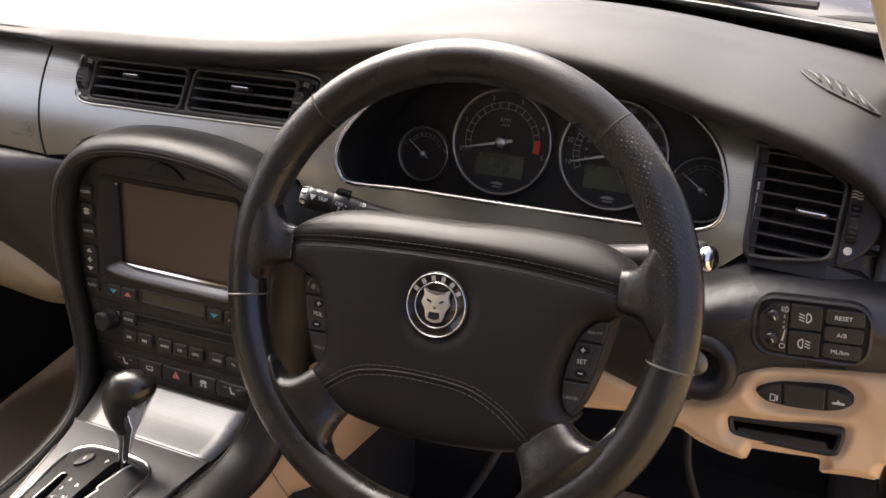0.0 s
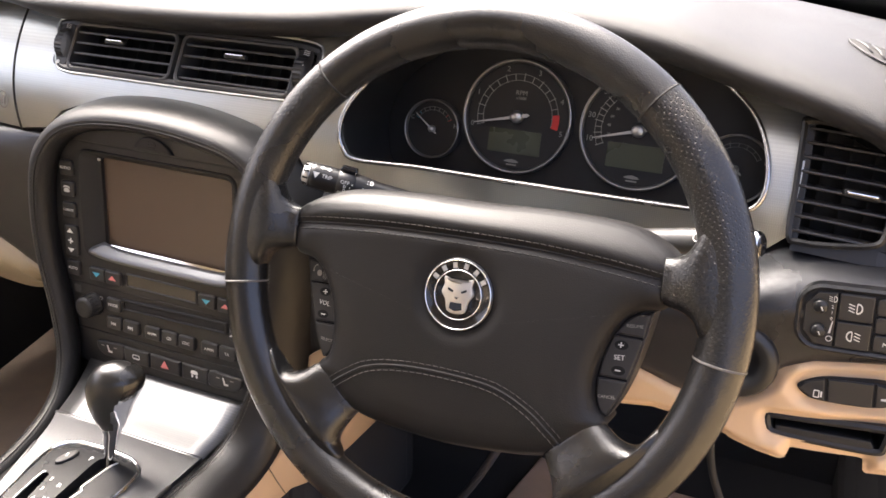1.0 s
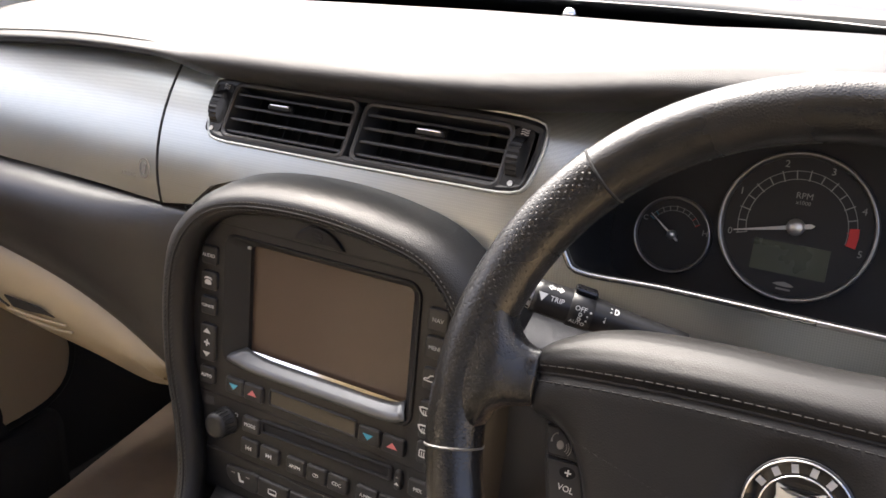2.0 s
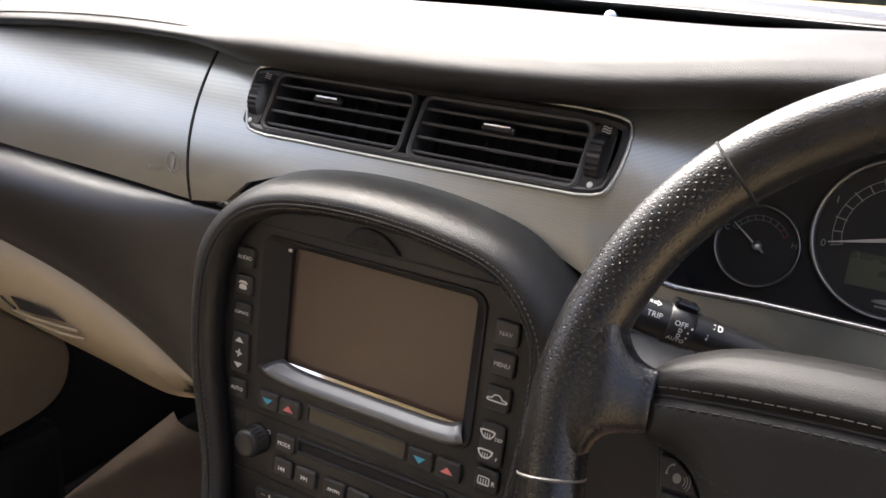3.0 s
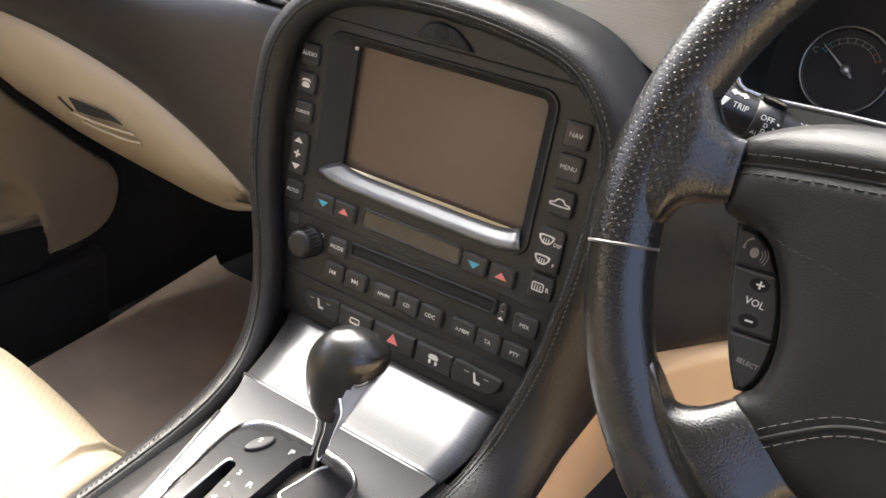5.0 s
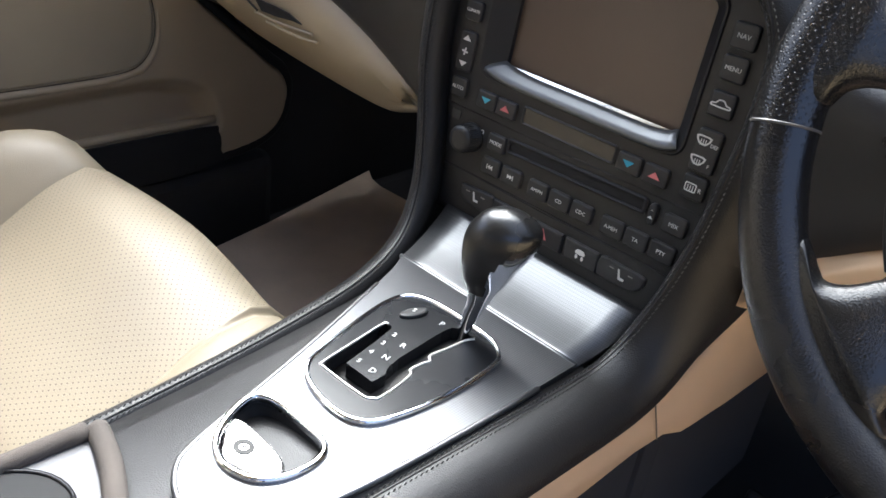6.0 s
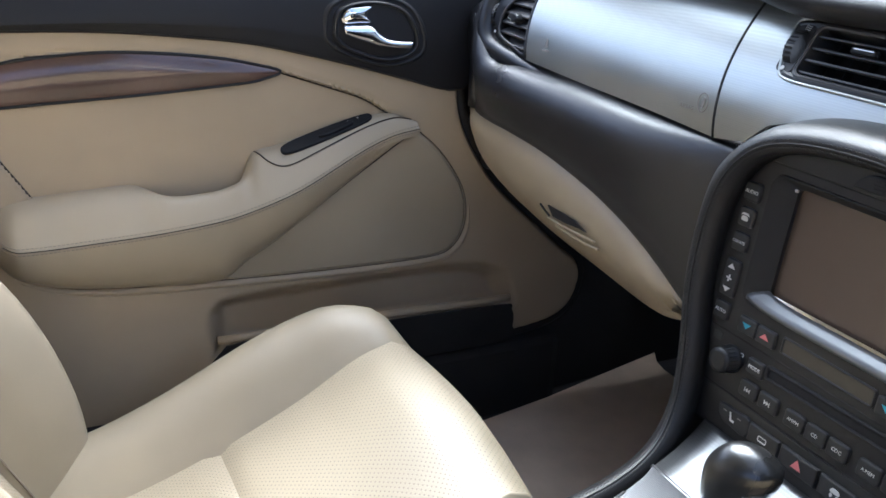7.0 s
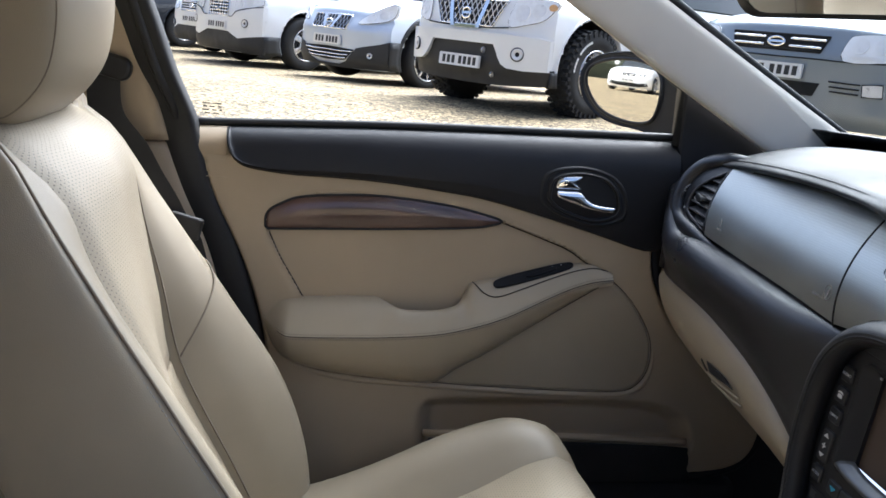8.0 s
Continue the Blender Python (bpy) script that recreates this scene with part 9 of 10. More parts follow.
part("seam", tube(foot, 0.0013, 5), thread_beige, seat, smooth=True)


def on_far(z, i):
    k = min(max((z - 0.30) / 0.66 * 30, 0), 29.99)
    return far_rows[int(k)][i].lerp(far_rows[int(k) + 1][i], k - int(k)) + Vector((0.0008, 0.0012, 0.0006))


part("seam", tube(spline([on_far(0.632, 2), on_far(0.665, 5), on_far(0.695, 8), on_far(0.722, 11), on_far(0.738, 13), on_far(0.747, 15), on_far(0.750, 18)], 4), 0.0014, 5), thread_beige, seat, smooth=True)
tagged(part("stitching", stitches([p + Vector((0.004, -0.006, 0)) for p in piping_line], 0.0040, 0.0016, 0.0010, 0.0006, (1, 0.25, 0)), thread_grey, seat), kind="stuff")
# headrest
HR = spline([(-0.098, 1.10), (-0.100, 1.061), (-0.108, 1.023), (-0.123, 0.994), (-0.146, 0.969), (-0.166, 0.958), (-0.195, 0.957), (-0.213, 0.98), (-0.218, 1.03), (-0.210, 1.10), (-0.19, 1.16), (-0.155, 1.175), (-0.122, 1.165), (-0.104, 1.135)], 3, True)
HR_U = [(0.0, 1.0), (0.4, 0.99), (0.65, 0.955), (0.80, 0.905), (0.862, 0.865), (0.872, 0.852), (0.882, 0.845), (0.93, 0.79), (0.965, 0.66), (0.99, 0.4), (1.0, 0.03)]


def headrest_ring(u, k):
    return [Vector((SX + 0.130 * u, -0.150 + (p.x + 0.150) * k, 1.065 + (p.y - 1.065) * k)) for p in HR]


hr = part("headrest", loft([headrest_ring(-u, k) for u, k in reversed(HR_U[1:])] + [headrest_ring(u, k) for u, k in HR_U], closed=True, cap=True), seat_leather, seat, "beige leather headrest", smooth=True)
for u in (-0.872, 0.872):
    part("seam", tube(headrest_ring(u, 0.853), 0.0012, 5, closed=True), thread_beige, hr, smooth=True)
for dx in (-0.06, 0.06):
    part("headrest_post", tube([Vector((SX + dx, -0.195, 0.92)), Vector((SX + dx, -0.190, 0.99))], 0.007, 10), chrome, seat, "chrome headrest post", smooth=True)
    part("post_collar", lathe([(0.022, -0.03), (0.022, 0.004), (0.017, 0.008), (0.008, 0.008)], move(SX + dx, -0.192, 0.950), 20), beige_plastic, seat, "beige post collar", smooth=True)

# belt buckle beside the cushion
buckle = thing("belt_buckle", (-0.10, 0.175, 0.50), "smooth dark grey belt buckle beside the seat cushion", "buckle")
bk = frame_at((-0.088, 0.190, 0.512), (1, 0.1, 0), (0.05, 0.25, 1))
part("case", loft([[bk @ Vector((p.x * q, p.y * q, z)) for p in rrect(0.060, 0.034, 0.015, 5)] for q, z in ((0.6, -0.10), (0.80, -0.05), (0.95, 0.0), (1.0, 0.020), (0.97, 0.032), (0.85, 0.039), (0.55, 0.042), (0.05, 0.043))], closed=True), black_plastic, buckle, smooth=True)
part("release", box(0.034, 0.009, 0.004, bk @ move(0, -0.006, 0.0415), 0.0015), black_plastic, buckle)

# ---- inner mirror on the windscreen ----
rvm_thing = thing("rear_view_mirror", (0.0, 0.56, 1.20), "black-framed rear-view mirror under the windscreen", "mirror")
rm = frame_at((0.01, 0.545, 1.175), (0.93, 0.36, 0.02), (0.36, -0.92, -0.12))
RO = rrect(0.25, 0.078, 0.030, 6)
part("mirror_case", loft([[rm @ Vector((p.x * s, p.y * s, z)) for p in RO] for s, z in ((0.90, 0.004), (1.0, 0.001), (1.0, -0.012), (0.90, -0.030), (0.5, -0.040), (0.05, -0.042))], closed=True), black_plastic, rvm_thing, smooth=True)
part("mirror_glass", prism([p * 0.90 for p in RO], 0.003, rm), mirror_mat, rvm_thing, "mirror glass")
part("mirror_stalk", tube([rm @ Vector((0, 0.01, -0.035)), rm @ Vector((0, 0.05, -0.045)), Vector((0.0, 0.62, 1.265))], 0.012, 10), black_plastic, rvm_thing, smooth=True)

# ---- other cars in the yard ----
tyre_mat = mat("black_tyre_rubber", (0.018, 0.018, 0.018), 0.85, vary=0.2, grain=0.6, scale=90)
alloy = mat("silver_alloy", (0.62, 0.62, 0.63), 0.28, metal=0.9, vary=0.05)
dark_trim = mat("dark_grey_bumper_plastic", (0.020, 0.021, 0.022), 0.6, vary=0.1, grain=0.2, scale=500)
# Black of linings and joints; also paints shade in arches, intakes and undersides.
arch_dark = mat("arch_shade_and_trim_black", (0.008, 0.008, 0.008), 0.95, vary=0.1)
lamp_glass = mat("clear_lamp_lens", (0.84, 0.85, 0.86), 0.10, vary=0.05, coat=0.8, big=30)
lamp_inner = mat("bright_lamp_reflector", (0.74, 0.74, 0.73), 0.35, metal=0.25, vary=0.06, big=20)
amber_lens = mat("amber_lamp_lens", (0.62, 0.34, 0.12), 0.15, vary=0.05, coat=0.6)
plate_white = mat("white_plate", (0.75, 0.75, 0.73), 0.4, vary=0.04)
plate_bar = mat("dark_plate_bar", (0.02, 0.02, 0.02), 0.5, vary=0.05)
car_glass = mat("dark_tinted_car_glass", (0.02, 0.024, 0.026), 0.06, vary=0.1, coat=0.5)


def paint(name, color, metal=0.0):
    return mat(name, color, 0.34, metal=metal, vary=0.04, coat=0.4, rvar=0.04, big=2.0)


def road_wheel(parent, m, r, w, rim_r, spokes, tread, thin=1.0):
    """A wheel: its axle along local x, outer face towards +x."""
    turn = m @ Matrix.Rotation(radians(90), 4, "Y")
    tyre = part("tyre", lathe([(rim_r, -w / 2), (r * 0.90, -w / 2), (r * 0.97, -w * 0.42), (r, -w * 0.25), (r, w * 0.25), (r * 0.97, w * 0.42), (r * 0.90, w / 2), (rim_r, w / 2), (rim_r * 0.97, w * 0.3)], turn, 40), tyre_mat, parent, "black road tyre", smooth=True)
    if tread:
        blocks = bmesh.new()
        for k in range(34):
            for q, off in ((-0.36, 0.0), (-0.12, 0.5), (0.12, 0.0), (0.36, 0.5)):
                a = 2 * math.pi * (k + off) / 34
                box(0.030, w * 0.20, 0.034, turn @ Matrix.Rotation(a, 4, "Z") @ move(r + 0.004, 0, q * w) @ Matrix.Rotation(radians(90), 4, "X"), 0, blocks)
            a = 2 * math.pi * k / 34
            box(0.045, 0.028, 0.014, turn @ Matrix.Rotation(a, 4, "Z") @ move(r * 0.955, 0, w * 0.49), 0, blocks)
        tagged(part("tread_blocks", blocks, tyre_mat, tyre), kind="stuff")
        marks = bmesh.new()
        for a0 in (20, 200):
            for k in range(11):
                if k != 6:
                    box(0.030, 0.020, 0.002, turn @ Matrix.Rotation(radians(a0 + 6.2 * k), 4, "Z") @ move(r * 0.80, 0, w / 2 + 0.001) @ Matrix.Rotation(radians(90), 4, "Z"), 0, marks)
        part("tyre_lettering", marks, plate_white, tyre, "white lettering as plain bars")
    hub = part("rim", lathe([(rim_r, w * 0.30), (rim_r, w * 0.50), (rim_r * 0.95, w * 0.52), (rim_r * 0.92, w * 0.44), (rim_r * 0.90, w * 0.10), (0.02, w * 0.08)], turn, 40), alloy, tyre, "silver alloy rim", smooth=True)
    part("brake", lathe([(rim_r * 0.85, w * 0.10), (rim_r * 0.85, w * 0.13), (0.01, w * 0.13)], turn, 28), arch_dark, tyre)
    for k in range(spokes):
        a = 2 * math.pi * k / spokes
        sw = rim_r * (1.5 / spokes) * thin
        part("spoke", prism([(0.03, -sw * 0.35), (rim_r * 0.93, -sw * 0.75), (rim_r * 0.95, sw * 0.75), (0.03, sw * 0.35)], w * 0.05, turn @ Matrix.Rotation(a, 4, "Z") @ move(0, 0, w * 0.40), 0.008, base=-0.02), alloy, hub)
    part("hub_cap", lathe([(rim_r * 0.22, w * 0.38), (rim_r * 0.20, w * 0.48), (0.01, w * 0.50)], turn, 20), alloy, hub, smooth=True)
    return tyre


def clip_line(poly, p, d):
    """The stretch of a line inside a convex outline, or None."""
    lo, hi = -9.0, 9.0
    n = len(poly)
    turn = sum(poly[i][0] * poly[(i + 1) % n][1] - poly[(i + 1) % n][0] * poly[i][1] for i in range(n))
    for i in range(n):
        ax, az = poly[i]
        bx, bz = poly[(i + 1) % n]
        nx, nz = (az - bz, bx - ax) if turn > 0 else (bz - az, ax - bx)
        den = nx * d[0] + nz * d[1]
        num = nx * (p[0] - ax) + nz * (p[1] - az)
        if abs(den) < 1e-9:
            if num < 0:
                return None
        elif den > 0:
            lo = max(lo, -num / den)
        else:
            hi = min(hi, -num / den)
    return (lo, hi) if hi - lo > 0.01 else None


def parked_car(name, at, heading, label, body, spec):
    """A parked car. Local: y to its nose, x to its right, origin on the ground under the front axle."""
    ob = thing(name, at, label, "car", group="cars parked in the yard")
    m = Matrix.Translation(at) @ Matrix.Rotation(radians(heading), 4, "Z")
    W, R, CL, BZ, FZ, HZ, NO, L = spec["half"], spec["tyre"], spec["clear"], spec["bonnet"], spec["fender"], spec["edge"], spec["nose"], spec["length"]
    rim, RA = R * spec.get("rim", 0.62), spec["arch"]
    ND, NE = spec.get("curve", (0.22, 5.0))
    rear, screen_y, roof_z = NO - L, -0.45, spec["roof"]

    def nose(x, z):
        """How far forwards the front stands at this place."""
        return NO - ND * min(abs(x / W), 1.0) ** NE - spec.get("lean", 0.06) * ease(spec["bump_top"], HZ, z) - 0.05 * (1 - ease(CL - 0.02, CL + 0.12, z))

    def fender(y):
        return HZ - 0.05 + (FZ - HZ + 0.05) * ease(0.0, 0.7, NO - y)

    def top(x, y):
        return fender(y) + 0.055 + (BZ - FZ) * ease(0.0, 0.9, NO - y) * (1 - 0.6 * (x / W) ** 2) - 0.03 * (x / W) ** 2

    def lay(x, z, out=0.0):
        return m @ Vector((x, nose(x, z) + out, z))

    # shell: rows go up the flanks and the nose, then inwards over the bonnet
    flank = sorted(set([round(rear + 0.3 * k, 3) for k in range(int((L - ND) / 0.3))] + [round(-0.64 + 0.04 * k, 3) for k in range(33)] + [round(-spec["base"] - 0.6 + 0.06 * k, 3) for k in range(21)]))
    flank = [y for y in flank if rear <= y < NO - ND - 0.02]
    across = [-1, -0.985, -0.96, -0.92, -0.87, -0.8, -0.7, -0.58, -0.45, -0.3, -0.15, 0, 0.15, 0.3, 0.45, 0.58, 0.7, 0.8, 0.87, 0.92, 0.96, 0.985, 1]
    plan = [(-1, y, False) for y in flank] + [(q, 0, True) for q in across] + [(1, y, False) for y in reversed(flank)]
    rows = []
    for v in [k / 20 for k in range(21)]:
        row = []
        for q, y, front in plan:
            yy = nose(q * W, CL + v * (HZ - 0.05 - CL)) if front else y
            z = CL + v * (fender(yy) - CL)
            w = table(v, [(0, 0.955), (0.12, 0.985), (0.45, 1.0), (0.75, 0.992), (0.90, 0.975), (1.0, 0.945)])
            row.append(Vector((q * W * w, nose(q * W, z) if front else yy, z)))
        rows.append(row)
    edge = rows[-1]
    for f, up in ((0.975, 0.45), (0.93, 0.80), (0.86, 1.0), (0.70, 1.0), (0.5, 1.0), (0.25, 1.0), (0.01, 1.0)):
        row = []
        for (q, y, front), p in zip(plan, edge):
            yy = p.y - (1 - f) * (0.30 if front else 0.0)
            row.append(Vector((p.x * f, yy, p.z + (top(p.x * f, yy) - p.z) * up)))
        rows.append(row)
    bm = loft([[m @ p for p in r] for r in rows])
    inv = m.inverted()
    cut = []
    for f in bm.faces:
        c = inv @ f.calc_center_median()
        if abs(c.x) > W * 0.86 and any(math.hypot(c.y - y, c.z - R * 1.04) < RA - 0.012 for y in (0.0, -spec["base"])):
            cut.append(f)
    bmesh.ops.delete(bm, geom=cut, context="FACES")
    shell_part = part("body", bm, body, ob, "painted body", angle=38)
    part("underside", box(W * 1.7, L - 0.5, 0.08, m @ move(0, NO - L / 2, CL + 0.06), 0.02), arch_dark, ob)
    # cabin
    cab = []
    c0, c1 = screen_y, max(rear + 0.35, screen_y - 3.2)
    for f, w0, w1, z in ((0, 0.86, 0.0, 0.0), (0.16, 0.84, 0.70, 0.88), (0.3, 0.84, 0.72, 1.0), (0.75, 0.84, 0.72, 0.99), (1.0, 0.80, 0.66, 0.80)):
        y = c0 + (c1 - c0) * f
        zb = BZ + 0.03
        zt = zb + (roof_z - zb) * z if z else zb + 0.01
        wt = W * (w1 or 0.84)
        cab.append([m @ Vector(p) for p in ((-W * w0, y, zb), (-wt, y, zt - 0.03), (-wt * 0.8, y, zt), (wt * 0.8, y, zt), (wt, y, zt - 0.03), (W * w0, y, zb))])
    part("glasshouse", loft(cab), car_glass, ob, "dark glass cabin", angle=40)
    part("roof", shell(loft([[p + Vector((0, 0, 0.012)) for p in r[1:5]] for r in cab[1:4]]), 0.02), body, ob, angle=40)
    for s in (-1, 1):
        part("side_mirror", box(0.20, 0.10, 0.14, m @ move(s * (W + 0.09), screen_y - 0.25, BZ + 0.16), 0.04), body, ob)
        for y in (0.0, -spec["base"]):
            flare = spec.get("flare", 0.0)
            low = max(-0.98, (CL + 0.01 - R * 1.04) / RA)
            a0, a1 = math.asin(low), math.pi - math.asin(low)
            lip, liner = [], []
            for k in range(41):
                t = a0 + (a1 - a0) * k / 40
                lip.append([m @ Vector((s * (W * 0.985 + d), y + q * math.cos(t), R * 1.04 + q * math.sin(t))) for q, d in ((RA - 0.022, -0.06), (RA - 0.020, 0.008), (RA - 0.008, 0.020), (RA + 0.004 + flare, 0.016), (RA + 0.014 + flare, -0.020))])
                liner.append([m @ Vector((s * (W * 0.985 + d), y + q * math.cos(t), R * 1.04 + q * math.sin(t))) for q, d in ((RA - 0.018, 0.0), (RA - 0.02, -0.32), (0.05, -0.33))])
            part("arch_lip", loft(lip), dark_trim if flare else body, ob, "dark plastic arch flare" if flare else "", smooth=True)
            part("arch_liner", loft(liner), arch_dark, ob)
            wm = m @ move(s * (W - 0.085), y, R) @ (Matrix.Rotation(math.pi, 4, "Z") if s < 0 else Matrix())
            road_wheel(ob, wm, R, spec.get("wide", 0.23), rim, spec["spokes"], spec.get("tread", False) and y == 0.0, spec.get("thin", 1.0))
        if spec.get("flank"):
            za, zb = spec["flank"]
            side = []
            for z in [za + (zb - za) * k / 4 for k in range(5)]:
                y0 = math.sqrt(max((RA + flare) ** 2 - (z - R * 1.04) ** 2, 0.0))
                side.append([m @ Vector((s * W * 1.006, y0 + (NO - ND + 0.02 - y0) * f, z)) for f in (0, 0.33, 0.66, 1.0)])
            part("bumper_flank", shell(loft(side), 0.012), dark_trim, ob, "dark flank of the lower bumper", smooth=True)
    # pieces of the nose, each following its curve
    cx = spec.get("cx", 0.0)

    def patch(kind, pts, out, material, parent, text="", deep=0.03, bend=0):
        pts = [p.to_2d() for p in spline([Vector((x, z)) for x, z in pts], bend, True)] if bend else [Vector(p) for p in pts]
        pm = bmesh.new()
        pm.faces.new([pm.verts.new((p.x, 0, p.y)) for p in pts])
        bmesh.ops.triangulate(pm, faces=pm.faces[:])
        for _ in range(2):
            far = [e for e in pm.edges if e.calc_length() > 0.10]
            if far:
                bmesh.ops.subdivide_edges(pm, edges=far, cuts=2)
                bmesh.ops.triangulate(pm, faces=pm.faces[:])
        border = [e for e in pm.edges if e.is_boundary]
        back = bmesh.ops.extrude_edge_only(pm, edges=border)["geom"]
        low = {v for v in back if isinstance(v, bmesh.types.BMVert)}
        for v in pm.verts:
            v.co = lay(v.co.x, v.co.z, out - (deep if v in low else 0.0))
        bmesh.ops.recalc_face_normals(pm, faces=pm.faces[:])
        return part(kind, pm, material, parent, text, angle=40)

    def bar(kind, pts, r, out, material, parent, text=""):
        return part(kind, tube([lay(p.x, p.y, out) for p in spline([Vector((x, z)) for x, z in pts], 5)], r, 8), material, parent, text, smooth=True)

    def flip(pts, s):
        return [(cx - s * x, z) for x, z in pts]

    for kind, pts, out, material, text in spec["panels"]:
        patch(kind, [(cx + x, z) for x, z in pts], out, material or body, ob, text, 0.07)
    gp = [(cx + x, z) for x, z in spec["grille"]]
    g = patch("grille", gp, 0.006, arch_dark, ob, "dark grille")
    frame_line = [lay(x, z, 0.010) for x, z in gp]
    part("grille_frame", tube(frame_line, 0.010, 8, closed=True), spec.get("rimmed", chrome), g, smooth=True)
    z0, z1 = min(z for _, z in gp), max(z for _, z in gp)
    if spec["bars"] == "mesh":
        for sg in (-1, 1):
            for k in range(-14, 15):
                p, d = (cx + k * 0.062, (z0 + z1) / 2), (0.58 * sg, 1.0)
                hit = clip_line(gp, p, d)
                if hit:
                    part("grille_bar", tube([lay(p[0] + d[0] * t, p[1] + d[1] * t, 0.012) for t in (hit[0], sum(hit) / 2, hit[1])], 0.0042, 5), alloy, g)
    else:
        for k in range(spec["rows"]):
            z = z0 + (z1 - z0) * (k + 0.5) / spec["rows"]
            hit = clip_line(gp, (cx, z), (1.0, 0.0))
            gap = spec.get("split", 0.0)
            for a, b in ((hit[0], -gap), (gap, hit[1])) if gap else (hit,):
                bar("grille_bar", [(cx + a + (b - a) * t, z) for t in (0.02, 0.5, 0.98)], spec.get("bar_r", 0.009), 0.016, chrome, g, "chrome grille bar")
        for k in range(spec.get("posts", 0)):
            x = gp[0][0] + (gp[1][0] - gp[0][0]) * (k + 0.5) / spec["posts"]
            bar("grille_post", [(x, z0 + 0.005), (x, z1 - 0.005)], 0.006, 0.012, alloy, g)
    for kind, pts, out, material, text in spec.get("struts", ()):
        for s in (-1, 1):
            patch(kind, flip(pts, s), out, material, g, text)
    ew, eh, ez = spec["emblem"]
    em = frame_at(lay(cx, ez, 0.030), m.to_3x3() @ Vector((1, 0, 0)), m.to_3x3() @ Vector((0, 1, 0.12)))
    part("emblem", ring(oval(ew, eh), oval(ew * 0.74, eh * 0.66), 0.012, em, base=-0.02, bev=0.003), chrome, g, "plain silver emblem")
    part("emblem_bar", box(ew * 0.9, eh * 0.22, 0.010, em, 0.002), chrome, g)
    for s in (-1, 1):
        lp = flip(spec["lamp"], s)
        lamp = patch("headlamp", lp, 0.014, lamp_glass, ob, "clear headlamp", 0.05, 3)
        part("lamp_rim", tube([lay(p.x, p.y, 0.010) for p in spline([Vector(p) for p in lp], 4, True)], 0.0035, 6, closed=True), arch_dark, lamp, smooth=True)
        for x, z, w, h, material in spec["optics"]:
            patch("reflector", [(cx - s * x + w / 2 * math.cos(t), z + h / 2 * math.sin(t)) for t in (2 * math.pi * k / 16 for k in range(16))], 0.0185, material, lamp, "", 0.01)
        fx, fz, fr = spec["fog"]
        fm_ = frame_at(lay(cx - s * fx, fz, spec.get("fog_out", 0.012)), m.to_3x3() @ Vector((1, s * spec.get("fog_turn", 0.5), 0)), m.to_3x3() @ Vector((-s * spec.get("fog_turn", 0.5), 1, 0.05)))
        if spec.get("fog_box"):
            fog = patch("fog_lamp", flip(spec["fog_box"], s), 0.020, lamp_inner, ob, "rectangular fog lamp", 0.03)
            part("lamp_rim", tube([lay(x, z, 0.018) for x, z in flip(spec["fog_box"], s)], 0.006, 6, closed=True), arch_dark, fog)
        else:
            fog = part("fog_lamp", lathe([(fr, -0.03), (fr, 0.004), (fr * 0.84, 0.008), (fr * 0.78, 0.002), (fr * 0.4, -0.004), (0.001, -0.006)], fm_, 24), lamp_inner, ob, "round fog lamp", smooth=True)
            part("fog_recess", lathe([(fr * 1.22, -0.05), (fr * 1.20, 0.001), (fr * 1.02, -0.004)], fm_, 24), arch_dark, fog)
        for kind, pts, r, out, material in spec.get("lines", ()):
            bar(kind, flip(pts, s), r, out, material, ob)
    pz, po = spec["plate"]
    pm_ = frame_at(lay(cx, pz, po), m.to_3x3() @ Vector((1, 0, 0)), m.to_3x3() @ Vector((0, 1, 0.06)))
    pl = part("number_plate", prism(rrect(0.52, 0.112, 0.008), 0.008, pm_, base=-0.02), plate_white, ob, "white number plate with dark bars")
    for k in range(7):
        part("plate_bar", box(0.040, 0.072, 0.002, pm_ @ move(-0.205 + 0.062 * k + (0.028 if k > 3 else 0), 0, 0.0085)), plate_bar, pl)
    for x, z, out in spec.get("tow", ()):
        part("tow_eye", lathe([(0.020 + 0.008 * math.cos(t), 0.008 * math.sin(t)) for t in (2 * math.pi * k / 10 for k in range(11))], frame_at(lay(x, z, out), m.to_3x3() @ Vector((0, 1, 0)), m.to_3x3() @ Vector((1, 0, 0))), 16), alloy, ob, "steel towing eye", smooth=True)
    return ob


def on_ground(x, y):
    return (x, y, ground_z(x, y))


silver_white = paint("pale_silver_paint", (0.78, 0.79, 0.79), 0.05)
white_paint = paint("white_paint", (0.82, 0.82, 0.81))
light_silver = paint("light_silver_blue_paint", (0.56, 0.61, 0.68), 0.30)
grey_paint = paint("slate_grey_paint", (0.24, 0.27, 0.30), 0.3)
black_paint = paint("black_blue_paint", (0.015, 0.017, 0.022))
HEAD = -143.0      # noses point towards the cabin and to its rear
AX = Vector((math.cos(radians(HEAD)), math.sin(radians(HEAD)), 0))       # to a parked car's right


def from_wheel(x, y, half):
    """The front axle's middle, from the place of the near (left) front wheel."""
    p = Vector((x, y, 0)) + AX * (half - 0.085)
    return on_ground(p.x, p.y)


def both(half):
    """A whole outline from its left half, named from top middle to bottom middle."""
    return [(-x, z) for x, z in half] + [(x, z) for x, z in reversed(half)]


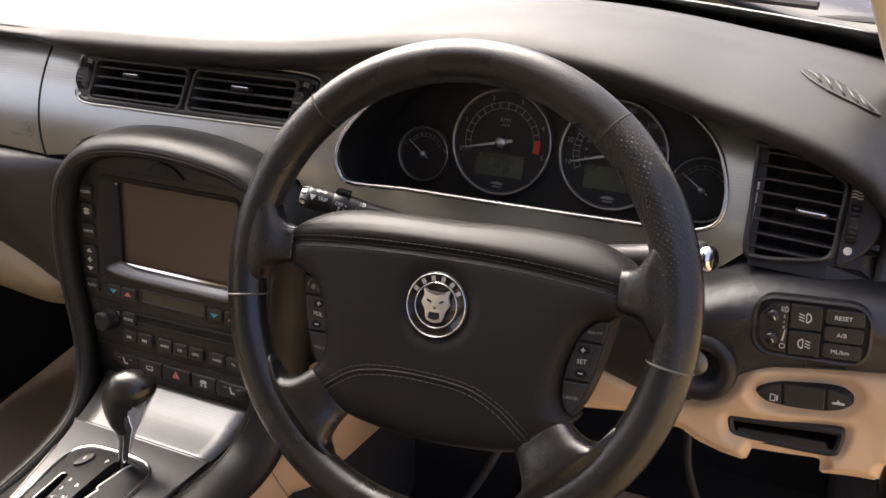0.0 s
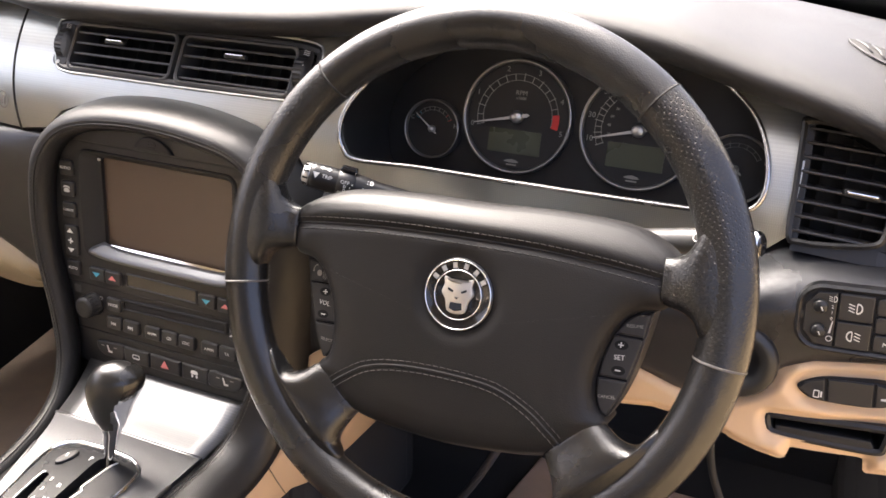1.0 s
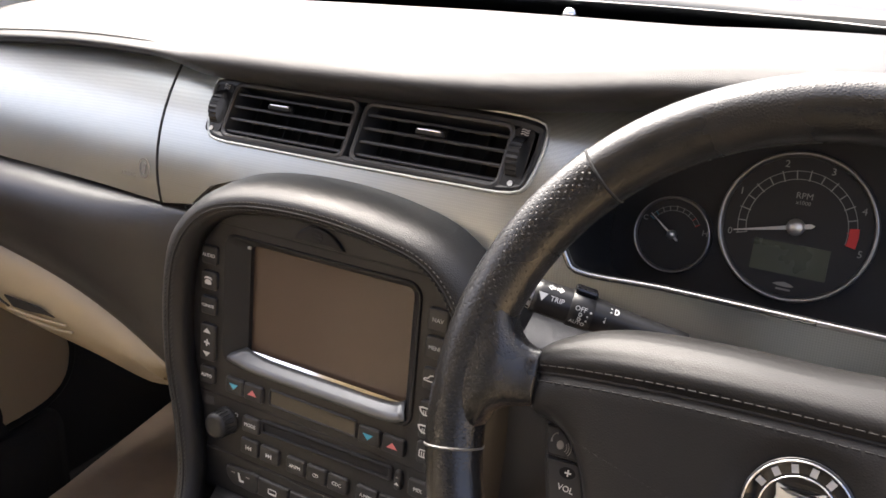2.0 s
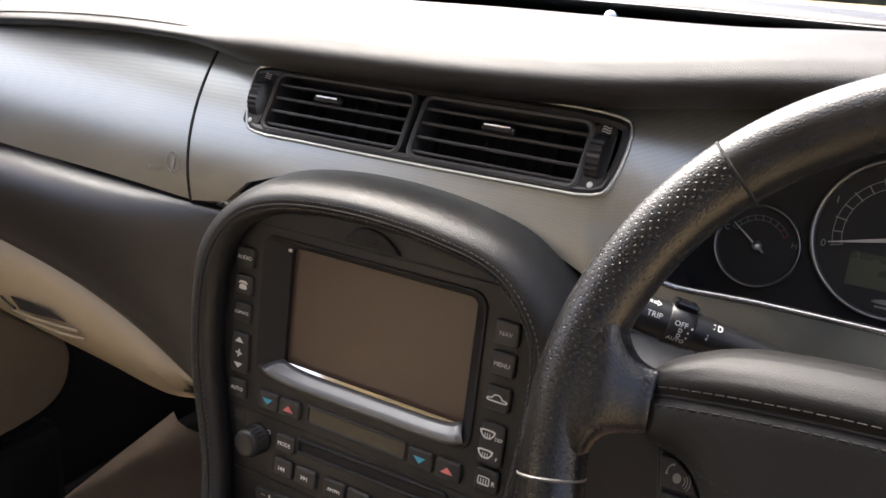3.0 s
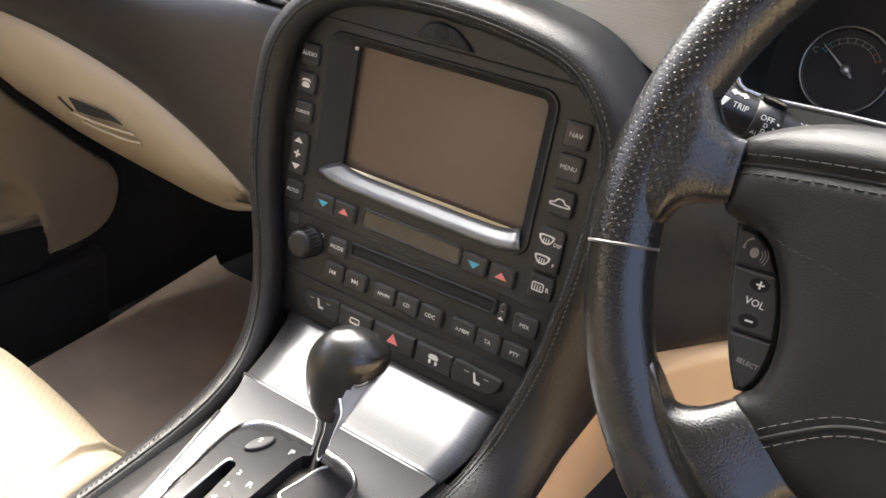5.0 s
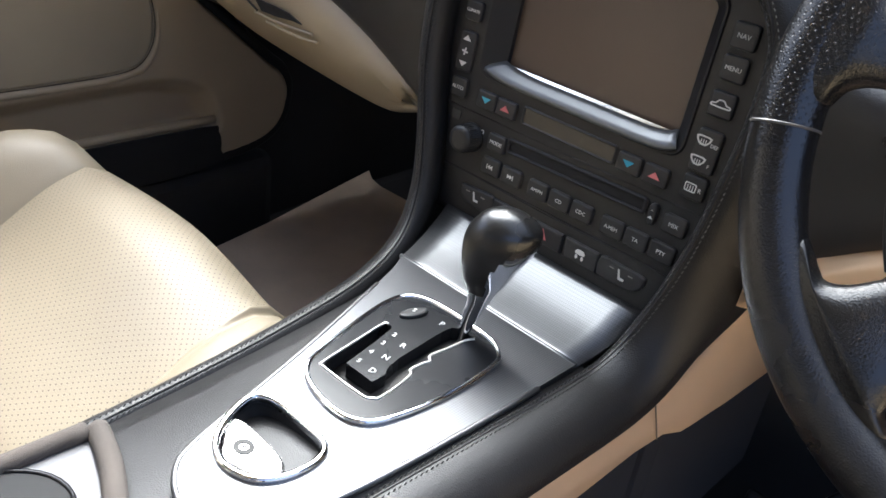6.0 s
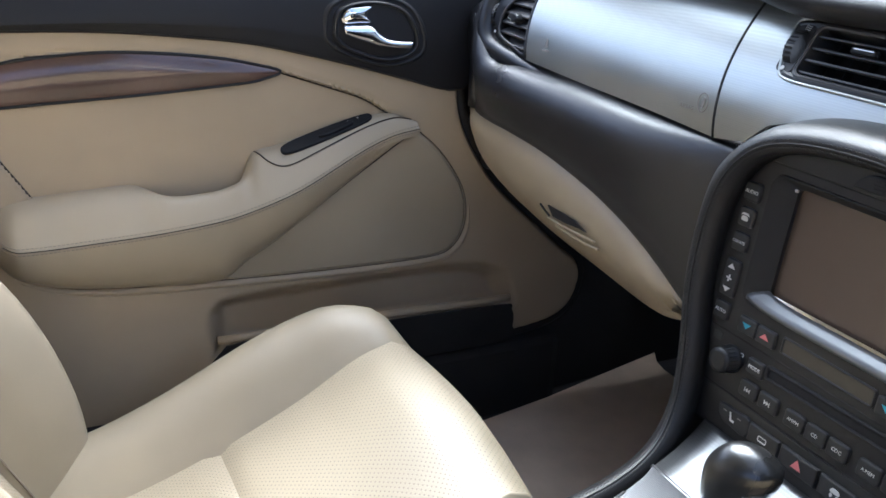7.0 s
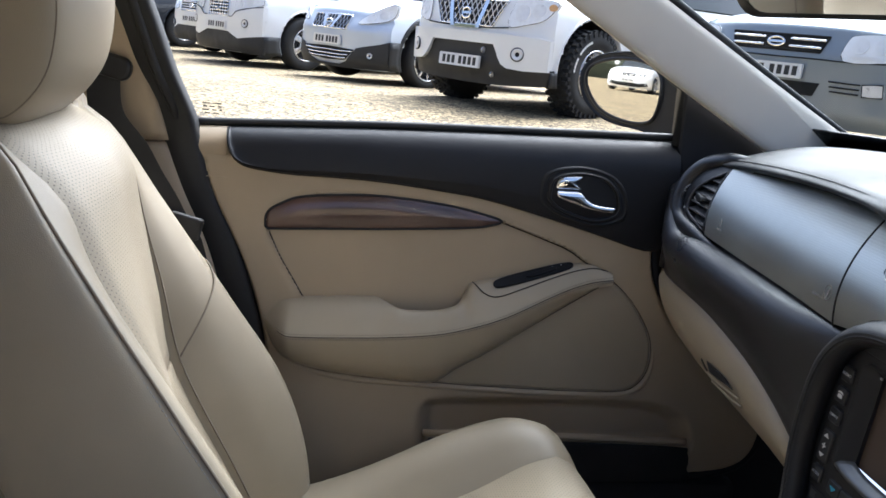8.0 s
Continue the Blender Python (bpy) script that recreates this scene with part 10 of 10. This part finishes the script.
PICKUP = dict(half=0.885, tyre=0.395, clear=0.30, bonnet=1.10, fender=0.97, edge=1.04, nose=0.80, length=5.0, roof=1.78, base=3.2, arch=0.505, rim=0.60, spokes=6, wide=0.27, tread=True, flank=(0.27, 0.405), bump_top=0.74, lean=0.05,
    grille=[(-0.46, 0.985), (0.46, 0.985), (0.34, 0.758), (-0.34, 0.758)], bars="mesh", emblem=(0.125, 0.115, 0.862),
    struts=[("grille_strut", [(0.258, 0.990), (0.212, 0.990), (0.140, 0.735), (0.185, 0.735)], 0.034, chrome, "chrome grille strut"), ("grille_strut", [(0.0, 0.758), (0.0, 0.730), (0.190, 0.730), (0.185, 0.758)], 0.032, chrome, "")],
    panels=[("valance", both([(0.0, 0.66), (0.50, 0.64), (0.82, 0.45), (0.882, 0.42), (0.878, 0.275), (0.46, 0.245), (0.0, 0.235)]), 0.012, dark_trim, "dark lower valance"), ("bumper", both([(0.0, 0.708), (0.52, 0.702), (0.81, 0.692), (0.883, 0.675), (0.881, 0.405), (0.72, 0.398), (0.56, 0.408), (0.50, 0.440), (0.455, 0.500), (0.42, 0.590), (0.395, 0.605), (0.0, 0.605)]), 0.045, None, "painted bumper round a dark opening")],
    lamp=[(0.515, 0.775), (0.545, 0.995), (0.61, 1.015), (0.855, 1.015), (0.855, 0.935), (0.805, 0.845), (0.70, 0.800)], optics=[(0.63, 0.895, 0.13, 0.15, lamp_inner), (0.76, 0.925, 0.10, 0.12, lamp_inner), (0.845, 0.960, 0.05, 0.06, amber_lens)], fog=(0.66, 0.537, 0.052), fog_out=0.052, plate=(0.432, 0.060), tow=((-0.27, 0.545, 0.03), (-0.37, 0.335, 0.03)), lines=[("shut_line", [(0.0, 0.742), (0.30, 0.746), (0.52, 0.760)], 0.006, 0.012, arch_dark)])
CROSS_ = dict(curve=(0.26, 4.2), half=0.865, tyre=0.345, clear=0.19, bonnet=1.00, fender=0.86, edge=0.86, nose=0.87, length=4.4, roof=1.60, base=2.63, arch=0.455, rim=0.72, spokes=10, thin=0.55, flare=0.035, flank=(0.20, 0.535), bump_top=0.62, lean=0.10,
    grille=[(-0.36, 0.800), (0.36, 0.800), (0.33, 0.640), (-0.33, 0.640)], bars="mesh", emblem=(0.115, 0.105, 0.705),
    struts=[("grille_strut", [(0.17, 0.802), (0.12, 0.802), (0.045, 0.650), (0.085, 0.640)], 0.028, chrome, "chrome grille strut")],
    panels=[("lower_bumper", both([(0.0, 0.222), (0.22, 0.225), (0.355, 0.268), (0.52, 0.432), (0.78, 0.497), (0.862, 0.536), (0.855, 0.205), (0.32, 0.188), (0.0, 0.185)]), 0.014, dark_trim, "dark lower bumper sweeping up to the arch"), ("intake", both([(0.0, 0.425), (0.48, 0.412), (0.34, 0.282), (0.0, 0.262)]), 0.010, arch_dark, "dark lower intake")],
    lamp=[(0.50, 0.718), (0.575, 0.816), (0.69, 0.885), (0.83, 0.962), (0.860, 0.930), (0.825, 0.790), (0.70, 0.735)], optics=[(0.64, 0.785, 0.10, 0.09, lamp_inner), (0.76, 0.83, 0.09, 0.09, lamp_inner)], fog=(0.70, 0.360, 0.034), fog_out=0.022, plate=(0.505, 0.030),
    lines=[("intake_bar", [(0.0, 0.385), (0.25, 0.382), (0.46, 0.388)], 0.008, 0.018, chrome), ("intake_bar", [(0.0, 0.340), (0.22, 0.338), (0.40, 0.345)], 0.008, 0.018, chrome), ("intake_bar", [(0.0, 0.300), (0.20, 0.298), (0.36, 0.305)], 0.008, 0.018, chrome)])
BOXY = dict(curve=(0.20, 6.0), half=0.905, tyre=0.385, clear=0.21, bonnet=1.06, fender=0.98, edge=1.02, nose=0.91, length=4.6, roof=1.75, base=2.66, arch=0.46, rim=0.62, spokes=6, flank=(0.20, 0.464), bump_top=0.74, lean=0.03,
    grille=[(-0.28, 0.925), (0.28, 0.925), (0.27, 0.705), (-0.27, 0.705)], bars="bars", rows=5, posts=8, emblem=(0.07, 0.045, 0.80),
    panels=[("bumper", both([(0.0, 0.690), (0.40, 0.700), (0.52, 0.775), (0.903, 0.860), (0.903, 0.460), (0.55, 0.405), (0.30, 0.490), (0.0, 0.495)]), 0.030, None, "painted bumper"), ("lower_bumper", both([(0.0, 0.50), (0.30, 0.495), (0.55, 0.410), (0.903, 0.465), (0.90, 0.200), (0.55, 0.215), (0.0, 0.215)]), 0.020, dark_trim, "dark lower bumper")],
    lamp=[(0.46, 0.79), (0.48, 0.96), (0.84, 0.985), (0.89, 0.93), (0.86, 0.87), (0.60, 0.80)], optics=[(0.57, 0.875, 0.12, 0.12, lamp_inner), (0.73, 0.905, 0.11, 0.11, lamp_inner)], fog=(0.69, 0.620, 0.048), fog_out=0.038, fog_turn=0.25, plate=(0.575, 0.045), lines=[("shut_line", [(0.30, 0.700), (0.40, 0.706), (0.52, 0.782), (0.90, 0.862)], 0.006, 0.030, arch_dark)])
FAMILY = dict(half=0.92, tyre=0.36, clear=0.22, bonnet=1.04, fender=0.93, edge=0.95, nose=0.90, length=4.6, roof=1.70, base=2.7, arch=0.44, rim=0.64, spokes=5, bump_top=0.68, lean=0.08,
    grille=[(-0.42, 0.880), (0.42, 0.880), (0.34, 0.720), (-0.34, 0.720)], bars="bars", rows=4, emblem=(0.12, 0.08, 0.80),
    panels=[("lower_bumper", both([(0.0, 0.47), (0.45, 0.47), (0.62, 0.40), (0.90, 0.43), (0.90, 0.23), (0.50, 0.22), (0.0, 0.22)]), 0.016, dark_trim, "dark lower bumper")],
    lamp=[(0.50, 0.735), (0.52, 0.850), (0.84, 0.930), (0.90, 0.880), (0.82, 0.770)], optics=[(0.62, 0.81, 0.11, 0.10, lamp_inner), (0.76, 0.85, 0.09, 0.09, lamp_inner)], fog=(0.66, 0.50, 0.045), plate=(0.585, 0.030))
SUV = dict(curve=(0.24, 4.5), cx=0.12, half=0.98, tyre=0.37, clear=0.23, bonnet=1.08, fender=0.97, edge=0.985, nose=0.94, length=4.6, roof=1.75, base=2.7, arch=0.46, rim=0.62, spokes=5, bump_top=0.74, lean=0.07,
    grille=[(-0.40, 0.905), (0.40, 0.905), (0.36, 0.790), (-0.36, 0.790)], bars="bars", rows=2, split=0.10, bar_r=0.011, emblem=(0.15, 0.082, 0.848), rimmed=arch_dark,
    panels=[("intake", both([(0.0, 0.56), (0.40, 0.56), (0.36, 0.46), (0.0, 0.455)]), 0.008, arch_dark, "dark lower intake")],
    lamp=[(0.545, 0.742), (0.545, 0.900), (0.62, 0.938), (0.79, 0.950), (0.95, 0.935), (1.03, 0.870), (1.00, 0.790), (0.84, 0.752)], optics=[(0.64, 0.860, 0.12, 0.12, lamp_inner), (0.80, 0.870, 0.13, 0.12, lamp_inner), (0.93, 0.870, 0.08, 0.09, amber_lens), (0.70, 0.772, 0.22, 0.030, lamp_inner)], fog=(0.78, 0.545, 0.05), fog_box=[(0.715, 0.582), (0.850, 0.594), (0.860, 0.500), (0.725, 0.496)], plate=(0.635, 0.035),
    lines=[("fog_slat", [(0.47, 0.582), (0.58, 0.580), (0.70, 0.578)], 0.006, 0.014, arch_dark), ("fog_slat", [(0.48, 0.545), (0.58, 0.543), (0.70, 0.542)], 0.006, 0.014, arch_dark), ("fog_slat", [(0.49, 0.510), (0.58, 0.508), (0.70, 0.506)], 0.006, 0.014, arch_dark), ("shut_line", [(0.0, 0.735), (0.35, 0.738), (0.545, 0.735), (0.84, 0.745), (0.92, 0.76)], 0.005, 0.006, arch_dark)])
SALOON = dict(curve=(0.30, 3.6), half=0.90, tyre=0.32, clear=0.16, bonnet=0.92, fender=0.80, edge=0.80, nose=0.80, length=4.6, roof=1.43, base=2.8, arch=0.38, rim=0.68, spokes=5, bump_top=0.55, lean=0.10,
    grille=[(-0.30, 0.735), (0.30, 0.735), (0.26, 0.600), (-0.26, 0.600)], bars="bars", rows=1, split=0.02, emblem=(0.06, 0.06, 0.78),
    panels=[("intake", both([(0.0, 0.36), (0.42, 0.36), (0.75, 0.40), (0.80, 0.28), (0.46, 0.22), (0.0, 0.21)]), 0.010, arch_dark, "dark lower intake")],
    lamp=[(0.36, 0.63), (0.38, 0.725), (0.70, 0.755), (0.84, 0.72), (0.72, 0.64)], optics=[(0.48, 0.68, 0.08, 0.08, arch_dark), (0.62, 0.69, 0.08, 0.08, arch_dark)], fog=(0.70, 0.34, 0.03), plate=(0.46, 0.030))
parked_car("parked_pickup", from_wheel(-7.47, 2.46, 0.885), HEAD, "pale silver pickup with chunky tyres on gravel", silver_white, PICKUP)
parked_car("parked_crossover", from_wheel(-10.216, 1.212, 0.865), HEAD, "light silver crossover with dark lower bumper", light_silver, CROSS_)
parked_car("parked_offroader", from_wheel(-12.66, -0.35, 0.905), HEAD, "pale silver boxy off-roader on gravel", silver_white, BOXY)
parked_car("parked_family_car", from_wheel(-15.1, -1.14, 0.92), HEAD, "white family car with dark grille", white_paint, FAMILY)
parked_car("parked_dark_car", from_wheel(-17.3, -2.85, 0.92), HEAD, "black car at the end of the row", black_paint, FAMILY)
parked_car("parked_suv", from_wheel(-5.82, 4.95, 0.98), HEAD, "slate grey off-roader with large headlamps", grey_paint, SUV)
parked_car("parked_saloon", on_ground(-5.9, -33.7), 8.0, "white saloon car facing along the yard", white_paint, SALOON)
